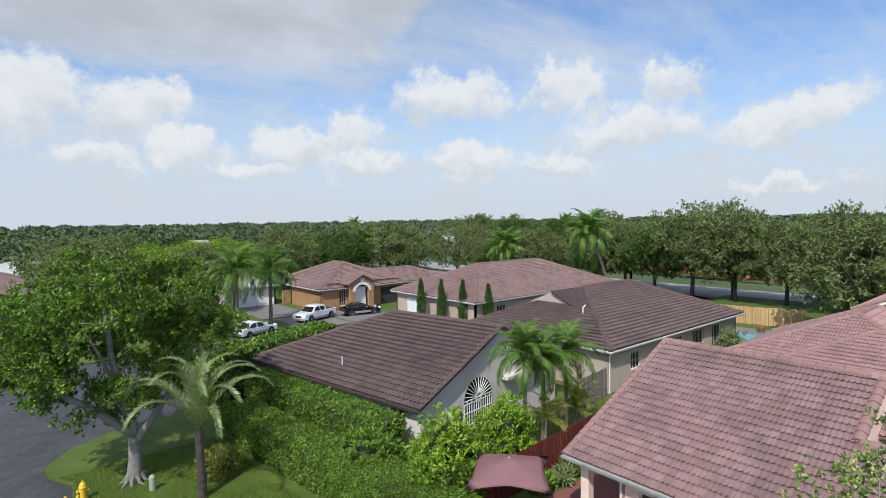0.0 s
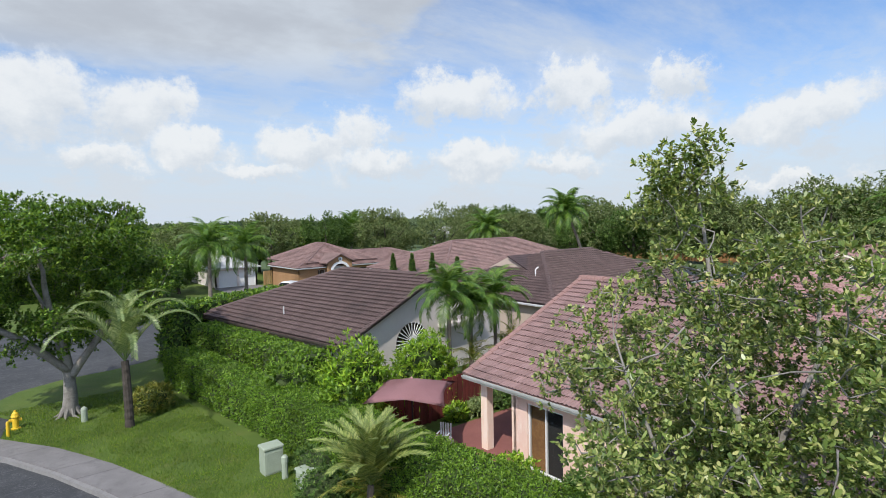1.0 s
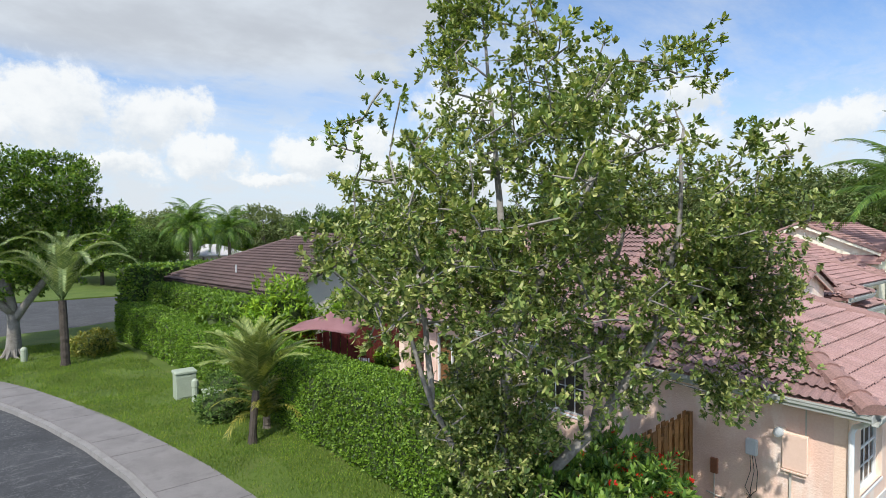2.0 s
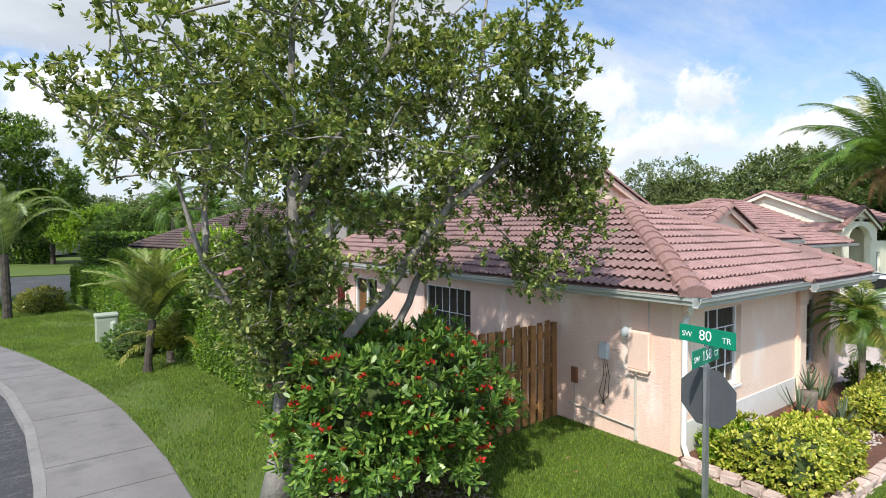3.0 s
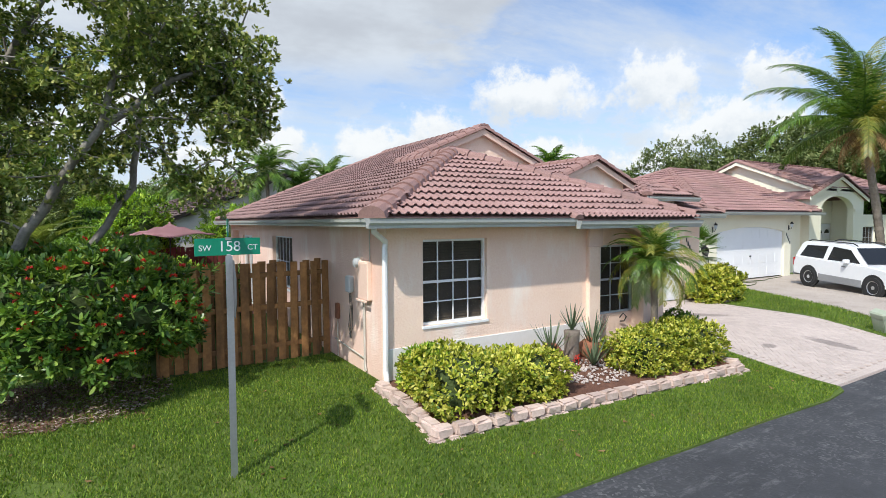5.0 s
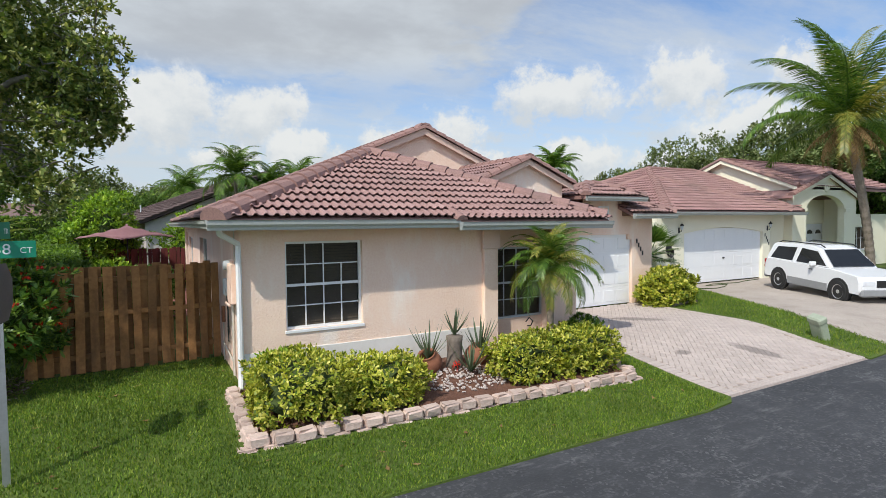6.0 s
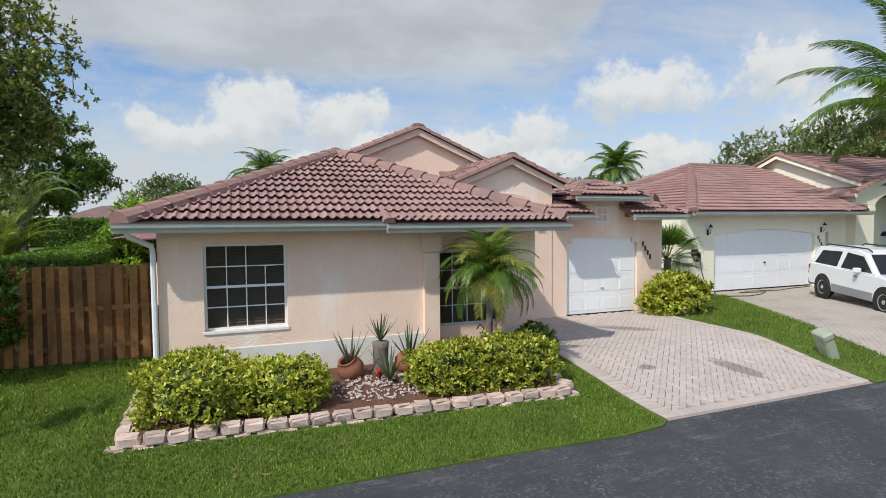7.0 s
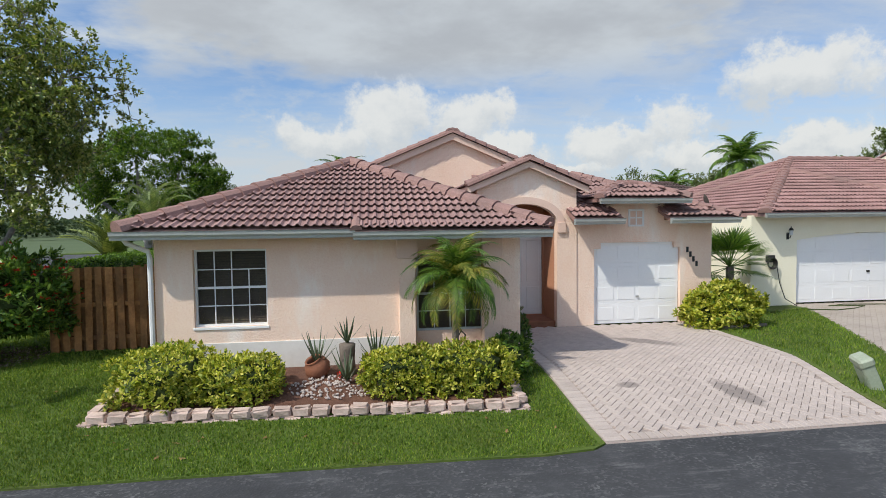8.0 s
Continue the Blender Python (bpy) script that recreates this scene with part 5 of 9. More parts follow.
def frond_mesh(name, length, leaflets, leaflet, width, material, rise=0.5, droop=1.3, vee=0.35, hang=0.35, seed=1, taper=0.35, thin=0.012, bend=1.4):
    """A feather frond along +x from the origin: a bent rib with leaflets on both sides."""
    rng = np.random.default_rng(seed)
    bm = bmesh.new()

    def rib(s):
        ang = rise - droop * s ** bend
        return ang

    pts, p, k = [], Vector((0, 0, 0)), 14
    angs = []
    for i in range(k + 1):
        s = i / k
        a = rib(s)
        pts.append(p.copy())
        angs.append(a)
        p = p + Vector((math.cos(a), 0, math.sin(a))) * (length / k)
    tube_bm(pts, [thin * (1.2 - s / k) + 0.003 for s in range(k + 1)], 4, bm, False)
    for i in range(leaflets):
        s = 0.10 + 0.90 * i / (leaflets - 1)
        f = s * k
        j = min(k - 1, int(f))
        base = pts[j].lerp(pts[j + 1], f - j)
        a = rib(s)
        fwd = Vector((math.cos(a), 0, math.sin(a)))
        nor = Vector((-math.sin(a), 0, math.cos(a)))
        size = leaflet * (0.55 + 0.45 * math.sin(math.pi * min(1, s * 1.15 + 0.1))) * (1 - taper * s * s)
        for sd in (-1, 1):
            q = rng.uniform(-0.12, 0.12, 3)
            d = (Vector((0, sd, 0)) * 0.85 + fwd * (0.45 + 0.35 * s) + nor * vee + Vector(q)).normalized()
            L = size * rng.uniform(0.85, 1.12)
            mid = base + d * L * 0.5 + Vector((0, 0, -hang * 0.15 * L))
            tip = base + d * L * 0.93 + Vector((0, 0, -hang * 0.75 * L))
            w = fwd * width * 0.5
            vs = [bm.verts.new(x) for x in (base - w * 0.4, base + w * 0.4, mid + w, mid - w, tip)]
            bm.faces.new((vs[0], vs[1], vs[2], vs[3]))
            bm.faces.new((vs[3], vs[2], vs[4]))
    return mesh_of(name, bm, material)


def palm(name, label, at, height, r0, r1, fronds, bark, lean=(0, 0), spread=(1.25, -0.5), seed=1, twist=137.5, rings=True, category="palm tree", group="", crown_lift=0.0, foot=1.35):
    """A palm: a ringed trunk that may lean, and fronds that go round its head from upright to hanging."""
    rnd = random.Random(seed)
    ob = thing(name, label, category, group, at=at)
    k = max(8, int(height / 0.16)) if rings else 8
    pts, rad = [], []
    for i in range(k + 1):
        s = i / k
        pts.append((lean[0] * s ** 1.5, lean[1] * s ** 1.5, height * s))
        rad.append((r0 + (r1 - r0) * s) * (foot if i == 0 else 1) * (1 + (0.07 if i % 2 else -0.03) * rings) * rnd.uniform(0.97, 1.03))
    part("trunk", tube_bm(pts, rad, 10), bark, ob)
    n = len(fronds)
    for i in range(n):
        me = fronds[i % len(fronds)]
        f = i / max(1, n - 1)
        el = spread[0] + (spread[1] - spread[0]) * f
        m = pose(lean[0], lean[1], height + crown_lift, 0, 0, i * twist + rnd.uniform(-12, 12)) @ pose(0, 0, 0, rnd.uniform(-14, 14), -math.degrees(el) + rnd.uniform(-6, 6), 0)
        o = part("frond", me, None, ob)
        o.matrix_local = m
    return ob


def shell_points(n, box, rng, rough=0.06, faces=(1, 1, 1, 1, 1)):
    """Points on the four sides and the top of a box (x0, x1, y0, y1, z0, z1), with outward directions."""
    x0, x1, y0, y1, z0, z1 = box
    areas = np.array([(y1 - y0) * (z1 - z0), (y1 - y0) * (z1 - z0), (x1 - x0) * (z1 - z0), (x1 - x0) * (z1 - z0), (x1 - x0) * (y1 - y0)]) * np.array(faces)
    which = rng.choice(5, n, p=areas / areas.sum())
    u = rng.uniform(size=(n, 3))
    p = np.stack([x0 + u[:, 0] * (x1 - x0), y0 + u[:, 1] * (y1 - y0), z0 + u[:, 2] * (z1 - z0)], axis=1)
    o = np.zeros((n, 3))
    for f, (ax, val, sg) in enumerate(((0, x0, -1), (0, x1, 1), (1, y0, -1), (1, y1, 1), (2, z1, 1))):
        k = which == f
        p[k, ax] = val
        o[k, ax] = sg
    bump = np.array([noise.noise(Vector(q) * 1.6) for q in p])[:, None]
    # round the upper edges
    top = np.clip((p[:, 2] - (z1 - 0.25)) / 0.25, 0, 1)[:, None]
    cen = np.array([[(x0 + x1) / 2, (y0 + y1) / 2, 0]])
    inw = cen - p
    inw[:, 2] = 0
    inw /= np.maximum(1e-6, np.linalg.norm(inw, axis=1, keepdims=True))
    p = p + o * bump * rough * 2.2 + inw * top * 0.10 + o * rng.normal(0, rough * 0.5, (n, 1))
    return p, o


def hedge(name, label, p0, p1, width, height, leaf_mat, dens=150, leaf=0.11, lw=0.06, seed=1, z=0.0, rough=0.035, per=3, low=0.06, category="hedge", group=""):
    """A clipped hedge from p0 to p1 (its front lower edge), width to the left of that line."""
    rng = np.random.default_rng(seed)
    d = Vector((p1[0] - p0[0], p1[1] - p0[1]))
    L = d.length
    ob = thing(name, label, category, group, at=(p0[0], p0[1], z), rz=math.degrees(math.atan2(d.y, d.x)))
    bm = box_bm(0.06, L - 0.06, 0.06, width - 0.06, 0.0, height - 0.07, 0.08)
    bmesh.ops.subdivide_edges(bm, edges=[e for e in bm.edges if e.calc_length() > 1.0], cuts=int(L / 0.8), use_grid_fill=True)
    for v in bm.verts:
        if v.co.z > 0.1:
            v.co += Vector((0, 1, 1)) * 0.05 * noise.noise(Vector(v.co) * 1.3)
    # solid core: shade between the leaves is put into its dark colour
    part("core", bm, LEAF_CORE, ob, "solid core, dark green for the inner shade")
    area = 2 * L * height + 2 * width * height + L * width
    n = int(area * dens / per)
    pts, out = shell_points(n, (0, L, 0, width, low, height), rng, rough)
    me = rosettes(pts, out * 0.35, per, leaf, lw, leaf_mat, rng, 0.9, -0.1, "leaves", face=0.85, blunt=True)
    part("leaves", me, None, ob, kind="stuff")
    return ob


def bush(name, label, at, radii, leaf_mat, tufts, per, leaf, lw, seed, flat=0.0, low=-0.4, category="bush", group="", spread=0.8, lift=0.25, core=True, power=2.0, jag=0.16, blunt=False, face=0.3):
    """A rounded bush: stems, a solid core coloured as inner shade and tufts of leaves over it."""
    rng = np.random.default_rng(seed)
    ob = thing(name, label, category, group, at=at)
    rx, ry, rz = radii
    d = unit(rng, tufts * 3)
    d = d[d[:, 2] > low][:tufts]
    # superellipsoid for clipped shapes
    k = (np.abs(d / np.array([1, 1, 1])) ** power).sum(axis=1) ** (-1 / power)
    lump = np.array([1 + jag * noise.noise(Vector(q) * 2.6 + Vector((seed, 0, 0))) + jag * 0.6 * noise.noise(Vector(q) * 6 + Vector((seed, 3, 0))) for q in d])
    p = d * (k * lump)[:, None] * np.array([[rx, ry, rz]]) * rng.uniform(0.86, 1.02, (len(d), 1))
    cz = -low * rz if low < 0 else 0.0
    p[:, 2] += cz
    inner = unit(rng, tufts // 2) * rng.uniform(0.45, 0.85, (tufts // 2, 1)) * np.array([[rx, ry, rz]])
    inner[:, 2] = np.maximum(inner[:, 2] + cz, 0.08)
    if core:
        bm = bmesh.new()
        bmesh.ops.create_icosphere(bm, subdivisions=3, radius=1.0)
        for v in bm.verts:
            q = v.co.normalized()
            kk = (abs(q.x) ** power + abs(q.y) ** power + abs(q.z) ** power) ** (-1 / power)
            s = 0.72 * kk * (1 + jag * noise.noise(q * 2.6 + Vector((seed, 0, 0))))
            v.co = Vector((q.x * rx * s, q.y * ry * s, max(q.z * rz * s + cz, 0.02)))
        part("core", bm, LEAF_CORE, ob, "solid core, dark green for the inner shade")
    else:
        bm = bmesh.new()
        for i in range(14):
            a = i * 2.4
            e = p[(i * 37) % len(p)]
            tube_bm([(0.18 * math.cos(a) * rx, 0.18 * math.sin(a) * ry, 0), (e[0] * 0.45, e[1] * 0.45, e[2] * 0.5), (e[0] * 0.92, e[1] * 0.92, e[2] * 0.95)], [0.03, 0.02, 0.008], 5, bm)
        part("stems", bm, BARK_D, ob)
    allp = np.vstack([p, inner])
    out = allp - np.array([[0, 0, cz * 0.6]])
    out /= np.linalg.norm(out, axis=1, keepdims=True)
    me = rosettes(allp, out, per, leaf, lw, leaf_mat, rng, spread, lift, "leaves", blunt=blunt, face=face)
    part("leaves", me, None, ob, kind="stuff")
    return ob, p


# dark green, inner shade of hedges and bushes as colour; also the hose
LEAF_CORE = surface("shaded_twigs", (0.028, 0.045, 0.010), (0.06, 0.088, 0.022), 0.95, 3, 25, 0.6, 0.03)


# ---- driveway pavers, edging, beds ----
def herringbone(name, outline, material, z_off, parent, near=0, bw=0.105, ang=45, gap=0.005, h=0.03, label=""):
    """Pavers in herringbone inside an outline; those past the first near ones are joined."""
    ca, sa = math.cos(radians(ang)), math.sin(radians(ang))
    xs, ys = [p[0] for p in outline], [p[1] for p in outline]
    cx, cy = (min(xs) + max(xs)) / 2, (min(ys) + max(ys)) / 2
    R = max(max(xs) - min(xs), max(ys) - min(ys)) * 0.75
    n = int(R / bw) + 2
    boxes = []
    for i in range(-n, n):
        for j in range(-n, n):
            r = (i - j) % 4
            if r == 0:
                a, b, w, l = i * bw, j * bw, 2 * bw, bw
            elif r == 3:
                a, b, w, l = i * bw, j * bw, bw, 2 * bw
            else:
                continue
            mx, my = a + w / 2, b + l / 2
            x, y = cx + mx * ca - my * sa, cy + mx * sa + my * ca
            if inside(outline, x, y):
                boxes.append((x, y, w - gap, l - gap))
    boxes.sort(key=lambda q: q[1])
    rnd = random.Random(4)
    meshes = {}
    bv = 0.006

    def shape(w, l):
        a, b = w / 2, l / 2
        v = [(-a, -b, -h), (a, -b, -h), (a, b, -h), (-a, b, -h), (-a, -b, -bv), (a, -b, -bv), (a, b, -bv), (-a, b, -bv), (-a + bv, -b + bv, 0), (a - bv, -b + bv, 0), (a - bv, b - bv, 0), (-a + bv, b - bv, 0)]
        f = [(0, 1, 5, 4), (1, 2, 6, 5), (2, 3, 7, 6), (3, 0, 4, 7), (4, 5, 9, 8), (5, 6, 10, 9), (6, 7, 11, 10), (7, 4, 8, 11), (8, 9, 10, 11)]
        return v, f

    verts, faces = [], []
    for k, (x, y, w, l) in enumerate(boxes):
        sl = math.degrees(math.atan2(base_z(y + 0.1) - base_z(y - 0.1), 0.2))
        m = pose(x, y, base_z(y) + z_off + rnd.uniform(-0.002, 0.002), sl) @ pose(0, 0, 0, rnd.uniform(-0.4, 0.4), rnd.uniform(-0.4, 0.4), ang + rnd.uniform(-0.6, 0.6))
        if k < near:
            key = (round(w, 3), round(l, 3))
            if key not in meshes:
                me = bpy.data.meshes.new(name)
                me.from_pydata(*[q if i != 1 else [] for i, q in enumerate((shape(w, l)[0], None, shape(w, l)[1]))])
                me.materials.append(material)
                meshes[key] = me
            ob = new(name, meshes[key])
            ob.parent = parent
            ob.matrix_local = m
        else:
            v, f = shape(w, l)
            b = len(verts)
            verts += [(m @ Vector(p))[:] for p in v]
            faces += [tuple(i + b for i in q) for q in f]
    if verts:
        me = bpy.data.meshes.new(name + "s")
        me.from_pydata(verts, [], faces)
        me.materials.append(material)
        ob = new(name + "s", me)
        ob.parent = parent
        tagged(ob, kind="stuff")


def row_of_blocks(name, material, parent, p0, p1, size, z_off, h=0.06, gap=0.01, across=0.2):
    a, b = Vector((*p0, 0)), Vector((*p1, 0))
    d = b - a
    n = max(1, int(d.length / size))
    s = d.length / n
    rnd = random.Random(9)
    bm = box_bm(-s / 2 + gap / 2, s / 2 - gap / 2, -across / 2, across / 2, -h, 0, 0.008)
    me = mesh_of(name, bm, material)
    an = math.degrees(math.atan2(d.y, d.x))
    for i in range(n):
        c = a + d * ((i + 0.5) / n)
        slope = (base_z(c.y + 0.1) - base_z(c.y - 0.1)) / 0.2
        ob = new(name, me)
        ob.parent = parent
        ob.matrix_local = pose(c.x, c.y, base_z(c.y) + z_off + rnd.uniform(-0.002, 0.002), math.degrees(math.atan(slope)) if abs(d.x) > abs(d.y) else 0, 0, 0) @ pose(0, 0, 0, 0, 0 if abs(d.x) > abs(d.y) else -math.degrees(math.atan(slope)) * (1 if d.y > 0 else -1), an)


DRIVE = [(7.14, -3.44), (11.93, -3.38), (12.43, -0.6), (12.53, 2.4), (12.53, 3.16), (7.14, 3.16)]
drive = solid("driveway", slab_bm(DRIVE, -0.022, 0.25), JOINT, "driveway of pale pinkish herringbone pavers", "driveway", "structure")
NDRIVE = [(13.67, -3.3), (24.5, -3.4), (25.9, 0.5), (25.9, 5.45), (17.32, 5.45), (17.32, 4.5), (16.22, 2.4), (15.02, 0.3), (14.37, -0.9), (13.92, -2.4)]
ndrive = solid("neighbour_driveway", slab_bm(NDRIVE, -0.012, 0.25), JOINT, "neighbouring driveway of faded herringbone pavers", "driveway", "structure")


# planting bed with its block edging
BED = [(-0.15, -0.02), (-0.15, -1.86), (6.2, -2.12), (6.2, -0.6), (6.86, -0.35), (6.86, -0.02)]
solid("planting_bed", slab_bm([(p[0], min(p[1], -0.03)) for p in BED], 0.07, 0.3), SOIL, "bed of red-brown bark mulch along the front wall", "planting bed", "structure")


def edging():
    ob = thing("block_edging", "low edging wall of pinkish split-face concrete blocks", "edging wall", kind="structure")
    rnd = random.Random(12)
    shapes = []
    for k in range(4):
        bm = box_bm(-0.145, 0.145, -0.12, 0.12, 0, 0.15)
        es = list(bm.edges)
        bmesh.ops.bevel(bm, geom=es, offset=0.028, segments=2, affect="EDGES")
        for v in bm.verts:
            v.co += Vector((rnd.uniform(-1, 1), rnd.uniform(-1, 1), rnd.uniform(-0.6, 0.6))) * 0.016
            if v.co.y < -0.05 and abs(v.co.x) > 0.08:
                v.co.y += 0.055
                v.co.x *= 0.93
        shapes.append(mesh_of("edging_block", bm, BLOCK))
    for c, (p0, p1) in enumerate((((-0.24, -0.12), (-0.24, -1.9)), ((-0.28, -1.95), (6.28, -2.21)), ((6.33, -2.14), (6.33, -0.75)))):
        a, b = Vector((*p0, 0)), Vector((*p1, 0))
        d = b - a
        an = math.degrees(math.atan2(d.y, d.x))
        for course in range(2):
            n = int(d.length / 0.292)
            for i in range(n + (course == 0)):
                s = (i + (0.5 if course else 0.0)) / n
                q = a + d * min(1.0, s)
                z = base_z(q.y) - 0.135 + course * 0.138 + rnd.uniform(-0.008, 0.008)
                o = new("edging_block", shapes[rnd.randrange(4)])
                o.parent = ob
                out = Vector((d.y, -d.x, 0)).normalized() * (0.035 if course == 0 else 0.0)
                o.matrix_local = pose(q.x + out.x + rnd.uniform(-0.012, 0.012), q.y + out.y + rnd.uniform(-0.018, 0.018), z, rnd.uniform(-3, 3), rnd.uniform(-3, 3), an + rnd.uniform(-6, 6))


edging()


# ---- the yard's plants ----
def main_tree():
    limbs = [
        ([(-5.62, 2.75, -0.1), (-5.6, 2.7, 0.9), (-5.55, 2.4, 2.2), (-5.5, 2.35, 4.2), (-5.45, 2.5, 5.6), (-5.2, 3.0, 7.4), (-5.1, 3.3, 8.9)], [0.27, 0.125, 0.10, 0.075, 0.05, 0.03, 0.015]),
        ([(-5.5, 2.75, -0.1), (-5.25, 2.4, 1.3), (-4.93, 2.1, 2.2), (-4.54, 1.65, 2.84), (-3.82, 1.28, 3.96), (-3.4, 1.1, 5.4), (-3.1, 1.2, 7.0)], [0.15, 0.095, 0.08, 0.07, 0.052, 0.036, 0.02]),
        ([(-5.6, 2.6, 1.5), (-5.98, 2.7, 2.3), (-6.55, 2.65, 3.3), (-6.85, 2.8, 4.5), (-7.5, 3.0, 5.3)], [0.055, 0.042, 0.035, 0.022, 0.01]),
        ([(-6.55, 2.65, 3.3), (-6.4, 3.1, 5.0), (-6.5, 3.7, 6.6)], [0.045, 0.03, 0.012]),
        ([(-5.2, 2.1, 0.9), (-4.2, 2.2, 2.0), (-3.4, 2.3, 3.2), (-3.25, 2.4, 4.6), (-2.6, 2.3, 6.0)], [0.08, 0.06, 0.055, 0.045, 0.02]),
        ([(-5.5, 2.3, 4.1), (-4.9, 2.2, 5.0), (-4.3, 1.9, 6.2), (-4.0, 2.0, 7.8)], [0.06, 0.05, 0.035, 0.015]),
        ([(-3.82, 1.28, 3.96), (-2.9, 1.0, 4.7), (-2.1, 0.8, 5.0)], [0.06, 0.04, 0.018]),
    ]
    return tree("shade_tree", "many-limbed tree with pale grey bark and olive green leaves", limbs, (-4.7, 2.5, 5.6), (3.5, 3.0, 2.85), 860, 7, 11, 0.08, 0.039, LEAF_OAK, BARK, 11, 0.30, 0.54, -0.95, 0.15, 0.95, 0.1, blunt=True,
                clump=0.8, extra=((35, (-3.6, 0.1, 6.0), (1.0, 0.7, 1.0)), (120, (-5.75, 2.4, 2.7), (0.85, 0.8, 1.3)), (150, (-2.6, 0.9, 4.7), (1.15, 0.9, 1.1)), (70, (-6.5, 3.0, 5.2), (1.3, 1.1, 1.6)), (110, (-4.8, 2.6, 5.0), (1.1, 1.2, 1.0)), (50, (-5.25, 3.3, 8.4), (0.75, 0.75, 1.0)), (45, (-5.7, 3.0, 2.9), (0.7, 0.8, 1.1)), (25, (-3.6, 1.6, 3.4), (0.8, 0.6, 0.8)), (44, (-2.35, 0.7, 4.0), (0.9, 0.8, 0.9)), (22, (-2.6, 0.8, 3.2), (0.4, 0.4, 0.45)), (18, (-7.5, 3.0, 5.3), (0.7, 0.6, 0.55))), keep=lambda q, u: q[0] < -1.7 and (q[2] > 4.3 or q[0] > -6.3 - 0.4 * (2.8 - q[1])) and not (q[0] < -6.7 and u < 0.45))


main_tree()


def flower_bush():
    ob, p = bush("flowering_bush", "large rounded bush with red flower heads, leaning over mulch", (-4.2, 2.0, 0.50), (1.62, 1.4, 1.16), LEAF_IXORA, 1350, 11, 0.135, 0.045, 31, low=-0.58, core=True, blunt=True, power=2.2, jag=0.34, category="flowering bush")
    rng = np.random.default_rng(5)
    sel = p[rng.choice(len(p), 260, replace=False)]
    sel = sel[sel[:, 2] > 0.25][:190]
    heads = []
    for i in range(5):
        o = unit(rng, 16)
        o[:, 2] = np.abs(o[:, 2]) * 0.8
        heads.append(leaf_mesh("flower_head", o * 0.025, o, unit(rng, 16), 0.05, 0.03, PETAL, rng=rng))
    for i, q in enumerate(sel * np.array([[1.05, 1.05, 1.03]])):
        o = part("flower_head", heads[i % 5], None, ob, "small red flower head")
        k = 0.7 + 0.5 * ((i * 7) % 10) / 10
        o.matrix_local = pose(*q, 0, 0, i * 47) @ Matrix.Diagonal((k, k, k, 1))
    bm = bmesh.new()
    rnd = random.Random(6)
    for i in range(16):
        a = i * 2.4
        tube_bm([(0.25 * math.cos(a), 0.2 * math.sin(a), -0.05), (0.6 * math.cos(a + 0.3), 0.5 * math.sin(a + 0.3), 0.45), (1.1 * math.cos(a + 0.4), 0.9 * math.sin(a + 0.4), 1.0)], [0.035, 0.025, 0.012], 5, bm)
    part("stems", bm, BARK, ob)
    return ob


flower_bush()
solid("mulch_bed", slab_bm([(-4.35 + (1.22 + 0.2 * math.sin(2.3 * i) + 0.12 * math.sin(0.9 * i + 1)) * math.cos(0.15 * i), 1.75 + (1.22 + 0.2 * math.sin(2.3 * i) + 0.12 * math.sin(0.9 * i + 1)) * math.sin(0.15 * i)) for i in range(42)], 0.012, 0.1), SOIL, "ragged patch of dark mulch and dead leaves", "mulch", "structure")


def bed_plants():
    for lab, at, rad, seed in (("clipped green and gold variegated shrub hedge", (0.62, -1.12, -0.02), (0.72, 0.80, 0.42), 41), ("clipped gold variegated shrub", (1.72, -1.30, -0.02), (0.66, 0.55, 0.34), 42), ("clipped gold variegated shrub", (4.55, -1.42, -0.03), (0.75, 0.48, 0.38), 43), ("clipped gold variegated shrub", (5.55, -1.45, -0.03), (0.72, 0.52, 0.41), 44)):
        bush("variegated_shrub", lab, at, rad, LEAF_GOLD, 1050, 7, 0.066, 0.032, seed, low=-0.72, power=4.5, jag=0.22, blunt=True, category="shrub", group="gold shrubs", face=0.55)
    bush("leafy_shrub", "green leafy shrub by the wall corner", (0.45, -0.55, 0.0), (0.42, 0.42, 0.42), LEAF_LIME, 260, 7, 0.10, 0.05, 45, low=-0.6, category="shrub")
    bush("leafy_shrub", "small dark green shrub beside the front path", (6.45, -0.75, 0.0), (0.42, 0.45, 0.44), LEAF_FICUS, 260, 7, 0.08, 0.04, 46, low=-0.6, category="shrub")
    bush("leafy_shrub", "dark green shrub against the porch wall", (7.1, 1.2, 0.0), (0.28, 0.6, 0.55), LEAF_DARK, 240, 7, 0.08, 0.04, 47, low=-0.6, category="shrub")
    bush("variegated_shrub", "large round gold variegated shrub by the garage", (12.95, 2.45, 0.05), (0.95, 0.62, 0.60), LEAF_GOLD, 1000, 8, 0.10, 0.05, 48, low=-0.75, power=2.4, jag=0.34, blunt=True, category="shrub", group="gold shrubs", face=0.55)


bed_plants()


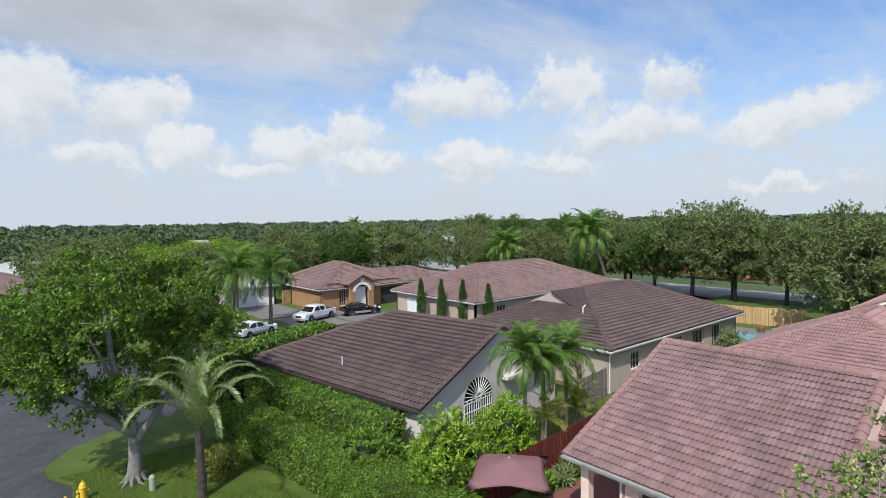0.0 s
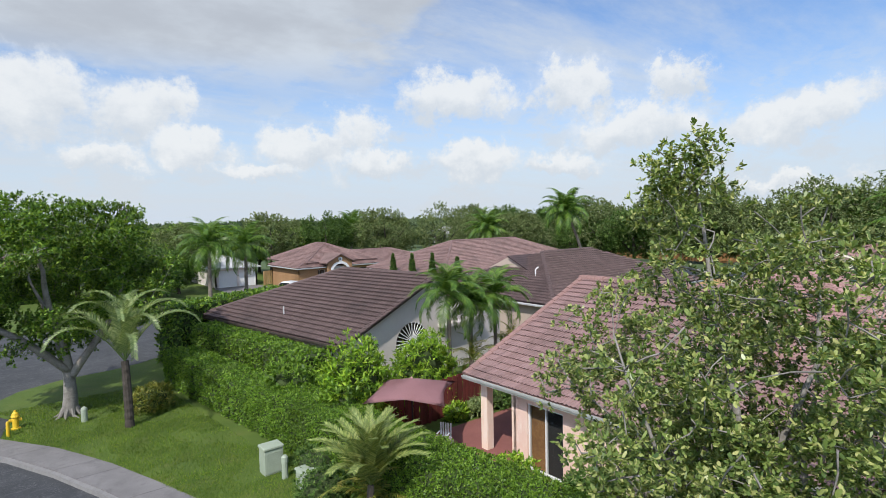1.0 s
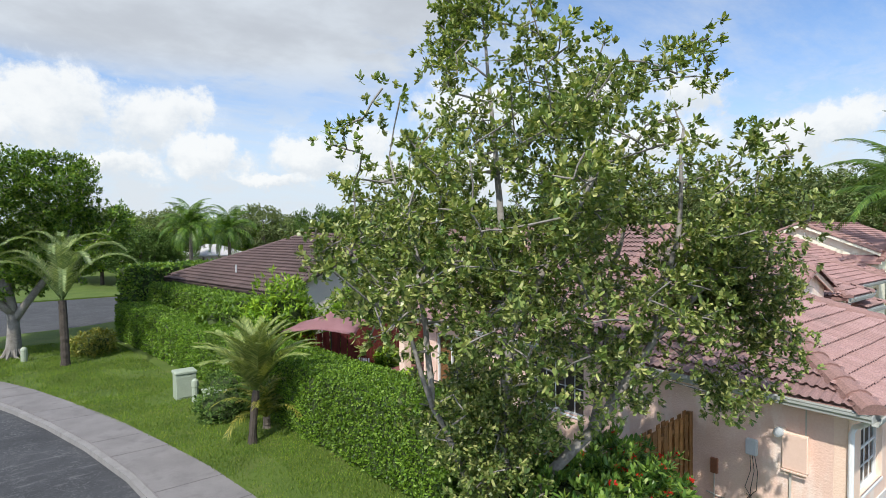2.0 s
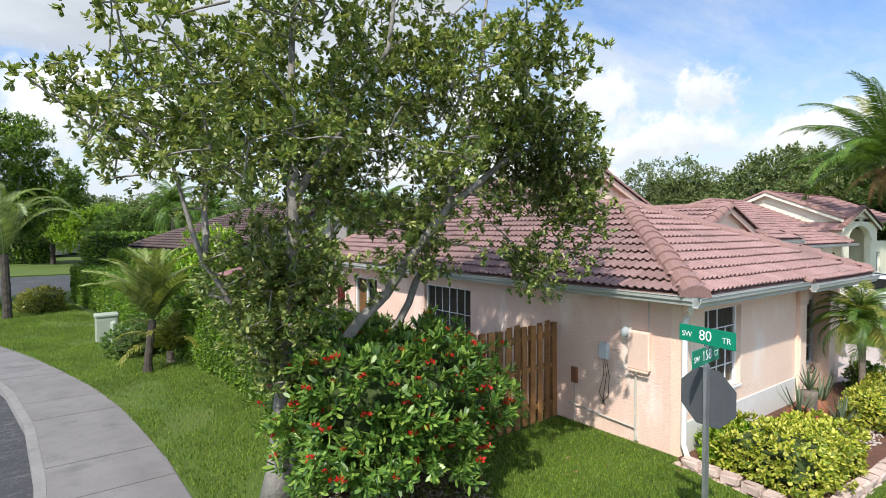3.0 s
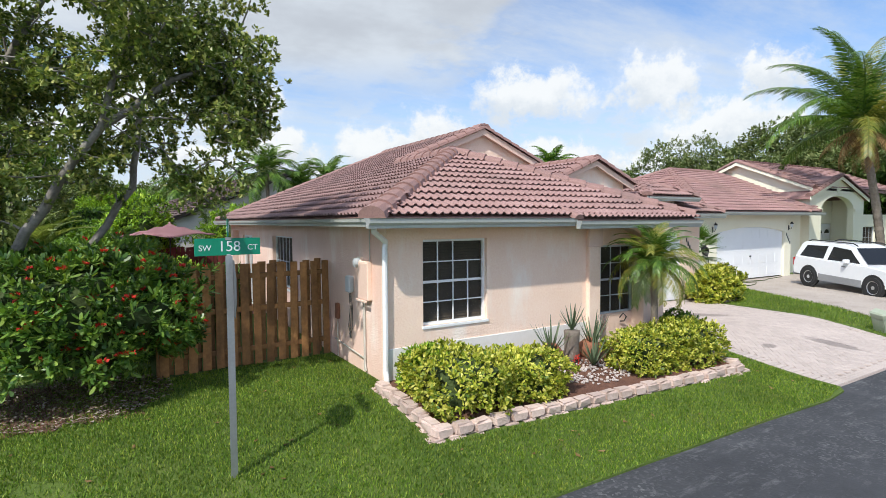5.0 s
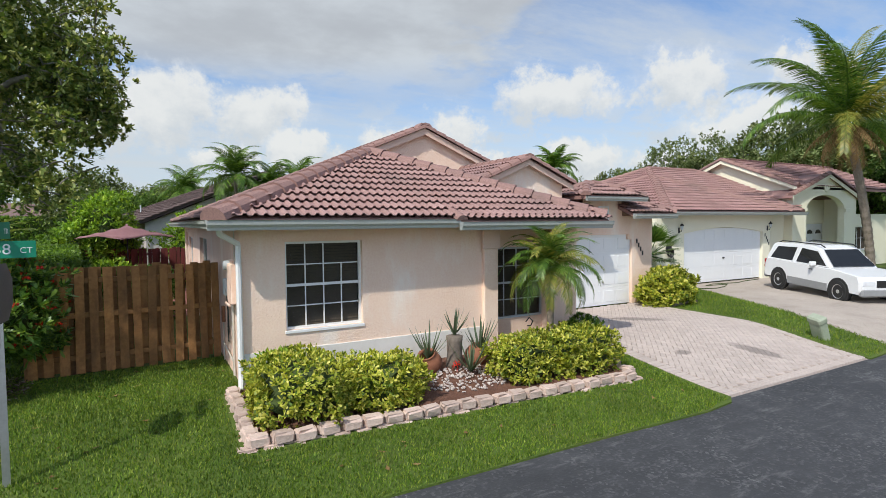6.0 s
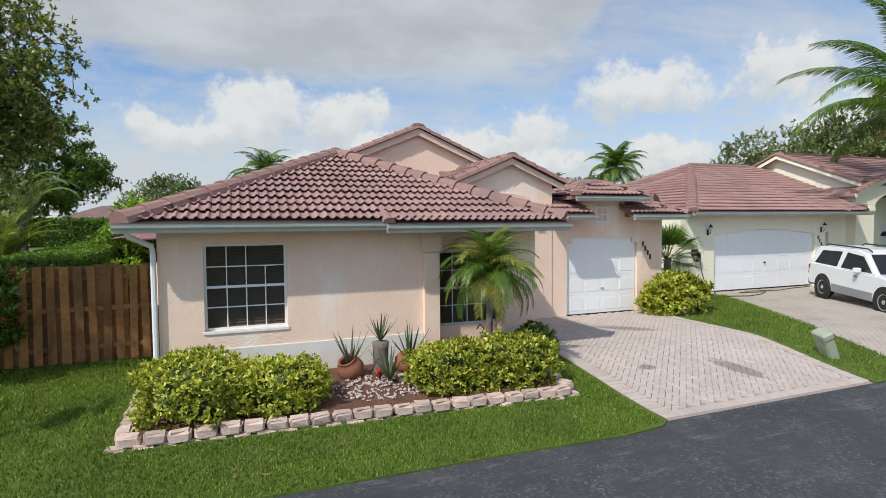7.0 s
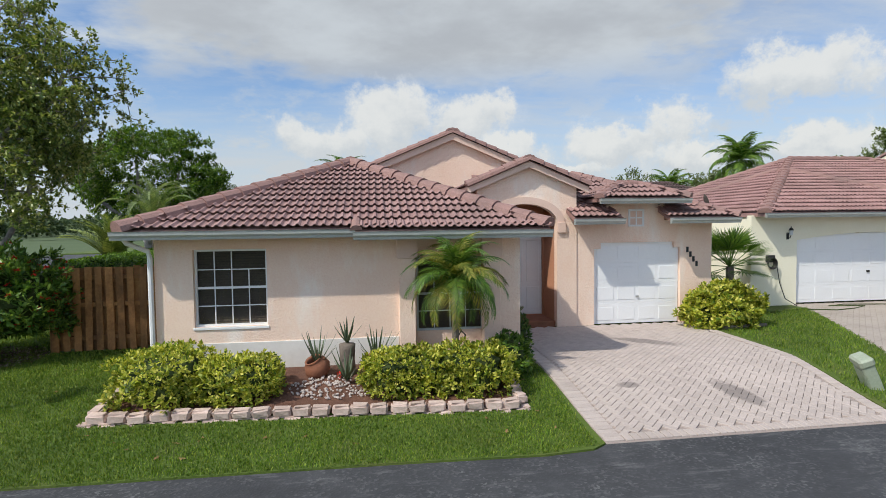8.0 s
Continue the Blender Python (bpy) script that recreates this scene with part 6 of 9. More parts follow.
def aloe(at, n, length, seed, lab):
    ob = thing("aloe_plant", lab, "aloe", "aloes", at=at)
    rnd = random.Random(seed)
    for i in range(n):
        a = i * 2.4
        tilt = rnd.uniform(0.2, 0.95)
        L = length * rnd.uniform(0.75, 1.1)
        bm = bmesh.new()
        pts, w = [], []
        for k in range(6):
            s = k / 5
            r = L * s * math.sin(tilt) * (1 - 0.15 * s)
            z = L * s * math.cos(tilt) + 0.04 * L * s * s
            pts.append(Vector((r * math.cos(a), r * math.sin(a), z)))
            w.append(0.028 * (1 - s) ** 0.7 + 0.002)
        sd = Vector((-math.sin(a), math.cos(a), 0))
        rows = [[bm.verts.new(p - sd * q), bm.verts.new(p - Vector((math.cos(a), math.sin(a), 0.3)) * q * 0.35), bm.verts.new(p + sd * q)] for p, q in zip(pts, w)]
        for r0, r1 in zip(rows, rows[1:]):
            for k in range(2):
                bm.faces.new((r0[k], r0[k + 1], r1[k + 1], r1[k]))
        part("leaf", bm, LEAF_ALOE, ob)
    return ob


def pots():
    for at, s, rz, lab in (((2.95, -0.62, 0.16), 1.0, -55, "round terracotta pot lying on its side"), ((3.95, -0.58, 0.15), 0.95, 40, "round terracotta pot tipped over in mulch")):
        m = pose(*at, 0, 0, rz) @ pose(0, 0, 0.03, 28)
        bm = lathe_bm([(0.10 * s, -0.18), (0.2 * s, -0.10), (0.235 * s, 0.0), (0.2 * s, 0.12), (0.14 * s, 0.17), (0.16 * s, 0.2), (0.135 * s, 0.2), (0.12 * s, 0.16), (0.15 * s, 0.08), (0.1 * s, -0.1)], 22, m)
        solid("terracotta_pot", bm, TERRACOTTA, lab, "pot", "", "terracotta pots", smooth=True)
    aloe((2.95, -0.62, 0.24), 15, 0.66, 3, "spiky grey-green aloe growing from a tipped pot")
    aloe((4.0, -0.62, 0.22), 16, 0.74, 4, "spiky grey-green aloe growing from a tipped pot")
    aloe((3.5, -1.12, 0.08), 14, 0.6, 5, "spiky grey-green aloe among white pebbles")
    aloe((3.48, -0.6, 0.62), 11, 0.5, 6, "spiky aloe on top of a tree stump")
    aloe((2.42, -1.2, 0.08), 8, 0.3, 7, "small aloe at the mulch edge")
    solid("tree_stump", lathe_bm([(0.17, 0.02), (0.15, 0.12), (0.135, 0.3), (0.14, 0.5), (0.15, 0.6), (0.1, 0.61)], 14, pose(3.48, -0.6, 0.0)), STUMP, "weathered grey stump used as plant stand", "stump", smooth=True)
    b2, _ = bush("red_bromeliad", "small red-leaved plant at the stump's foot", (3.40, -0.82, 0.05), (0.07, 0.06, 0.09), PETAL, 8, 4, 0.055, 0.022, 49, low=-0.4, core=False, category="bromeliad")
    # white pebbles
    bm = bmesh.new()
    rnd = random.Random(20)
    for i in range(330):
        a, r = rnd.uniform(0, 6.28), math.sqrt(rnd.uniform(0, 1))
        x, y = 3.35 + 0.80 * r * math.cos(a), -1.22 + 0.52 * r * math.sin(a)
        s = rnd.uniform(0.012, 0.03)
        bmesh.ops.create_icosphere(bm, subdivisions=1, radius=s, matrix=pose(x, y, base_z(y) + 0.078 + rnd.uniform(0, 0.02), rnd.uniform(0, 90), 0, rnd.uniform(0, 180)) @ Matrix.Diagonal((1.3, 1, 0.7, 1)))
    solid("white_pebbles", bm, PEBBLE, "scatter of white and grey pebbles in mulch", "pebbles", "stuff")


pots()
FR_PYG = [frond_mesh("frond", 1.15, 54, 0.32, 0.018, LEAF_PALM_G if i % 3 else LEAF_PALM_Y, 0.35, 1.9, 0.1, 0.5, i, thin=0.009) for i in range(6)]
palm("pygmy_palm", "pygmy date palm with slender trunk and fine arching fronds", (5.41, -0.92, 0.0), 1.75, 0.055, 0.075, [FR_PYG[i % 6] for i in range(40)], BARK_P, (0.05, 0.06), (1.4, -0.7), 3)


# ---- fences, signs and fittings ----
def board_fence(name, label, p0, p1, height, material, board=0.14, gap=0.02, double=True, z=0.0, cap=False, ragged=0.03, group="", posts=2.4, seed=3):
    """A fence of upright boards on two rails, boards on both faces in turn (shadow-box) if double."""
    d = Vector((p1[0] - p0[0], p1[1] - p0[1]))
    L = d.length
    ob = thing(name, label, "fence", group, at=(p0[0], p0[1], z), rz=math.degrees(math.atan2(d.y, d.x)))
    rnd = random.Random(seed)
    me = mesh_of("board", box_bm(-board / 2, board / 2, -0.010, 0.010, 0, height, 0.004), material)
    for v in me.vertices:
        if v.co.z > height / 2 and abs(v.co.x) > board * 0.3:
            v.co.z -= 0.03
    x = board / 2
    k = 0
    while x < L:
        for sd in ((-1, 1) if double else (-1,)):
            xx = x + (board + gap) * 0.5 * (sd > 0)
            if xx > L:
                continue
            o = new("board", me)
            o.parent = ob
            o.matrix_local = pose(xx, sd * 0.05, 0.02 + rnd.uniform(-ragged, ragged), rnd.uniform(-0.6, 0.6), rnd.uniform(-0.9, 0.9), rnd.uniform(-1, 1)) @ Matrix.Diagonal((rnd.uniform(0.93, 1.04), 1, 1, 1))
        x += (board + gap) if not double else board * 1.55
        k += 1
    for h in (0.3, height * 0.55, height - 0.25):
        part("rail", box_bm(0, L, -0.038, 0.038, h - 0.045, h + 0.045, 0.004), material, ob)
    n = max(1, round(L / posts))
    for i in range(n + 1):
        part("post", box_bm(L * i / n - 0.045, L * i / n + 0.045, -0.036, 0.054, -0.2, height - 0.03, 0.006), material, ob)
    return ob


board_fence("side_fence", "brown wooden shadow-box fence beside the house wall", (-3.1, 2.42), (-0.1, 2.62), 1.9, WOOD, 0.145, 0.02, seed=4)
board_fence("red_fence", "dark red painted board fence behind the patio", (-3.4, 16.3), (9.5, 17.4), 1.65, WOOD_R, 0.14, 0.015, False, seed=5)


def letters(txt, size, parent, m, material, name="lettering"):
    cu = bpy.data.curves.new(name, "FONT")
    cu.body, cu.size, cu.extrude = txt, size, 0.0012
    cu.align_x, cu.align_y = "CENTER", "CENTER"
    ob = new(name, cu)
    ob.parent = parent
    ob.matrix_local = m
    cu.materials.append(material)
    return ob


def street_sign():
    ob = thing("street_sign", "green street-name blades on a steel post, stop sign seen from behind", "street sign", at=(-2.65, -1.71, base_z(-1.71)))
    part("post", box_bm(-0.021, 0.021, -0.021, 0.021, -0.1, 2.42, 0.005), METAL, ob)
    part("post_flange", box_bm(-0.036, 0.036, -0.026, -0.022, 0.0, 2.4), METAL, ob)
    # blade along the court, square to the other
    for nm, rz, z, words in (("name_blade", 5, 2.50, (("SW", -0.235, 0.085), ("158", 0.01, 0.155), ("CT", 0.25, 0.085))), ("name_blade", 79, 2.70, (("SW", -0.235, 0.085), ("80", -0.01, 0.155), ("TR", 0.235, 0.085)))):
        b = part(nm, box_bm(-0.335, 0.335, -0.004, 0.004, -0.09, 0.09, 0.002), SIGN_GREEN, ob)
        b.matrix_local = pose(0, 0, z, 0, 0, rz)
        for sd in (0, 180):
            for txt, x, size in words:
                letters(txt, size, b, pose(0, 0, 0, 0, 0, sd) @ pose(x, -0.0055, -0.012 if size < 0.1 else 0, 90), SIGN_WHITE)
        part("bracket", box_bm(-0.03, 0.03, -0.012, 0.012, z - 0.13, z - 0.10), METAL, ob)
    oct_ = [(0.305 * math.cos(radians(22.5 + 45 * i)) / math.cos(radians(22.5)), 0.305 * math.sin(radians(22.5 + 45 * i)) / math.cos(radians(22.5))) for i in range(8)]
    s = part("sign_plate", prism_bm(oct_, pose(0, 0, 0, 90, 0, 0), 0.004), SIGN_BACK, ob, "octagonal grey sign back")
    s.matrix_local = pose(0.045, 0.0, 2.05, 0, 0, 85)
    return ob


street_sign()


def wall_fittings():
    m = surface("meter_glass", (0.35, 0.38, 0.40), (0.5, 0.53, 0.55), 0.2, 3, 20, 0.0)
    ob = thing("electric_meter", "round glass electric meter on its wall box", "meter", at=(0, 1.0, 1.9))
    part("meter_base", box_bm(-0.05, -0.001, -0.09, 0.09, -0.12, 0.12, 0.008), PINK_STUCCO, ob)
    part("meter_dome", lathe_bm([(0.085, 0), (0.085, 0.05), (0.075, 0.09), (0.03, 0.105)], 18, pose(-0.05, 0, 0.02, 0, -90)), m, ob, "glass dome")
    ob = thing("junction_box", "beige breaker box painted like the wall", "breaker box", at=(0, 0.75, 1.6))
    part("box_body", box_bm(-0.09, -0.001, -0.2, 0.2, -0.3, 0.36, 0.01), PINK_STUCCO, ob)
    part("box_lid", box_bm(-0.10, -0.091, -0.19, 0.19, -0.29, 0.33, 0.006), TRIM_PEACH, ob)
    part("rain_hood", box_bm(-0.14, -0.10, -0.21, 0.21, -0.33, -0.295, 0.006), TRIM_PEACH, ob)
    ob = thing("cable_box", "small grey plastic cable box with hanging wires", "cable box", at=(0, 1.46, 1.5))
    part("box_body", box_bm(-0.10, -0.001, -0.10, 0.10, -0.15, 0.15, 0.02), GREY_PLASTIC, ob)
    for i in range(3):
        part("wire", tube_bm([(-0.05, 0.03 - 0.04 * i, -0.15), (-0.035, 0.02 - 0.06 * i, -0.45), (-0.03, 0.12 - 0.1 * i, -0.8), (-0.03, -0.02 + 0.05 * i, -1.0), (-0.03, 0.1 - 0.05 * i, -0.92)], 0.006, 5), BLACK, ob)
    ob = thing("outlet_box", "small rusty box on the side wall", "outlet box", at=(0, 2.15, 0.92))
    part("box_body", box_bm(-0.06, -0.001, -0.07, 0.07, -0.16, 0.14, 0.01), TERRACOTTA, ob)
    part("conduit", tube_bm([(-0.03, 0, -0.16), (-0.03, 0, -0.9)], 0.012, 6), BEIGE_PLASTIC, ob)
    ob = thing("wall_conduit", "thin pipe running low along the side wall", "conduit", at=(0, 0, 0))
    part("conduit", tube_bm([(-0.03, 2.3, 0.35), (-0.03, 1.2, 0.28), (-0.03, 0.85, 0.26), (-0.03, 0.78, 0.05)], 0.016, 6), BEIGE_PLASTIC, ob)
    part("conduit", tube_bm([(-0.03, 0.83, 1.28), (-0.03, 0.83, 0.05)], 0.022, 6), BEIGE_PLASTIC, ob)
    part("conduit", tube_bm([(-0.02, 0.6, 2.6), (-0.02, 0.6, 1.95)], 0.012, 6), BEIGE_PLASTIC, ob)
    ob = thing("hose_reel_hook", "dark iron hose hook on the niche wall", "hose hook", at=(5.75, 0.225, 0.42))
    part("hook", tube_bm([(0, -0.01, 0), (0, -0.12, 0.02), (0.02, -0.16, 0.12), (-0.06, -0.14, 0.2), (-0.1, -0.08, 0.1)], 0.014, 6), BLACK, ob)
    # plain bars where the wall carries its number
    ob = thing("number_plate_bars", "four dark raised marks stepping down the garage wall", "wall marks", at=(12.42, 3.17, 1.98))
    for i in range(4):
        part("bar", box_bm(0.09 * i - 0.035, 0.09 * i + 0.035, -0.016, -0.001, -0.13 * i - 0.075, -0.13 * i + 0.075, 0.008), BLACK, ob)


wall_fittings()


def hydrant():
    ob = thing("fire_hydrant", "yellow enamelled fire hydrant standing on lawn", "fire hydrant", at=(-13.0, 27.6, 0.0))
    part("barrel", lathe_bm([(0.17, 0.0), (0.17, 0.05), (0.11, 0.06), (0.11, 0.48), (0.15, 0.50), (0.15, 0.54), (0.13, 0.58), (0.11, 0.66), (0.05, 0.72), (0.04, 0.78), (0.02, 0.79)], 16), YELLOW, ob, smooth=False)
    for a in (0, 90, 180):
        part("outlet", lathe_bm([(0.06, 0.09), (0.06, 0.15), (0.075, 0.16), (0.075, 0.20), (0.02, 0.22)], 10, pose(0, 0, 0.38, 0, 90, a)), YELLOW, ob)
    for x, y in ((-13.62, 26.95), (-13.25, 26.75)):
        b = thing("bollard", "yellow painted steel guard post", "bollard", "guard posts", at=(x, y, 0))
        part("post", lathe_bm([(0.06, -0.1), (0.06, 0.55), (0.045, 0.6), (0.01, 0.62)], 12), YELLOW, b)


hydrant()
mk = thing("utility_marker", "pale green plastic cable marker post on lawn", "marker post", at=(-10.72, 26.65, 0))
part("post", lathe_bm([(0.13, -0.05), (0.12, 0.45), (0.13, 0.5), (0.11, 0.58), (0.04, 0.64)], 12), GREEN_BOX, mk)


def boxes():
    ob = thing("utility_cabinet", "pale green metal utility cabinet by the hedge", "utility cabinet", at=(-6.45, 16.75, 0))
    part("cabinet_body", box_bm(-0.32, 0.32, -0.25, 0.25, -0.05, 0.82, 0.02), GREEN_BOX, ob)
    part("cabinet_lid", box_bm(-0.35, 0.35, -0.28, 0.28, 0.82, 0.93, 0.03), GREEN_BOX, ob)
    part("cabinet_door", box_bm(-0.26, 0.26, -0.262, -0.251, 0.06, 0.74, 0.004), GREEN_BOX, ob)
    ob = thing("cable_pedestal", "small grey-green cable pedestal beside the cabinet", "pedestal", at=(-6.3, 16.0, 0))
    part("post", lathe_bm([(0.11, -0.05), (0.1, 0.5), (0.12, 0.52), (0.11, 0.7), (0.05, 0.76)], 10), GREEN_BOX, ob)
    ob = thing("utility_box", "low pale utility box among shrubs", "utility box", at=(-5.8, 15.0, 0))
    part("cabinet_body", box_bm(-0.45, 0.45, -0.3, 0.3, -0.05, 0.5, 0.03), GREEN_BOX, ob)
    part("cabinet_lid", box_bm(-0.48, 0.48, -0.33, 0.33, 0.5, 0.58, 0.03), GREEN_BOX, ob)
    ob = thing("cable_pedestal", "pale green metal cable pedestal leaning on the grass strip", "pedestal", at=(12.62, -2.15, base_z(-2.15)), rz=-20)
    lean = pose(0, 0, 0, 8, -24, 0)
    b = part("housing", box_bm(-0.10, 0.10, -0.17, 0.17, -0.08, 0.50, 0.02), GREEN_BOX, ob)
    b.matrix_local = lean
    b = part("cap", box_bm(-0.12, 0.12, -0.19, 0.19, 0.44, 0.60, 0.035), GREEN_BOX, ob)
    b.matrix_local = lean
    b = part("front_plate", box_bm(-0.112, -0.101, -0.13, 0.13, 0.02, 0.40, 0.004), GREEN_BOX, ob)
    b.matrix_local = lean


boxes()


def umbrella():
    ob = thing("patio_umbrella", "square mauve canvas cantilever umbrella, open", "patio umbrella", at=(-1.9, 15.0, 0), rz=42)
    bm = bmesh.new()
    n = 8
    h = 1.42
    top = 2.62
    grid = {}
    for i in range(n + 1):
        for j in range(n + 1):
            u, v = -1 + 2 * i / n, -1 + 2 * j / n
            r = max(abs(u), abs(v))
            z = top - 0.40 * r - 0.06 * math.sin(math.pi * min(1, r)) - 0.12 * min(abs(u), abs(v)) * r
            edge = 1 - 0.15 * (1 - min(abs(u), abs(v)) ** 2) * (r > 0.99)
            grid[i, j] = bm.verts.new((u * h * edge, v * h * edge, z))
    for i in range(n):
        for j in range(n):
            bm.faces.new((grid[i, j], grid[i + 1, j], grid[i + 1, j + 1], grid[i, j + 1]))
    r = bmesh.ops.solidify(bm, geom=bm.faces[:], thickness=0.006)
    part("canopy", bm, CANOPY, ob, "sun-faded mauve canvas", smooth=True)
    for sx, sy in ((1, 1), (1, -1), (-1, 1), (-1, -1)):
        part("rib", tube_bm([(0, 0, top - 0.14), (sx * h * 0.9, sy * h * 0.9, 2.02)], 0.012, 5), BLACK, ob)
    part("hub", lathe_bm([(0.03, top - 0.1), (0.05, top), (0.03, top + 0.02), (0.01, top + 0.04)], 10), CANOPY, ob)
    part("mast", tube_bm([(0, 0, -0.02), (0, 0, top - 0.05)], 0.025, 8), BLACK, ob)
    part("base_plate", lathe_bm([(0.35, -0.02), (0.35, 0.05), (0.1, 0.08)], 18), BLACK, ob)


umbrella()


def patio():
    pv = solid("patio", slab_bm([(-3.4, 8.2), (0.0, 8.2), (0.0, 11.79), (8.6, 11.79), (8.6, 15.6), (-3.4, 15.6)], 0.012, 0.15), PAVER_RED, "red-brown brick paved patio behind the house", "patio", "structure")
    ob = thing("bistro_table", "round wrought metal garden table on the patio", "garden table", at=(-1.9, 13.5, 0.02))
    part("tabletop", lathe_bm([(0.5, 0.70), (0.52, 0.71), (0.52, 0.73), (0.5, 0.74)], 24), WOOD_G, ob)
    for i in range(3):
        a = i * 2.094
        part("leg", tube_bm([(0.12 * math.cos(a), 0.12 * math.sin(a), 0.7), (0.06 * math.cos(a), 0.06 * math.sin(a), 0.35), (0.35 * math.cos(a), 0.35 * math.sin(a), 0.0)], 0.015, 6), BLACK, ob)
    ch = thing("garden_chair", "grey slatted garden chair on the patio", "garden chair", "garden chairs", at=(-2.3, 12.6, 0.02), rz=200)
    part("seat", box_bm(-0.24, 0.24, -0.24, 0.24, 0.42, 0.46, 0.01), GREY_PLASTIC, ch)
    for i in range(5):
        part("back_slat", box_bm(-0.22 + i * 0.095, -0.16 + i * 0.095, 0.22, 0.25, 0.46, 0.95, 0.006), GREY_PLASTIC, ch)
    for sx in (-0.22, 0.18):
        for sy in (-0.22, 0.2):
            part("leg", box_bm(sx, sx + 0.04, sy, sy + 0.04, 0.0, 0.42, 0.006), GREY_PLASTIC, ch)
        part("armrest", box_bm(sx, sx + 0.05, -0.2, 0.24, 0.64, 0.67, 0.006), GREY_PLASTIC, ch)
    copy_thing(ch, pose(-1.2, 14.1, 0.02, 0, 0, 300))
    rng = random.Random(8)
    for k, (x, y, s) in enumerate(((2.2, 15.9, 0.55), (3.4, 16.1, 0.7), (1.2, 16.2, 0.5), (4.6, 15.8, 0.6))):
        bush("garden_plant", "low leafy garden plant by the red fence", (x, y, 0), (s, s * 0.8, s * 0.8), (LEAF_PALM, LEAF_DARK, LEAF_LIME, LEAF_PALM_G)[k], 90, 7, 0.22, 0.06, 60 + k, low=-0.5, category="garden plant")


patio()

# hedges and shrubs along the west lawn


def hedges():
    hedge("clipped_hedge", "long clipped bright green hedge along the lawn", (-5.75, 21.0), (-4.35, 5.2), 1.75, 1.85, LEAF_HEDGE, 1000, 0.062, 0.038, 71, group="hedges")
    hedge("clipped_hedge", "long clipped green hedge along the lawn, thinner far end", (-6.9, 30.0), (-5.77, 21.1), 1.5, 1.8, LEAF_HEDGE, 480, 0.085, 0.05, 72, group="hedges")
    hedge("clipped_hedge", "tall dense hedge beside the brown-roofed house", (-5.0, 32.0), (-3.5, 20.7), 1.4, 2.6, LEAF_HEDGE, 300, 0.11, 0.06, 73, group="hedges")
    hedge("clipped_hedge", "dark clipped hedge bordering the far street", (-5.4, 33.4), (3.6, 37.2), 2.0, 3.5, LEAF_FICUS, 120, 0.2, 0.1, 74, group="hedges")
    hedge("clipped_hedge", "tall loose green hedge before the distant red-roofed house", (-27.0, 73.0), (-7.5, 73.6), 2.4, 3.5, LEAF_FICUS, 60, 0.36, 0.17, 69, group="hedges")
    bush("broad_shrub", "broad leafy green shrub by the white wall", (-4.3, 20.2, 0), (1.2, 1.5, 1.5), LEAF_HEDGE, 500, 8, 0.2, 0.075, 75, low=-0.7, category="shrub", jag=0.3)
    bush("mango_bush", "bright lime green bush with drooping leaves", (-2.85, 17.3, 0), (1.45, 1.2, 2.1), LEAF_LIME, 900, 9, 0.20, 0.065, 76, low=-0.75, jag=0.38, category="bush", lift=-0.1)
    bush("mango_bush", "lime green bush in front of the arched window", (0.9, 17.9, 0), (1.5, 1.1, 1.85), LEAF_LIME, 800, 9, 0.19, 0.065, 77, low=-0.75, jag=0.38, category="bush", lift=-0.1)
    bush("mango_bush", "dark green bush between hedge and fence", (-3.3, 16.9, 0), (1.3, 1.2, 1.5), LEAF_HEDGE, 420, 8, 0.2, 0.07, 78, low=-0.7, jag=0.35, category="bush")
    bush("low_shrub", "low dark shrub beside the utility cabinet", (-6.0, 13.9, 0), (0.75, 0.7, 0.5), LEAF_DARK, 320, 7, 0.1, 0.045, 79, low=-0.7, power=3, category="shrub")
    bush("low_shrub", "low dark shrub against the hedge", (-5.5, 15.4, 0), (0.6, 0.9, 0.55), LEAF_DARK, 300, 7, 0.1, 0.045, 80, low=-0.7, power=3, category="shrub")
    bush("low_shrub", "yellowish shrub under the grey palm", (-8.2, 26.3, 0), (0.9, 0.9, 0.7), LEAF_PALM_Y, 260, 7, 0.2, 0.05, 81, low=-0.6, category="shrub")
    for k, (x, y, s, h, mt) in enumerate(((-2.2, 6.2, 0.95, 1.0, LEAF_DARK), (-1.2, 8.0, 0.7, 0.9, LEAF_DARK), (-2.2, 9.8, 0.9, 1.0, LEAF_LIME), (-3.0, 4.6, 0.9, 1.2, LEAF_DARK))):
        bush("yard_shrub", "dense green shrub in the side yard", (x, y, 0), (s, s, h), mt, 300, 7, 0.14, 0.06, 90 + k, low=-0.6, category="shrub", group="side yard shrubs")


hedges()

FR_GREY = [frond_mesh("frond", 3.9, 96, 0.58, 0.032, LEAF_PALM, 0.1, 2.4, 0.5, 0.25, 20 + i, thin=0.022, bend=2.3) for i in range(5)]
FR_COCO_FAR = [frond_mesh("frond", 4.2, 46, 1.15, 0.11, LEAF_PALM_G, 0.3, 1.7, 0.05, 0.8, 35 + i, thin=0.03) for i in range(4)]
FR_COCO = [frond_mesh("frond", 5.7, 110, 0.9, 0.055, LEAF_PALM_G if i % 3 else LEAF_PALM_Y, 0.25, 1.5, 0.05, 0.75, 30 + i, thin=0.03) for i in range(5)]
FR_DRY = [frond_mesh("dry_frond", 2.2, 40, 0.5, 0.03, LEAF_DRY, -0.2, 0.9, 0.0, 1.2, 40 + i, thin=0.02) for i in range(3)]
FR_QUEEN = [frond_mesh("frond", 3.9, 60, 1.0, 0.06, LEAF_PALM_G, 0.35, 1.9, 0.1, 0.9, 50 + i, thin=0.02) for i in range(4)]
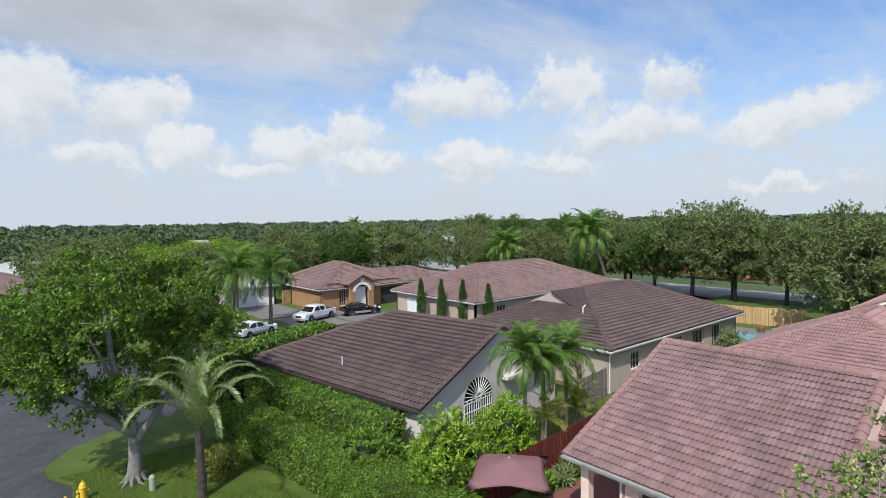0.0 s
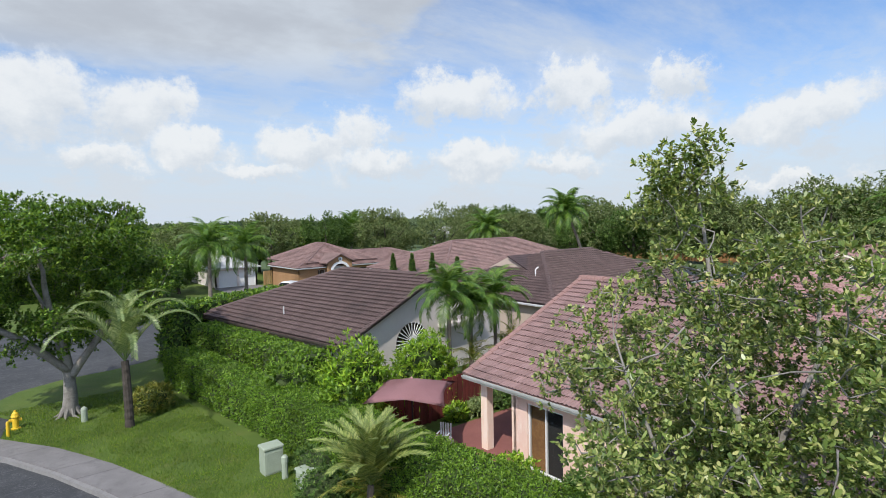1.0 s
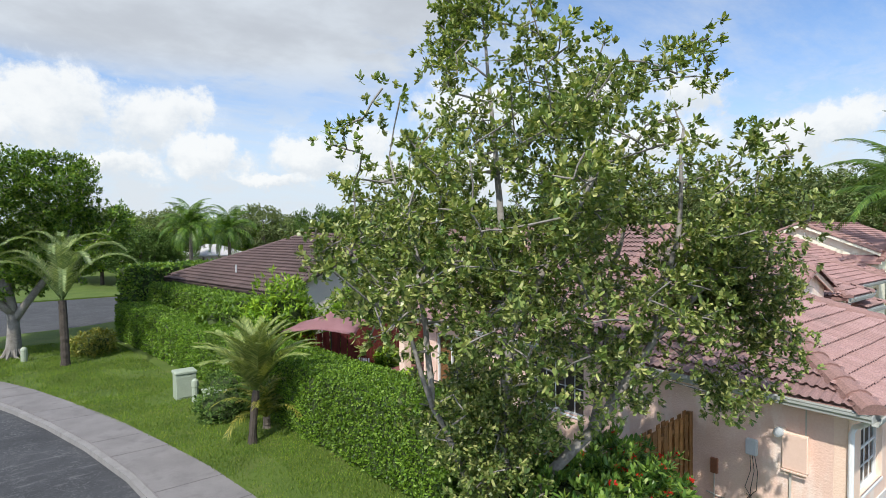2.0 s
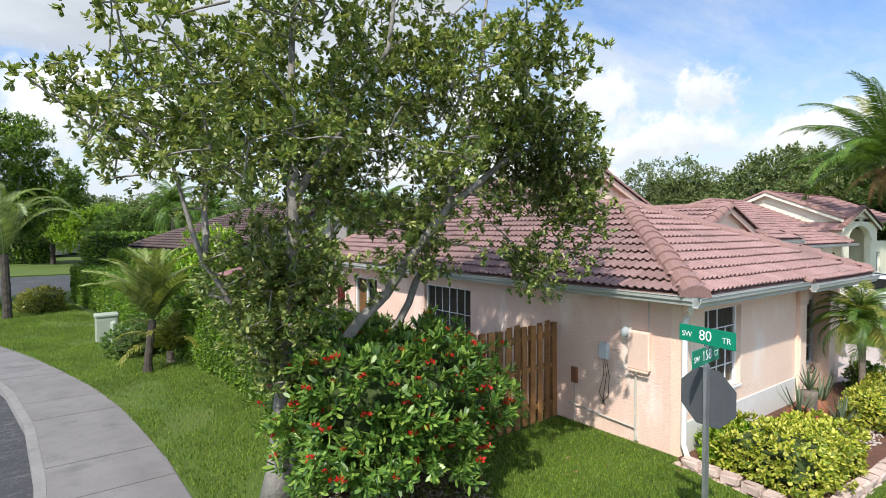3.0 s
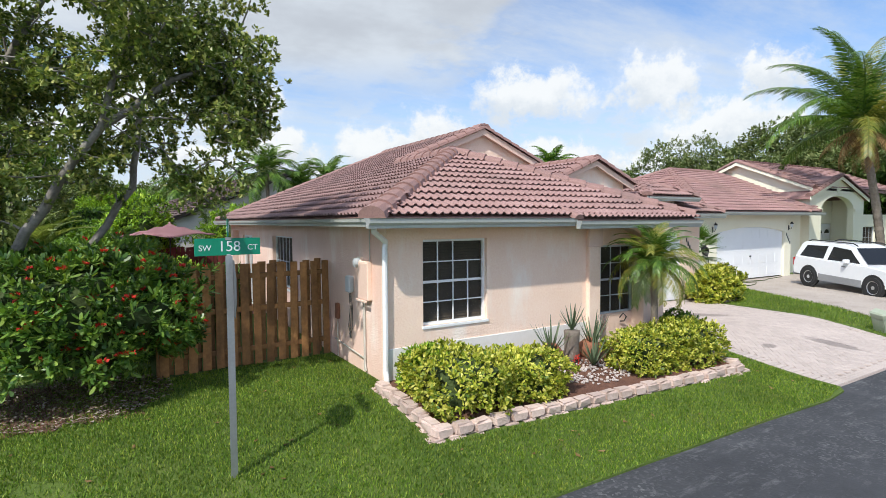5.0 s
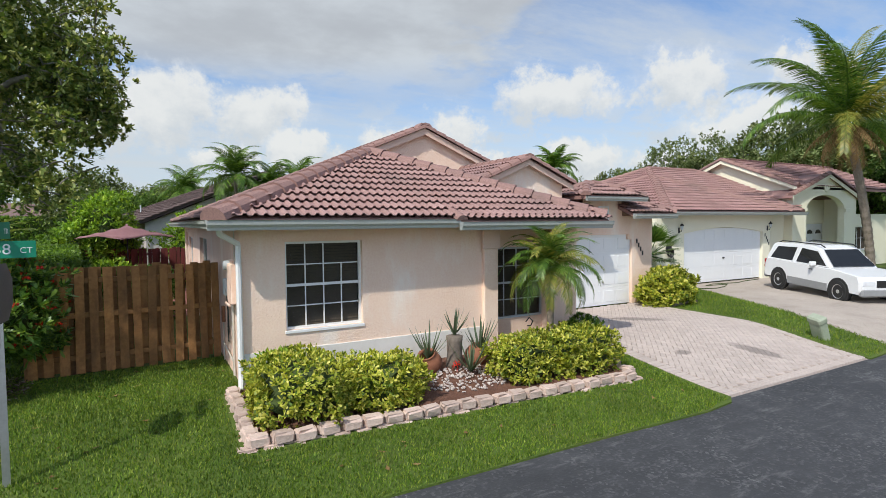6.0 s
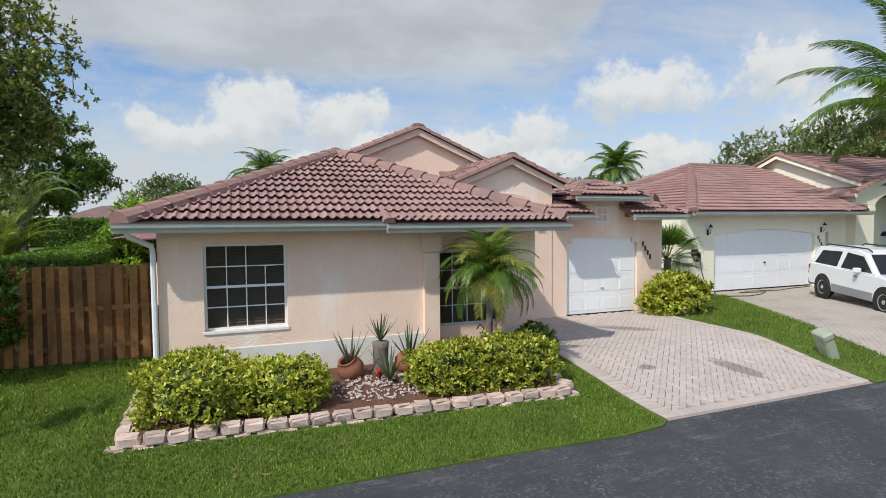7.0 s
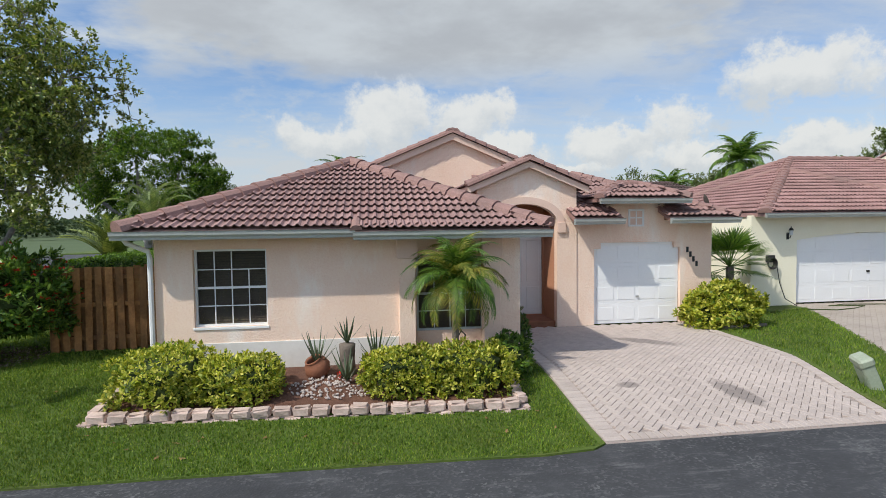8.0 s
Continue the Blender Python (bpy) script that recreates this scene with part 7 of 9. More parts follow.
FR_ADON = [frond_mesh("frond", 2.1, 50, 0.6, 0.045, LEAF_PALM_G, 0.4, 1.9, 0.15, 0.6, 60 + i, thin=0.02) for i in range(4)]
FR_ARECA = [frond_mesh("frond", 1.7, 30, 0.45, 0.035, LEAF_PALM_Y, 0.5, 1.7, 0.2, 0.5, 70 + i, thin=0.015) for i in range(3)]
FR_PYG2 = [frond_mesh("frond", 2.1, 92, 0.46, 0.034, LEAF_PALM_L, 0.15, 1.2, 0.4, 0.3, 80 + i, thin=0.012, bend=2.0) for i in range(5)]


def rep(src, n):
    return [src[i % len(src)] for i in range(n)]


palm("grey_palm", "grey-green feather palm with dark fibrous trunk on lawn", (-9.35, 24.6, 0), 2.75, 0.17, 0.15, rep(FR_GREY, 16), BARK_D, (-0.05, 0.05), (1.55, 0.75), 5, foot=1.2)
palm("small_palm", "small pale green date palm with curved trunk by the hedge", (-6.0, 11.3, 0), 1.35, 0.10, 0.09, rep(FR_PYG2, 28), BARK_D, (0.15, 0.1), (1.5, 0.7), 6)
palm("coconut_palm", "leaning coconut palm with green fronds and brown skirts", (28.9, 3.6, 0), 7.0, 0.2, 0.16, rep(FR_COCO, 26) + rep(FR_DRY, 14), BARK_P, (-2.0, 0.3), (1.45, -0.9), 7)
cocos = bpy.data.objects["coconut_palm"]
for i in range(11):
    a = i * 1.9
    part("coconut", lathe_bm([(0.02, -0.13), (0.10, -0.06), (0.12, 0.02), (0.08, 0.11), (0.01, 0.14)], 9, pose(-2.0 + 0.36 * math.cos(a), 0.3 + 0.36 * math.sin(a), 6.75 - 0.07 * i, 20 * math.sin(a), 20)), COCONUT, cocos, "yellow-brown coconut", smooth=True)
for k, (x, y, h, lx, ly, s) in enumerate(((46.6, 42.4, 9.2, -2.8, 1.3, 8), (44.3, 59.0, 6.9, 0.3, 0.3, 9), (38, 90, 7.5, 0.4, 0, 10))):
    palm("coconut_palm", "tall coconut palm among the far trees", (x, y, 0), h, 0.22, 0.14, rep(FR_COCO_FAR, 26), BARK_P, (lx, ly), (1.3, -0.7), s)
for k, (x, y, h) in enumerate(((2.6, 55.5, 6.3), (7.4, 59.0, 5.9))):
    palm("queen_palm", "queen palm with drooping feather fronds by the street", (x, y, 0), h, 0.2, 0.15, rep(FR_QUEEN, 26), BARK_P, (0.1, 0.1), (1.35, -0.9), 12 + k)
for k, (x, y, h) in enumerate(((2.6, 18.2, 4.9), (5.5, 18.2, 4.5), (4.1, 18.5, 4.2))):
    palm("manila_palm", "green feather palm in front of the white gable", (x, y, 0), h, 0.1, 0.08, rep(FR_ADON, 22), BARK_P, (0.1 * k - 0.1, 0.0), (1.35, -0.75), 15 + k, group="gable palms")
for k, (x, y, h) in enumerate(((6.3, 18.3, 1.4), (3.9, 18.2, 1.6), (7.0, 18.6, 1.7))):
    palm("areca_palm", "yellowing areca palm beside the fence", (x, y, 0), h, 0.06, 0.05, rep(FR_ARECA, 12), BARK_P, (0.1, 0.0), (1.3, -0.6), 18 + k, group="areca palms")
palm("sago_palm", "low yellow-green palm shrub by the hedge", (-5.3, 12.2, 0), 0.3, 0.1, 0.1, rep(FR_ARECA, 14), BARK_P, (0, 0), (1.2, 0.1), 22)


def fan_palm():
    ob = thing("fan_palm", "small fan palm with stiff green leaves between houses", "palm", at=(14.7, 4.6, 0))
    part("trunk", tube_bm([(0, 0, 0), (0.02, 0, 0.8), (0, 0, 1.35)], [0.14, 0.12, 0.12], 8), BARK_P, ob)
    rnd = random.Random(3)
    for i in range(30):
        bm = bmesh.new()
        az, el = i * 2.4, rnd.uniform(-0.35, 1.4)
        d = Vector((math.cos(az) * math.cos(el), math.sin(az) * math.cos(el), math.sin(el)))
        c = Vector((0, 0, 1.35)) + d * 0.7
        tube_bm([(0, 0, 1.35), c], 0.012, 4, bm)
        s = d.cross(Vector((0, 0, 1))).normalized()
        for k in range(17):
            a = -1.35 + 2.7 * k / 16
            q = d * math.cos(a) + s * math.sin(a)
            tip = c + q * 0.72 - Vector((0, 0, 0.06))
            w = (s * math.cos(a) - d * math.sin(a)) * 0.025
            vs = [bm.verts.new(x) for x in (c, c + q * 0.35 + w, tip, c + q * 0.35 - w)]
            bm.faces.new(vs)
        part("leaf", bm, LEAF_PALM_G, ob)


fan_palm()


# ---- other houses ----
def hip_roof(parent, x0, x1, y0, y1, ez, mat, cap_mat, tiles=None, faces="swne", gable=(), pitch=PITCH, caps=True, deck_mat=None, seed=1, along=False):
    """A hipped roof over a rectangle; sides named in gable end upright. tiles: a tile material for the sides in faces, else a plain deck. along: the ridge runs along x in any case."""
    w, d = x1 - x0, y1 - y0
    lng = along or w >= d
    h = (d if lng else w) / 2
    rz = ez + h * pitch
    if lng:
        a = Vector((x0 + (0 if "w" in gable else h), y0 + h, rz))
        b = Vector((x1 - (0 if "e" in gable else h), y0 + h, rz))
    else:
        a = Vector((x0 + h, y0 + (0 if "s" in gable else h), rz))
        b = Vector((x0 + h, y1 - (0 if "n" in gable else h), rz))
    A, B, C, D = (Vector(p) for p in ((x0, y0, ez), (x1, y0, ez), (x1, y1, ez), (x0, y1, ez)))
    if lng:
        sides = {"s": ([A, B, b, a], (1, 0)), "e": ([B, C, b], (0, 1)), "n": ([C, D, a, b], (-1, 0)), "w": ([D, A, a], (0, -1))}
    else:
        sides = {"s": ([A, B, a], (1, 0)), "e": ([B, C, b, a], (0, 1)), "n": ([C, D, b], (-1, 0)), "w": ([D, A, a, b], (0, -1))}
    for k, (pts, u) in sides.items():
        if k in gable:
            continue
        part("roof_deck", deck_bm(pts, 0.12), deck_mat or mat, parent)
        if tiles and k in faces:
            fr = slope_frame(pts[0], u, pitch)
            inv = fr.inverted()
            poly = [(inv @ p)[:2] for p in pts]
            tiled_slope(fr, poly, parent, tiles, seed=seed + ord(k))
    if caps:
        ends = [(A, a), (D, a), (B, b), (C, b)] if lng else [(A, a), (B, a), (C, b), (D, b)]
        for p, q in ends:
            dd = q - p
            if abs(dd.x) < 0.05 and not lng and p.y == q.y:
                continue
            ridge_caps(p, q, parent, cap_mat, 0.14, 0.4)
        ridge_caps(a, b, parent, cap_mat, 0.14, 0.4)
    return a, b


def lantern(at, face=0):
    ob = thing("wall_lantern", "black carriage lantern beside the garage door", "wall lantern", "garage lanterns", at=at, rz=face)
    part("bracket", tube_bm([(0, 0, -0.12), (0, -0.1, -0.15), (0, -0.14, -0.06)], 0.015, 6), BLACK, ob)
    part("back_plate", box_bm(-0.05, 0.05, -0.012, -0.001, -0.2, 0.02, 0.004), BLACK, ob)
    part("glass_body", lathe_bm([(0.04, -0.06), (0.065, 0.08), (0.06, 0.09)], 6, pose(0, -0.14, 0)), LAMP_GLASS, ob)
    part("cap", lathe_bm([(0.085, 0.09), (0.05, 0.15), (0.015, 0.18), (0.01, 0.22)], 6, pose(0, -0.14, 0)), BLACK, ob)


def neighbour():
    ob = thing("neighbour_house", "cream stucco house with double garage and faded rose tile roof", "house")
    Z = 0.08
    WH = 2.9
    # garage front, its door opening closed by an arch
    part("garage_wall", wall_bm(7.5, WH, 0.2, [(1.6, 6.95, 0, 2.32)], upright(15.85, 5.2, 0)), CREAM_STUCCO, ob)
    arch = [(0, 0.002)] + [(5.35 * i / 16, -0.30 * (1 - math.sin(math.pi * (0.08 + 0.84 * i / 16)))) for i in range(17)] + [(5.35, 0.002)]
    part("door_arch", prism_bm(arch, upright(17.45, 5.215, 2.318), 0.16), CREAM_STUCCO, ob)
    d = thing("garage_door")
    d.parent = ob
    for r in range(4):
        z = 0.06 + r * 0.56
        part("door_section", box_bm(17.47, 22.78, 5.31, 5.36, z, z + 0.5585, 0.002), DOOR_WHITE, d)
        for c in range(8):
            x = 17.55 + c * 0.66
            part("raised_panel", box_bm(x, x + 0.56, 5.304, 5.3105, z + 0.09, z + 0.46, 0.005), DOOR_WHITE, d)
    part("door_handle", box_bm(20.08, 20.18, 5.27, 5.309, 1.0, 1.06, 0.006), BLACK, d)
    part("west_wall", wall_bm(8.4, WH, 0.2, [], upright(16.0, 13.8, 0, -90)), CREAM_STUCCO, ob)
    # recessed wall between garage and entry with a barred window
    part("recess_wall", wall_bm(2.8, WH, 0.2, [(0.45, 1.25, 0.9, 2.15)], upright(23.36, 5.9, 0)), CREAM_STUCCO, ob)
    part("garage_return_wall", wall_bm(0.9, WH, 0.2, [], upright(23.35, 5.21, 0, 90)), CREAM_STUCCO, ob)
    window_in(ob, upright(23.81, 5.9, 0.9), 0.8, 1.25, 3, 3, (), WHITE_PAINT, True)
    hip_roof(ob, 15.95, 24.0, 4.72, 13.4, 2.98, TILE_N, TILE_CAP, TILE_N, "sw", seed=31)
    hip_roof(ob, 16.0, 25.3, 4.87, 15.97, 2.98, TILE_N, TILE_CAP, TILE_N, "sw", seed=32, gable="e", along=True)
    part("roof_deck", deck_bm([Vector((25.3, 5.4, 2.98 + 0.53 * PITCH)), Vector((26.31, 5.4, 2.98 + 0.53 * PITCH)), Vector((26.31, 10.42, 2.98 + 5.55 * PITCH)), Vector((25.3, 10.42, 2.98 + 5.55 * PITCH))], 0.12), TILE_N, ob)
    tiled_slope(slope_frame((25.3, 5.4, 2.98 + 0.53 * PITCH), (1, 0)), [(0, 0), (1.0, 0), (1.0, 5.02 * SLOPE), (0, 5.02 * SLOPE)], ob, TILE_N, seed=36)
    gutter(ob, (15.95, 4.72, 2.96), (25.35, 4.72, 2.96), 0.14, GUTTER_PAINT)
    # the tall wing: a gable facing west
    gx, gy, gz = 26.3, 9.4, 5.85
    half = 3.9
    short = 2.4
    part("tall_gable_wall", prism_bm([(0, 0), (half + short - 0.04, 0), (half + short - 0.04, gz - half * PITCH), (short, gz - 0.06), (0, gz - short * PITCH)], upright(gx, gy + short, 0, -90), 0.2), CREAM_STUCCO, ob)
    for sd, run in ((-1, half), (1, short)):
        e0 = Vector((gx - 0.3, gy + sd * run, gz - run * PITCH))
        e1 = Vector((gx + 11, gy + sd * run, gz - run * PITCH))
        t0, t1 = Vector((gx - 0.3, gy, gz)), Vector((gx + 11, gy, gz))
        part("roof_deck", deck_bm([e0, e1, t1, t0] if sd < 0 else [e1, e0, t0, t1], 0.12), TILE_N, ob)
        if sd < 0:
            tiled_slope(slope_frame(e0, (1, 0)), [(0, 0), (11.3, 0), (11.3, run * SLOPE), (0, run * SLOPE)], ob, TILE_N, seed=34)
        else:
            tiled_slope(slope_frame(e1, (-1, 0)), [(0, 0), (11.3, 0), (11.3, run * SLOPE), (0, run * SLOPE)], ob, TILE_N, seed=35)
        trim = [e0 + Vector((-0.025, 0, -0.03)), e0 + Vector((-0.003, 0, -0.03)), t0 + Vector((-0.003, 0, -0.03)), t0 + Vector((-0.025, 0, -0.03))]
        part("rake_trim", deck_bm(trim if sd < 0 else trim[::-1], 0.17), CREAM_STUCCO, ob)
        ridge_caps(e0 + Vector((0.08, 0, 0.02)), t0 + Vector((0.08, 0, 0.02)), ob, TILE_CAP, 0.14, 0.38, 0.04, "rake_tile")
    ridge_caps(t0, t1, ob, TILE_CAP, 0.13)
    # arched portico
    px0, px1, py, pk = 25.4, 31.4, 5.5, 28.4
    a0, a1, zs = 26.6 - px0, 30.2 - px0, 3.12
    ac, ar = (a0 + a1) / 2, (a1 - a0) / 2
    out = [(0, 0), (a0, 0), (a0, zs)] + [(ac + ar * math.cos(t), zs + 0.72 * math.sin(t)) for t in (math.pi * (1 - i / 18) for i in range(1, 18))] + [(a1, zs), (a1, 0), (px1 - px0, 0), (px1 - px0, 3.70), (pk - px0, 4.83), (0, 3.70)]
    part("portico_wall", prism_bm(out, upright(px0 + 0.3, py), 0.3), CREAM_STUCCO, ob)
    part("medallion", lathe_bm([(0.24, 0), (0.24, 0.03), (0.15, 0.04), (0.13, 0.015), (0.02, 0.02)], 24, pose(pk + 0.3, py - 0.002, 4.22, 90)), CREAM_STUCCO, ob)
    for x in (a0 - 0.42, a1 + 0.02):
        part("pier_capital", box_bm(px0 + 0.3 + x, px0 + 0.3 + x + 0.4, py - 0.07, py - 0.002, zs - 0.12, zs + 0.06, 0.015), CREAM_STUCCO, ob)
    for sd in (-1, 1):
        hf = 3.3
        e0 = Vector((pk + 0.3 + sd * hf, py - 0.14, 4.90 - hf * PITCH * 0.82))
        t0 = Vector((pk + 0.3, py - 0.14, 4.90))
        e1, t1 = e0 + Vector((0, 3.2, 0)), t0 + Vector((0, 3.2, 0))
        part("portico_roof", deck_bm([e0, e1, t1, t0] if sd > 0 else [e0, t0, t1, e1], 0.14), TILE_N, ob)
        trim = [e0 + Vector((0, -0.025, -0.03)), e0 + Vector((0, -0.003, -0.03)), t0 + Vector((0, -0.003, -0.03)), t0 + Vector((0, -0.025, -0.03))]
        part("rake_trim", deck_bm(trim if sd > 0 else trim[::-1], 0.18), CREAM_STUCCO, ob)
        ridge_caps(e0 + Vector((0, 0.04, 0.02)), t0 + Vector((0, 0.04, 0.02)), ob, TILE_CAP, 0.14, 0.38, 0.04, "rake_tile")
    for x in (px0 + 0.302, px1 + 0.098):
        part("porch_side_wall", box_bm(x, x + 0.2, py + 0.302, 6.946, 0, 3.70), CREAM_STUCCO, ob)
    part("porch_back_wall", wall_bm(6.0, 3.68, 0.2, [(4.3, 6.0, 0, 2.4)], upright(px0 + 0.1, 6.95)), CREAM_STUCCO, ob)
    dd = thing("front_door")
    dd.parent = ob
    for i in range(2):
        x = px0 + 4.42 + i * 0.84
        part("door_leaf", box_bm(x, x + 0.82, 7.01, 7.06, 0.05, 2.38, 0.01), WHITE_PAINT, dd)
        fan = [(0.41 + 0.28 * math.cos(t), 0.22 * math.sin(t)) for t in (math.pi * k / 10 for k in range(11))]
        part("fanlight", prism_bm(fan, upright(x, 7.002, 1.85), 0.006), CAR_GLASS, dd)
        for z0, z1 in ((0.2, 0.8), (0.95, 1.7)):
            part("door_panel", box_bm(x + 0.12, x + 0.7, 6.995, 7.011, z0, z1, 0.008), WHITE_PAINT, dd)
    part("east_wall", wall_bm(5.4, WH, 0.2, [], upright(37.2, 6.2, 0, 90)), CREAM_STUCCO, ob)
    part("front_wall", wall_bm(5.5, WH, 0.2, [(1.5, 3.5, 0.9, 2.2)], upright(31.72, 6.2, 0)), CREAM_STUCCO, ob)
    window_in(ob, upright(33.22, 6.2, 0.9), 2.0, 1.3, 4, 2, (), WHITE_PAINT, True)
    lantern((17.12, 5.2, 2.32))
    lantern((23.12, 5.2, 2.34))
    nb = thing("number_plate_bars", "four dark raised marks stepping down the cream wall", "wall marks", at=(22.95, 5.2, 1.95))
    for i in range(4):
        part("bar", box_bm(0.1 * i - 0.035, 0.1 * i + 0.035, -0.016, -0.001, -0.13 * i - 0.07, -0.13 * i + 0.07, 0.008), BLACK, nb)


neighbour()


def brown_house():
    ob = thing("brown_roof_house", "white stucco gabled house with weathered brown tile roof", "house")
    ob.matrix_world = pose(-1.61, 20.52, 0, 0, 0, 9.1) @ pose(3.6, -19.2, 0)
    x0, x1, y0, y1, ez = -3.6, 8.95, 19.2, 33.45, 2.72
    xm = (x0 + x1) / 2
    hf = xm - x0
    pk = ez + hf * PITCH
    # gable wall with an arched window
    outl = [(0, 0), (11.8, 0), (11.8, ez - 0.02), (5.9, pk - 0.24), (0, ez - 0.02)]
    part("gable_wall", prism_bm(outl, upright(x0 + 0.37, y0 + 0.3), 0.22), WHITE_STUCCO, ob)
    win = thing("arched_window")
    win.parent = ob
    cx, w, zs = 0.95, 1.1, 2.1
    pane = [(-w, -1.2), (w, -1.2), (w, 0)] + [(w * math.cos(t), 0.98 * math.sin(t)) for t in (math.pi * i / 14 for i in range(1, 14))] + [(-w, 0)]
    part("pane", prism_bm(pane, upright(cx, y0 + 0.294, zs), 0.004), CAR_GLASS, win)
    for i in range(15):
        t = math.pi * i / 14
        bm = tube_bm([(cx + 0.25 * math.cos(t), y0 + 0.27, zs + 0.25 * math.sin(t)), (cx + w * math.cos(t), y0 + 0.27, zs + 0.98 * math.sin(t))], 0.02, 4)
        part("grille_ray", bm, WHITE_PAINT, win)
    for i in range(13):
        x = cx - w + 2 * w * i / 12
        part("grille_bar", box_bm(x - 0.015, x + 0.015, y0 + 0.25, y0 + 0.285, zs - 1.2, zs - (0.0 if i % 2 else 0.15)), WHITE_PAINT, win)
    for z in (zs - 1.2, zs - 0.6, zs - 0.15, zs):
        part("grille_rail", box_bm(cx - w, cx + w, y0 + 0.245, y0 + 0.288, z - 0.018, z + 0.018), WHITE_PAINT, win)
    part("window_hub", lathe_bm([(0.26, 0), (0.26, 0.03), (0.2, 0.03), (0.2, 0.0)], 18, pose(cx, y0 + 0.28, zs, 90)), WHITE_PAINT, win)
    part("window_ledge", box_bm(2.9, 6.4, y0 - 0.15, y0 + 0.299, 2.5, 2.68, 0.02), WHITE_STUCCO, ob)
    part("west_wall", wall_bm(14.35, ez - 0.02, 0.2, [(1.6, 2.9, 1.3, 2.6), (6.6, 8.2, 1.3, 2.6), (12.4, 13.4, 1.3, 2.6)], upright(x0 + 0.36, y0 + 14.6, 0, -90)), WHITE_STUCCO, ob)
    for a, wd in ((1.6, 1.3), (6.6, 1.6), (12.4, 1.0)):
        window_in(ob, upright(x0 + 0.36, y0 + 14.6 - a, 1.3, -90), wd, 1.3, 6, 3, (), WHITE_PAINT, True)
    part("north_wall", wall_bm(11.8, ez, 0.2, [], upright(x1 - 0.4, y1 - 0.4, 0, 180)), WHITE_STUCCO, ob)
    part("east_wall", wall_bm(14.0, ez, 0.2, [], upright(x1 - 0.4, y0 + 0.3, 0, 90)), WHITE_STUCCO, ob)
    A, B = Vector((x0, y0, ez)), Vector((x1, y0, ez))
    C, D = Vector((x1, y1, ez)), Vector((x0, y1, ez))
    a, b = Vector((xm, y0, pk)), Vector((xm, y1 - hf, pk))
    for pts, u, mt in (([D, A, a, b], (0, -1), TILE_D), ([B, C, b, a], (0, 1), None), ([C, D, b], (-1, 0), None)):
        part("roof_deck", deck_bm(pts, 0.12), TILE_D, ob)
        if mt:
            fr = slope_frame(pts[0], u)
            inv = fr.inverted()
            tiled_slope(fr, [(inv @ p)[:2] for p in pts], ob, mt, seed=41, w=0.235, barrel=True)
    for p, q in ((A, a), (B, a)):
        ridge_caps(p + Vector((0, 0.1, 0.02)), q + Vector((0, 0.1, 0.02)), ob, TILE_D, 0.12, 0.38, 0.03, "rake_tile")
    for p, q in ((D, b), (C, b), (a, b)):
        ridge_caps(p, q, ob, TILE_D, 0.13, 0.4)
    gutter(ob, D + Vector((0, 0, -0.03)), A + Vector((0, 0, -0.03)), 0.13, BARK_D)
    part("roof_vent", tube_bm([(-2.4, 25.9, 3.35), (-2.4, 25.9, 3.78)], 0.04, 8), GREY_PLASTIC, ob)


brown_house()


def plain_house(name, label, x0, x1, y0, y1, ez, wall, roof, openings=(), gable="", over=0.45, z=0.0, pitch=PITCH, tiles=None):
    """A house some way off: four walls, roof, and windows or doors given as (side, along, width, z0, z1, kind)."""
    ob = thing(name, label, "house")
    hip_roof(ob, x0, x1, y0, y1, ez, roof, tiles or roof, tiles, "sw", gable=gable, caps=tiles is not None, pitch=pitch)
    sx0, sx1, sy0, sy1 = x0 + over, x1 - over, y0 + over, y1 - over
    frames = {"s": (upright(sx0, sy0, z), sx1 - sx0), "w": (upright(sx0, sy1, z, -90), sy1 - sy0), "n": (upright(sx1, sy1, z, 180), sx1 - sx0), "e": (upright(sx1, sy0, z, 90), sy1 - sy0)}
    for k, (fr, L) in frames.items():
        mine = [o for o in openings if o[0] == k]
        part("wall", wall_bm(L, ez - 0.1 - z, 0.2, [(o[1], o[1] + o[2], o[3], o[4]) for o in mine], fr), wall, ob)
        for o in mine:
            f2 = fr @ Matrix.Translation((o[1], o[3], 0))
            if o[5] == "window":
                window_in(ob, f2, o[2], o[4] - o[3], 3, 2, (), WHITE_PAINT, True)
            else:
                # the dark kind is a panel painted as an open garage's shade
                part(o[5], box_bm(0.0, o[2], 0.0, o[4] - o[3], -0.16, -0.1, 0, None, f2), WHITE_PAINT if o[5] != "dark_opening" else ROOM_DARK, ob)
    gutter(ob, (x0, y1, ez - 0.03), (x0, y0, ez - 0.03), 0.13, WHITE_PAINT)
    gutter(ob, (x0, y0, ez - 0.03), (x1, y0, ez - 0.03), 0.13, WHITE_PAINT)
    return ob


h2 = plain_house("pool_house_neighbour", "beige house with brown hipped tile roof beside a pool", 13.0, 32.6, 20.6, 33.8, 2.8, BEIGE_STUCCO, ROOF_FAR_D, (("s", 8.0, 1.6, 0.9, 2.2, "window"), ("s", 11.0, 1.8, 0.2, 2.25, "window"), ("s", 14.2, 1.6, 0.2, 2.25, "window"), ("s", 2.5, 1.2, 1.0, 2.1, "window"), ("w", 4, 2.4, 0.0, 2.2, "garage_door")))
tiled_slope(slope_frame((13.0, 20.6, 2.8), (1, 0)), [(0, 0), (19.6, 0), (13.0, 6.6 * SLOPE), (6.6, 6.6 * SLOPE)], h2, TILE_D, seed=51, w=0.235, barrel=True)
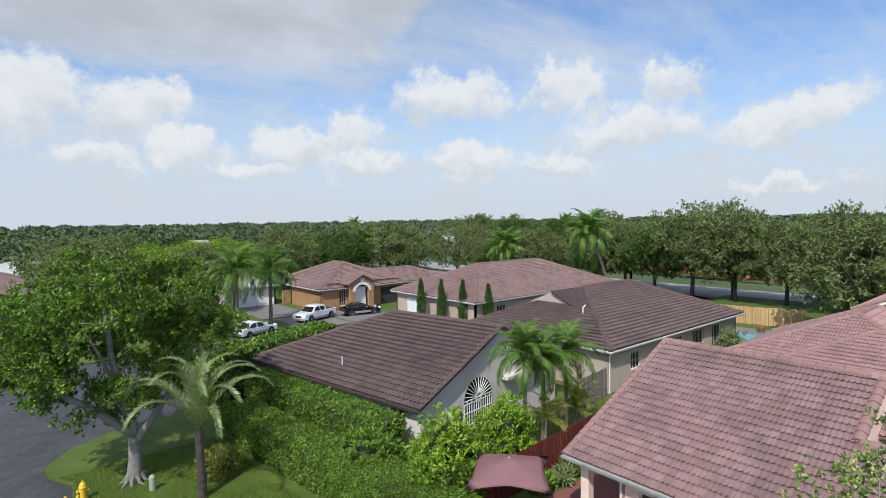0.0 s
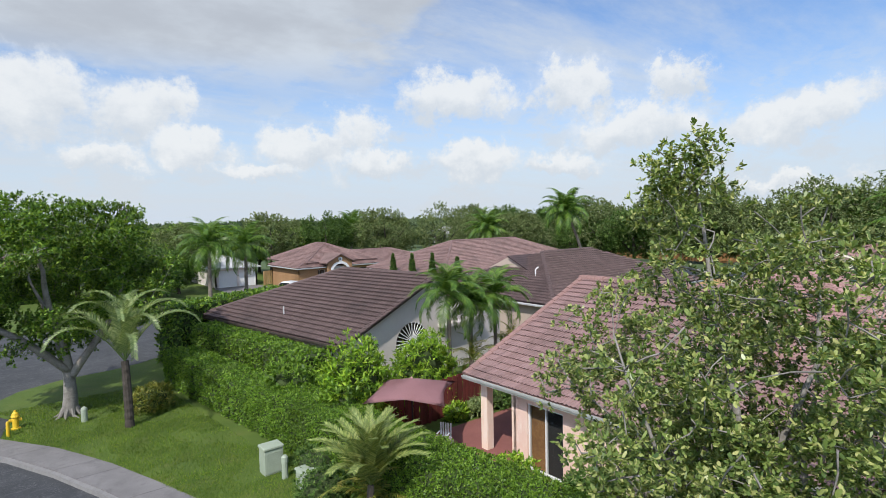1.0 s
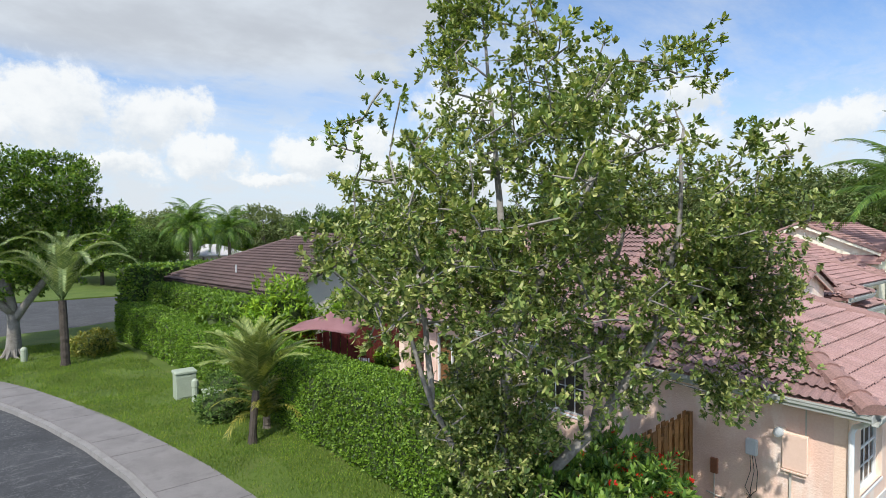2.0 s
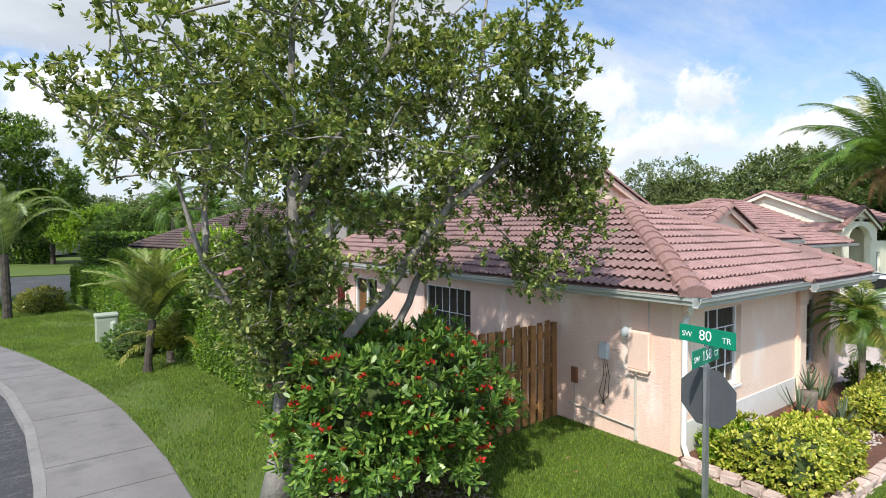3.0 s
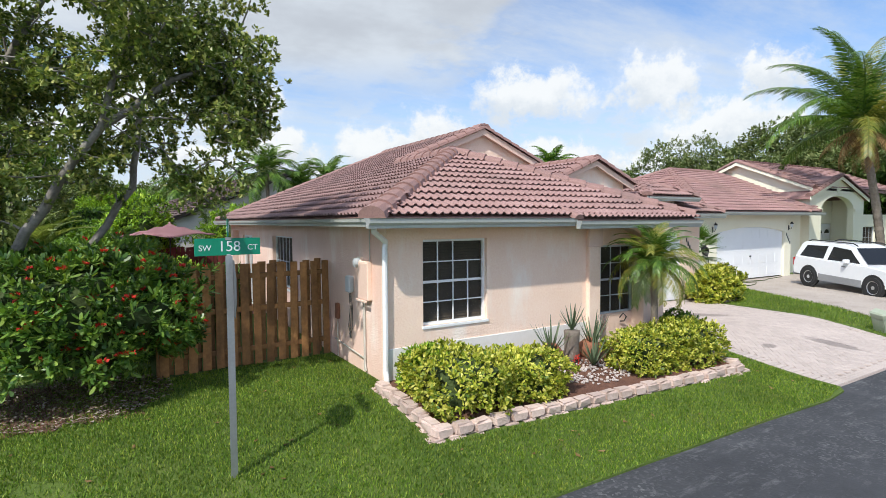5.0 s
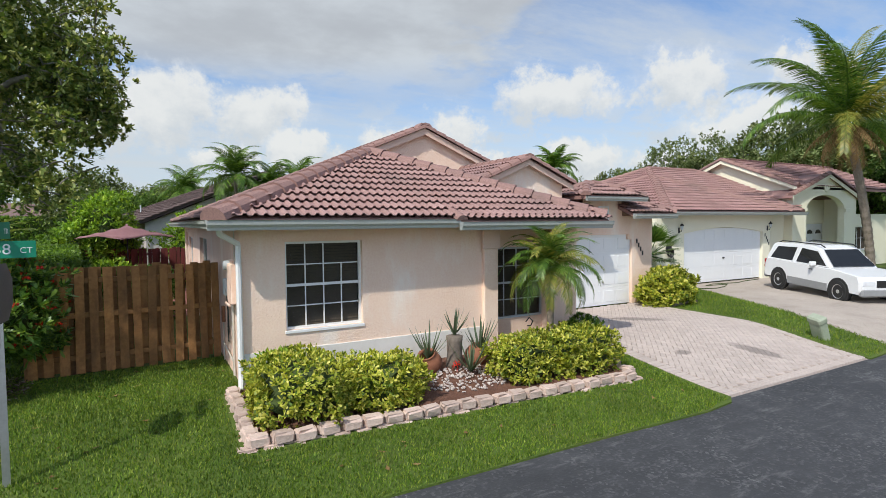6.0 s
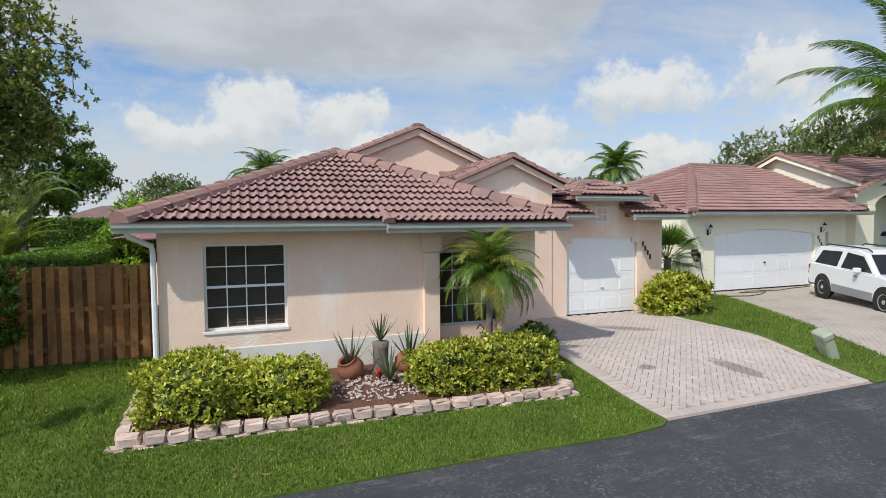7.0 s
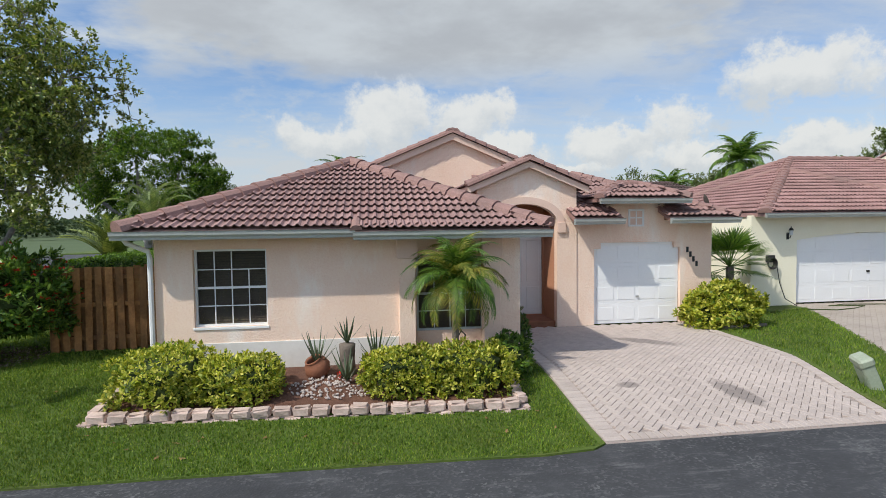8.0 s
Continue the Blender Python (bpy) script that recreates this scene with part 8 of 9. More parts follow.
tiled_slope(slope_frame((13.0, 33.8, 2.8), (0, -1)), [(0, 0), (13.2, 0), (6.6, 6.6 * SLOPE)], h2, TILE_D, seed=52, w=0.235, barrel=True)
ridge_caps((13.0, 20.6, 2.8), (19.6, 27.2, 5.55), h2, TILE_D, 0.14, 0.4)
ridge_caps((19.6, 27.2, 5.55), (26.0, 27.2, 5.55), h2, TILE_D, 0.14, 0.4)
part("dormer_wall", prism_bm([(0, 0), (4.4, 0), (2.2, 0.95)], upright(17.0, 30.4, 4.4, -90), 0.15), BEIGE_STUCCO, h2)
part("dormer_roof", deck_bm([Vector((16.8, 25.9, 4.35)), Vector((21.5, 25.9, 4.35)), Vector((21.5, 28.2, 5.42)), Vector((16.8, 28.2, 5.42))]), ROOF_FAR_D, h2)
part("downpipe", tube_bm([(13.6, 21.0, 2.6), (13.5, 21.02, 2.3), (13.5, 21.02, 0.0)], 0.045, 6), WHITE_PAINT, h2)
part("vent_pipe", tube_bm([(16.2, 24.9, 3.9), (16.2, 24.9, 4.6), (16.5, 24.9, 4.75)], 0.05, 6), WHITE_PAINT, h2)

plain_house("rose_roof_house", "beige house with rose hipped tile roof behind cypresses", 20.2, 45.0, 40.2, 54.6, 2.8, BEIGE_STUCCO, ROOF_FAR_A, (("w", 2.0, 2.6, 0.0, 2.2, "garage_door"), ("w", 7.5, 1.2, 0.9, 2.0, "window"), ("s", 3.0, 1.4, 0.9, 2.1, "window"), ("s", 9.0, 1.4, 0.9, 2.1, "window")), tiles=TILE_FAR)


def tan_house():
    ob = plain_house("tan_house", "tan stucco house with rose tile roof and white arched portal", 14.45, 36.0, 61.5, 71.0, 2.7, TAN_STUCCO, ROOF_FAR_A, (("s", 2.5, 1.0, 0.4, 2.3, "window"), ("s", 6.6, 1.0, 0.8, 2.2, "window"), ("s", 8.6, 5.6, 0.0, 2.2, "dark_opening")), pitch=0.33, tiles=TILE_FAR)
    # portal gable with a white arch
    px = 18.2
    out = [(0, 0), (0.7, 0), (0.7, 2.2)] + [(1.7 + 1.0 * math.cos(t), 2.2 + 0.8 * math.sin(t)) for t in (math.pi * (1 - i / 12) for i in range(1, 12))] + [(2.7, 2.2), (2.7, 0), (3.4, 0), (3.4, 3.3), (1.7, 4.15), (0, 3.3)]
    part("portal_wall", prism_bm(out, upright(px, 60.6), 0.4), TAN_STUCCO, ob)
    band = [(1.7 + 1.0 * math.cos(t), 2.2 + 0.8 * math.sin(t)) for t in (math.pi * (1 - i / 12) for i in range(13))] + [(1.7 + 1.35 * math.cos(t), 2.2 + 1.12 * math.sin(t)) for t in (math.pi * i / 12 for i in range(13))]
    part("arch_band", prism_bm(band, upright(px, 60.56), 0.05), WHITE_PAINT, ob)
    part("portal_door", box_bm(px + 0.8, px + 2.6, 61.3, 61.4, 0.0, 2.6), WHITE_PAINT, ob)
    part("medallion", lathe_bm([(0.28, 0), (0.28, 0.05), (0.14, 0.05), (0.14, 0.0)], 18, pose(px + 1.7, 60.59, 3.6, 90)), WHITE_PAINT, ob)
    for sd in (-1, 1):
        e0, t0 = Vector((px + 1.7 + sd * 2.1, 60.3, 3.2)), Vector((px + 1.7, 60.3, 4.3))
        part("portal_roof", deck_bm([e0, e0 + Vector((0, 6, 0)), t0 + Vector((0, 6, 0)), t0] if sd > 0 else [e0, t0, t0 + Vector((0, 6, 0)), e0 + Vector((0, 6, 0))], 0.14), ROOF_FAR_A, ob)
    part("portal_window", box_bm(px + 3.6, px + 3.9, 61.87, 61.94, 0.5, 2.4), WHITE_PAINT, ob)
    # a second, higher roof ridge behind
    hip_roof(ob, 16.0, 26.5, 62.3, 75.5, 3.2, ROOF_FAR_A, TILE_FAR, TILE_FAR, "sw")


tan_house()
plain_house("white_house", "white house with tiled roof and pale double garage", 7.4, 13.8, 71.6, 84.0, 2.6, WHITE_STUCCO, ROOF_FAR_G, (("s", 0.5, 2.3, 0.0, 2.2, "garage_door"), ("s", 3.1, 2.2, 0.0, 2.2, "garage_door")))
board_fence("board_fence", "honey-coloured board fence beside the white house", (13.9, 71.0), (16.6, 71.6), 1.9, WOOD_Y, 0.3, 0.03, False, seed=12)
for k, (x, y, w, d, mt) in enumerate(((-24, 78, 15, 12, ROOF_FAR_A), (-20, 100, 16, 12, ROOF_FAR_G), (-8, 112, 15, 12, ROOF_FAR_G), (-32, 125, 18, 12, ROOF_FAR_G), (-2, 150, 18, 12, ROOF_FAR_G), (-40, 98, 16, 12, ROOF_FAR_G), (24, 170, 18, 14, ROOF_FAR_G), (62, 175, 18, 14, ROOF_FAR_G), (110, 150, 18, 14, ROOF_FAR_G), (135, 120, 18, 14, ROOF_FAR_G), (150, 80, 18, 14, ROOF_FAR_G), (165, 60, 18, 14, ROOF_FAR_G), (150, 35, 16, 14, ROOF_FAR_A), (95, 165, 16, 14, ROOF_FAR_G))):
    plain_house("distant_house", "distant single-storey house with pale roof among trees" if mt is ROOF_FAR_G else "distant house with red-brown tile roof", x, x + w, y, y + d, 3.2, WHITE_STUCCO, mt, (("s", 2, 2, 0.9, 2.1, "window"), ("s", 7, 3, 0, 2.2, "garage_door")))


# ---- cars ----
def car(name, label, at, rz, L, W, side, cabin, belt, glass_polys, paint, wheel_x, wr=0.36, tumble=0.26, screens=(), trim=None, rails=False, group=""):
    """A car heading along +x. side: the body's outline seen from the side; cabin: that of the upper part; both as (x, z)."""
    ob = thing(name, label, "car", group)
    ob.matrix_world = at if isinstance(at, Matrix) else pose(*at, 0, 0, rz)
    h = W / 2
    bm = bmesh.new()
    cx, cz = sum(p[0] for p in side) / len(side), sum(p[1] for p in side) / len(side)
    rings = []
    for y, s in ((-h, 0.955), (-h + 0.05, 0.992), (-h + 0.14, 1.0), (h - 0.14, 1.0), (h - 0.05, 0.992), (h, 0.955)):
        rings.append([bm.verts.new((cx + (x - cx) * s, y, cz + (z - cz) * s)) for x, z in side])
    n = len(side)
    for r0, r1 in zip(rings, rings[1:]):
        for i in range(n):
            bm.faces.new((r0[i], r0[(i + 1) % n], r1[(i + 1) % n], r1[i]))
    bm.faces.new(rings[0][::-1])
    bm.faces.new(rings[-1])
    bmesh.ops.recalc_face_normals(bm, faces=bm.faces[:])
    body = part("body", bm, paint, ob)
    yy = lambda z: h - 0.05 - max(0, z - belt) * tumble
    bm = bmesh.new()
    rr = [[bm.verts.new((x, sg * yy(z), z)) for x, z in cabin] for sg in (-1, 1)]
    n = len(cabin)
    for i in range(n):
        bm.faces.new((rr[0][i], rr[0][(i + 1) % n], rr[1][(i + 1) % n], rr[1][i]))
    bm.faces.new(rr[0][::-1])
    bm.faces.new(rr[1])
    bmesh.ops.recalc_face_normals(bm, faces=bm.faces[:])
    bmesh.ops.bevel(bm, geom=bm.edges[:], offset=0.03, segments=2, affect="EDGES")
    part("cabin", bm, paint, ob, smooth=False)
    for poly in glass_polys:
        for sg in (-1, 1):
            bm = bmesh.new()
            vs = [bm.verts.new((x, sg * (yy(z) + 0.006), z)) for x, z in poly]
            bm.faces.new(vs if sg < 0 else vs[::-1])
            part("side_window", bm, CAR_GLASS, ob)
    for (x0, z0), (x1, z1), off in screens:
        bm = bmesh.new()
        k = 0.10
        q = []
        for (x, z), sg in (((x0, z0), -1), ((x0, z0), 1), ((x1, z1), 1), ((x1, z1), -1)):
            q.append(bm.verts.new((x + off, sg * (yy(z) - k), z + abs(off) * 0.5)))
        bm.faces.new(q)
        part("windscreen", bm, CAR_GLASS, ob)
    for x in wheel_x:
        for sg in (-1, 1):
            # black disc on the flank stands for the shaded wheel well
            part("wheel_arch", lathe_bm([(wr * 1.2, -0.02), (wr * 1.2, 0.012), (0.02, 0.013)], 22, pose(x, sg * (h - 0.008), wr * 1.02, -90 * sg)), RUBBER, ob)
            wh = thing("wheel")
            wh.parent = ob
            wh.matrix_local = pose(x, sg * (h - 0.10), wr, -90 * sg)
            part("tyre", lathe_bm([(wr * 0.62, -0.11), (wr * 0.9, -0.12), (wr, -0.08), (wr, 0.08), (wr * 0.93, 0.12), (wr * 0.64, 0.125), (wr * 0.6, 0.08)], 26), RUBBER, wh)
            part("rim", lathe_bm([(wr * 0.63, 0.08), (wr * 0.63, 0.118), (wr * 0.55, 0.10), (wr * 0.2, 0.085), (wr * 0.16, 0.12), (0.01, 0.12)], 26), CHROME, wh)
            for k in range(5):
                # dark blocks on the rim stand for shaded gaps between spokes
                part("spoke_gap", box_bm(wr * 0.3, wr * 0.52, -0.035, 0.035, 0.098, 0.106, 0, None, pose(0, 0, 0, 0, 0, 72 * k)), RUBBER, wh)
    xf, xb = max(p[0] for p in side), min(p[0] for p in side)
    t = trim or CAR_GREY
    part("bumper", box_bm(xf - 0.16, xf + 0.03, -h + 0.04, h - 0.04, 0.32, 0.58, 0.05), t, ob)
    part("bumper", box_bm(xb - 0.03, xb + 0.16, -h + 0.04, h - 0.04, 0.34, 0.60, 0.05), t, ob)
    for sg in (-1, 1):
        part("headlight", box_bm(xf - 0.18, xf + 0.012, sg * (h - 0.26) - 0.2, sg * (h - 0.26) + 0.2, 0.66, 0.84, 0.03), LAMP_GLASS, ob)
        part("tail_light", box_bm(xb - 0.012, xb + 0.08, sg * (h - 0.14) - 0.1, sg * (h - 0.14) + 0.1, 0.72, 1.05, 0.02), RED_LENS, ob)
        part("side_sill", box_bm(min(wheel_x) + wr * 1.25, max(wheel_x) - wr * 1.25, sg * (h - 0.01) - 0.02, sg * (h - 0.01) + 0.02, 0.3, 0.56, 0.012), t, ob)
        part("wing_mirror", box_bm(max(c[0] for c in cabin) - 0.75, max(c[0] for c in cabin) - 0.6, sg * (h + 0.07) - 0.1, sg * (h + 0.07) + 0.1, belt + 0.02, belt + 0.17, 0.03), t if not rails else CAR_WHITE, ob)
        part("door_handle", box_bm(0.1, 0.26, sg * (h + 0.005) - 0.012, sg * (h + 0.005) + 0.012, belt - 0.13, belt - 0.09, 0.004), t, ob)
        if rails:
            zt = max(c[1] for c in cabin)
            part("roof_rail", tube_bm([(-1.9, sg * 0.58, zt - 0.03), (-1.7, sg * 0.58, zt + 0.05), (0.2, sg * 0.58, zt + 0.05), (0.4, sg * 0.58, zt - 0.03)], 0.022, 6), BLACK, ob)
    part("grille", box_bm(xf - 0.02, xf + 0.015, -0.38, 0.38, 0.62, 0.84, 0.01), BLACK, ob)
    return ob


suv_dir = math.degrees(math.atan2(-2.39, -1.15))
suv_m = pose(19.75, 1.05, -0.03) @ pose(0, 0, 0, 0, 0, suv_dir) @ pose(0, 0, 0, 0, 2.4, 0)
car("parked_suv", "white two-door sport utility car parked facing the street", suv_m, 0, 4.6, 1.78,
    [(-2.25, 0.42), (2.2, 0.38), (2.3, 0.5), (2.3, 0.78), (2.22, 0.95), (1.2, 1.06), (-2.2, 1.12), (-2.3, 0.9), (-2.32, 0.5)],
    [(1.02, 1.05), (0.30, 1.66), (-0.05, 1.74), (-1.9, 1.72), (-2.05, 1.64), (-2.26, 1.08)], 1.06,
    ([(0.80, 1.12), (0.27, 1.56), (-0.5, 1.62), (-0.62, 1.12)], [(-0.82, 1.13), (-0.74, 1.62), (-1.75, 1.58), (-2.0, 1.14)]),
    CAR_WHITE, (-1.42, 1.42), 0.37, 0.24, (((0.97, 1.11), (0.35, 1.62), 0.035), ((-2.235, 1.14), (-2.08, 1.58), -0.03)), None, True)
sedan_side = [(-2.25, 0.32), (2.2, 0.30), (2.28, 0.45), (2.26, 0.66), (1.1, 0.86), (-1.6, 0.94), (-2.2, 0.9), (-2.3, 0.6)]
sedan_cabin = [(1.15, 0.84), (0.25, 1.36), (-0.1, 1.43), (-0.9, 1.4), (-1.85, 0.92)]
sedan_glass = ([(0.85, 0.92), (0.22, 1.3), (-0.25, 1.34), (-0.3, 0.92)], [(-0.4, 0.92), (-0.35, 1.34), (-0.85, 1.32), (-1.4, 0.95)])
sedan_scr = (((1.1, 0.9), (0.3, 1.32), 0.03), ((-1.8, 0.96), (-0.95, 1.35), -0.03))
car("parked_sedan", "silver white sedan parked along the far street", (3.9, 54.6, -0.1), 22, 4.6, 1.78, sedan_side, sedan_cabin, 0.9, sedan_glass, CAR_WHITE, (-1.35, 1.4), 0.32, 0.3, sedan_scr)
car("parked_sedan", "black sedan parked before the tan house", (17.5, 57.2, -0.05), -10, 4.6, 1.78, sedan_side, sedan_cabin, 0.9, sedan_glass, CAR_BLACK, (-1.35, 1.4), 0.32, 0.3, sedan_scr)
pk = car("parked_pickup", "white pickup truck with long open bed", (11.9, 57.6, -0.03), -158, 5.4, 1.85,
         [(-2.6, 0.45), (2.5, 0.42), (2.6, 0.55), (2.6, 0.85), (2.5, 1.0), (1.3, 1.1), (-2.6, 1.1), (-2.68, 0.8)],
         [(1.35, 1.05), (0.75, 1.65), (0.4, 1.72), (-0.75, 1.7), (-0.95, 1.08)], 1.08,
         ([(1.05, 1.14), (0.7, 1.55), (0.15, 1.6), (0.1, 1.14)], [(0.0, 1.14), (0.05, 1.6), (-0.6, 1.58), (-0.7, 1.14)]),
         CAR_WHITE, (-1.65, 1.6), 0.38, 0.24, (((1.3, 1.12), (0.8, 1.6), 0.03), ((-0.93, 1.14), (-0.78, 1.6), -0.03)))
part("load_bed", box_bm(-2.5, -1.05, -0.75, 0.75, 1.09, 1.112), BLACK, pk)
part("house_drive_far", slab_bm([(8.6, 53.2), (14.0, 53.2), (14.0, 61.0), (8.6, 61.0)], 0.0, 0.2), CONCRETE, None, kind="structure").name = "pavement_drive"
tagged(bpy.data.objects["pavement_drive"], "pale concrete driveway across the far street", "driveway", "", "structure")
solid("pavement_drive_2", slab_bm([(14.4, 53.2), (20.5, 53.2), (20.5, 61.0), (14.4, 61.0)], 0.003, 0.2), CONCRETE, "pale concrete parking pad before the tan house", "driveway", "structure")
solid("pavement_drive_3", slab_bm([(7.6, 62.0), (13.5, 62.0), (13.5, 71.9), (7.6, 71.9)], 0.0, 0.2), CONCRETE, "pale concrete drive of the white house", "driveway", "structure")


# ---- cypresses, pool yard, far road ----
def cypress(at, h, seed):
    ob = thing("cypress", "slim dark green Italian cypress", "cypress tree", "row of cypresses", at=at)
    part("trunk", tube_bm([(0, 0, 0), (0, 0, h * 0.8)], [0.09, 0.02], 6), BARK_D, ob)
    rng = np.random.default_rng(seed)
    n = 900
    z = rng.uniform(0.15, 1.0, n) * h
    r = 0.42 * np.sin(np.pi * np.clip(z / h, 0, 1) ** 0.65) * rng.uniform(0.75, 1.05, n)
    a = rng.uniform(0, 6.283, n)
    p = np.stack([r * np.cos(a), r * np.sin(a), z], axis=1)
    o = np.stack([np.cos(a) * 0.5, np.sin(a) * 0.5, np.full(n, 1.0)], axis=1)
    part("crown", rosettes(p, o, 3, 0.26, 0.07, LEAF_DARK, rng, 0.5, 0.4), None, ob, kind="stuff")


for k, (x, y, h) in enumerate(((19.2, 47.5, 4.6), (19.6, 44.6, 4.7), (20.4, 42.2, 4.8), (22.0, 40.2, 4.4))):
    cypress((x, y, 0), h, 100 + k)

board_fence("pool_fence", "new honey-coloured board fence along the road", (41.5, 28.0), (43.5, 19.4), 1.8, WOOD_Y, 0.2, 0.02, False, seed=6)
board_fence("pool_fence", "yellowish board fence beside the pool", (22.5, 17.0), (35.0, 18.2), 1.8, WOOD_Y, 0.22, 0.02, False, seed=7)
board_fence("pool_fence", "weathered grey board fence", (35.1, 18.2), (43.4, 14.5), 1.8, WOOD_G, 0.2, 0.02, False, seed=8)
board_fence("side_gate_fence", "weathered grey fence between the two brown roofs", (10.2, 20.6), (12.9, 20.9), 1.8, WOOD_G, 0.16, 0.02, False, seed=9)
solid("pool_deck", slab_bm([(30.0, 18.6), (40.6, 18.9), (40.0, 26.5), (33.2, 26.5), (33.0, 21.5), (30.0, 21.5)], 0.02, 0.2), CONCRETE, "pale concrete pool surround", "pool deck", "structure")
solid("pool_water", slab_bm([(31.4, 19.4), (37.8, 20.2), (37.4, 24.4), (33.6, 23.8), (31.2, 20.9)], 0.026, 0.1), POOL_TILE, "turquoise swimming pool", "pool", "structure")
for x, y in ((38.6, 24.8), (39.2, 21.6)):
    pt = thing("patio_pot", "brown round plant pot beside the pool", "pot", "pool pots", at=(x, y, 0.02))
    part("pot", lathe_bm([(0.25, 0), (0.35, 0.3), (0.38, 0.5), (0.3, 0.52)], 14), TERRACOTTA, pt)
ch = thing("pool_chair", "dark garden chair beside the pool", "garden chair", "pool chairs", at=(30.6, 20.2, 0.02))
part("seat", box_bm(-0.28, 0.28, -0.28, 0.28, 0.4, 0.46, 0.02), BLACK, ch)
part("backrest", box_bm(-0.28, 0.28, 0.24, 0.3, 0.46, 1.0, 0.02), BLACK, ch)
for sx in (-0.26, 0.22):
    for sy in (-0.26, 0.22):
        part("leg", box_bm(sx, sx + 0.04, sy, sy + 0.04, 0, 0.4), BLACK, ch)
copy_thing(ch, pose(31.0, 19.0, 0.02, 0, 0, 150))
bush("pool_shrub", "feathery pale shrub by the pool", (28.6, 20.0, 0), (1.3, 1.0, 1.2), LEAF_PALM, 200, 7, 0.3, 0.05, 120, low=-0.6, jag=0.35, category="shrub")
solid("far_road", slab_bm([(56.0, -60), (66, -60), (74, 130), (64, 130)], -0.1, 0.2, False), GUTTER_CONC, "pale grey road behind the lots", "road", "structure")
solid("far_walk", slab_bm([(50.5, -60), (52.5, -60), (60, 130), (58, 130)], -0.1, 0.2, False), CONCRETE, "pale footpath along the far road", "pavement", "structure")
board_fence("road_fence", "long brown timber fence across the far road", (76.0, -40.0), (84.0, 70.0), 2.0, WOOD, 0.5, 0.04, False, seed=10, posts=6)


# ---- trees round about ----
def ficus():
    limbs = [
        ([(-11.1, 28.0, -0.1), (-11.05, 28.0, 1.4), (-11.2, 28.1, 2.8), (-11.6, 28.3, 4.5), (-11.9, 28.6, 7.5)], [0.34, 0.24, 0.22, 0.15, 0.05]),
        ([(-11.05, 28.0, 1.6), (-10.2, 27.6, 3.0), (-9.2, 27.4, 4.6), (-8.8, 27.6, 6.5)], [0.18, 0.15, 0.1, 0.04]),
        ([(-11.1, 28.0, 2.0), (-12.6, 27.6, 3.6), (-14.2, 27.8, 4.8), (-15.2, 28.4, 6.2)], [0.18, 0.14, 0.09, 0.04]),
        ([(-11.2, 28.1, 2.6), (-11.6, 29.8, 4.2), (-12.2, 31.2, 6.0)], [0.15, 0.1, 0.04]),
    ]
    ob = tree("street_tree", "broad dense shade tree with smooth pale trunk on lawn", limbs, (-11.1, 29.4, 6.2), (5.0, 4.6, 3.4), 800, 12, 10, 0.155, 0.08, LEAF_FICUS, BARK, 131, 0.5, 0.40, -0.95, 0.45, 0.9, 0.0)
    for i in range(9):
        a = i * 0.7
        part("root_flare", tube_bm([(-11.1 + 0.2 * math.cos(a), 28 + 0.2 * math.sin(a), 0.4), (-11.1 + 0.42 * math.cos(a), 28 + 0.42 * math.sin(a), 0.06), (-11.1 + 0.75 * math.cos(a + 0.2), 28 + 0.75 * math.sin(a + 0.2), -0.03)], [0.1, 0.07, 0.02], 6), BARK, ob)


ficus()


def far_tree(name, label, seed, h, r, mat, n=300, leaf=0.26, at=(0, 0, 0), group="far trees"):
    rnd = random.Random(seed)
    limbs = [([(0, 0, -0.1), (0.1, 0, h * 0.25), (0.2, 0.1, h * 0.5), (0.1, 0.2, h * 0.85)], [0.26, 0.2, 0.14, 0.04])]
    for i in range(4):
        a = i * 1.6 + rnd.uniform(0, 0.6)
        limbs.append(([(0.08, 0, h * rnd.uniform(0.2, 0.32)), (r * 0.35 * math.cos(a), r * 0.35 * math.sin(a), h * 0.5), (r * 0.7 * math.cos(a), r * 0.7 * math.sin(a), h * 0.68)], [0.14, 0.1, 0.04]))
    return tree(name, label, limbs, (0, 0, h * 0.62), (r, r, h * 0.4), n, 10, 9, leaf, leaf * 0.5, mat, BARK_D, seed, 0.95, 0.3, -0.8, 0.4, 0.95, 0.0, at=at, group=group)


KINDS = [
    far_tree("roadside_tree", "broad dark green roadside tree", 201, 10.0, 5.2, LEAF_FAR, at=(57.0, 31.0, 0)),
    far_tree("roadside_tree", "rounded green roadside tree", 202, 9.0, 4.6, LEAF_DARK, at=(61.0, 48.0, 0)),
    far_tree("roadside_tree", "loose grey-green roadside tree", 203, 11.0, 5.0, LEAF_FAR, 170, at=(58.0, 20.0, 0)),
    far_tree("garden_tree", "yellow-green rounded garden tree", 204, 7.5, 4.4, LEAF_LIME, at=(2.0, 82.0, 0)),
]


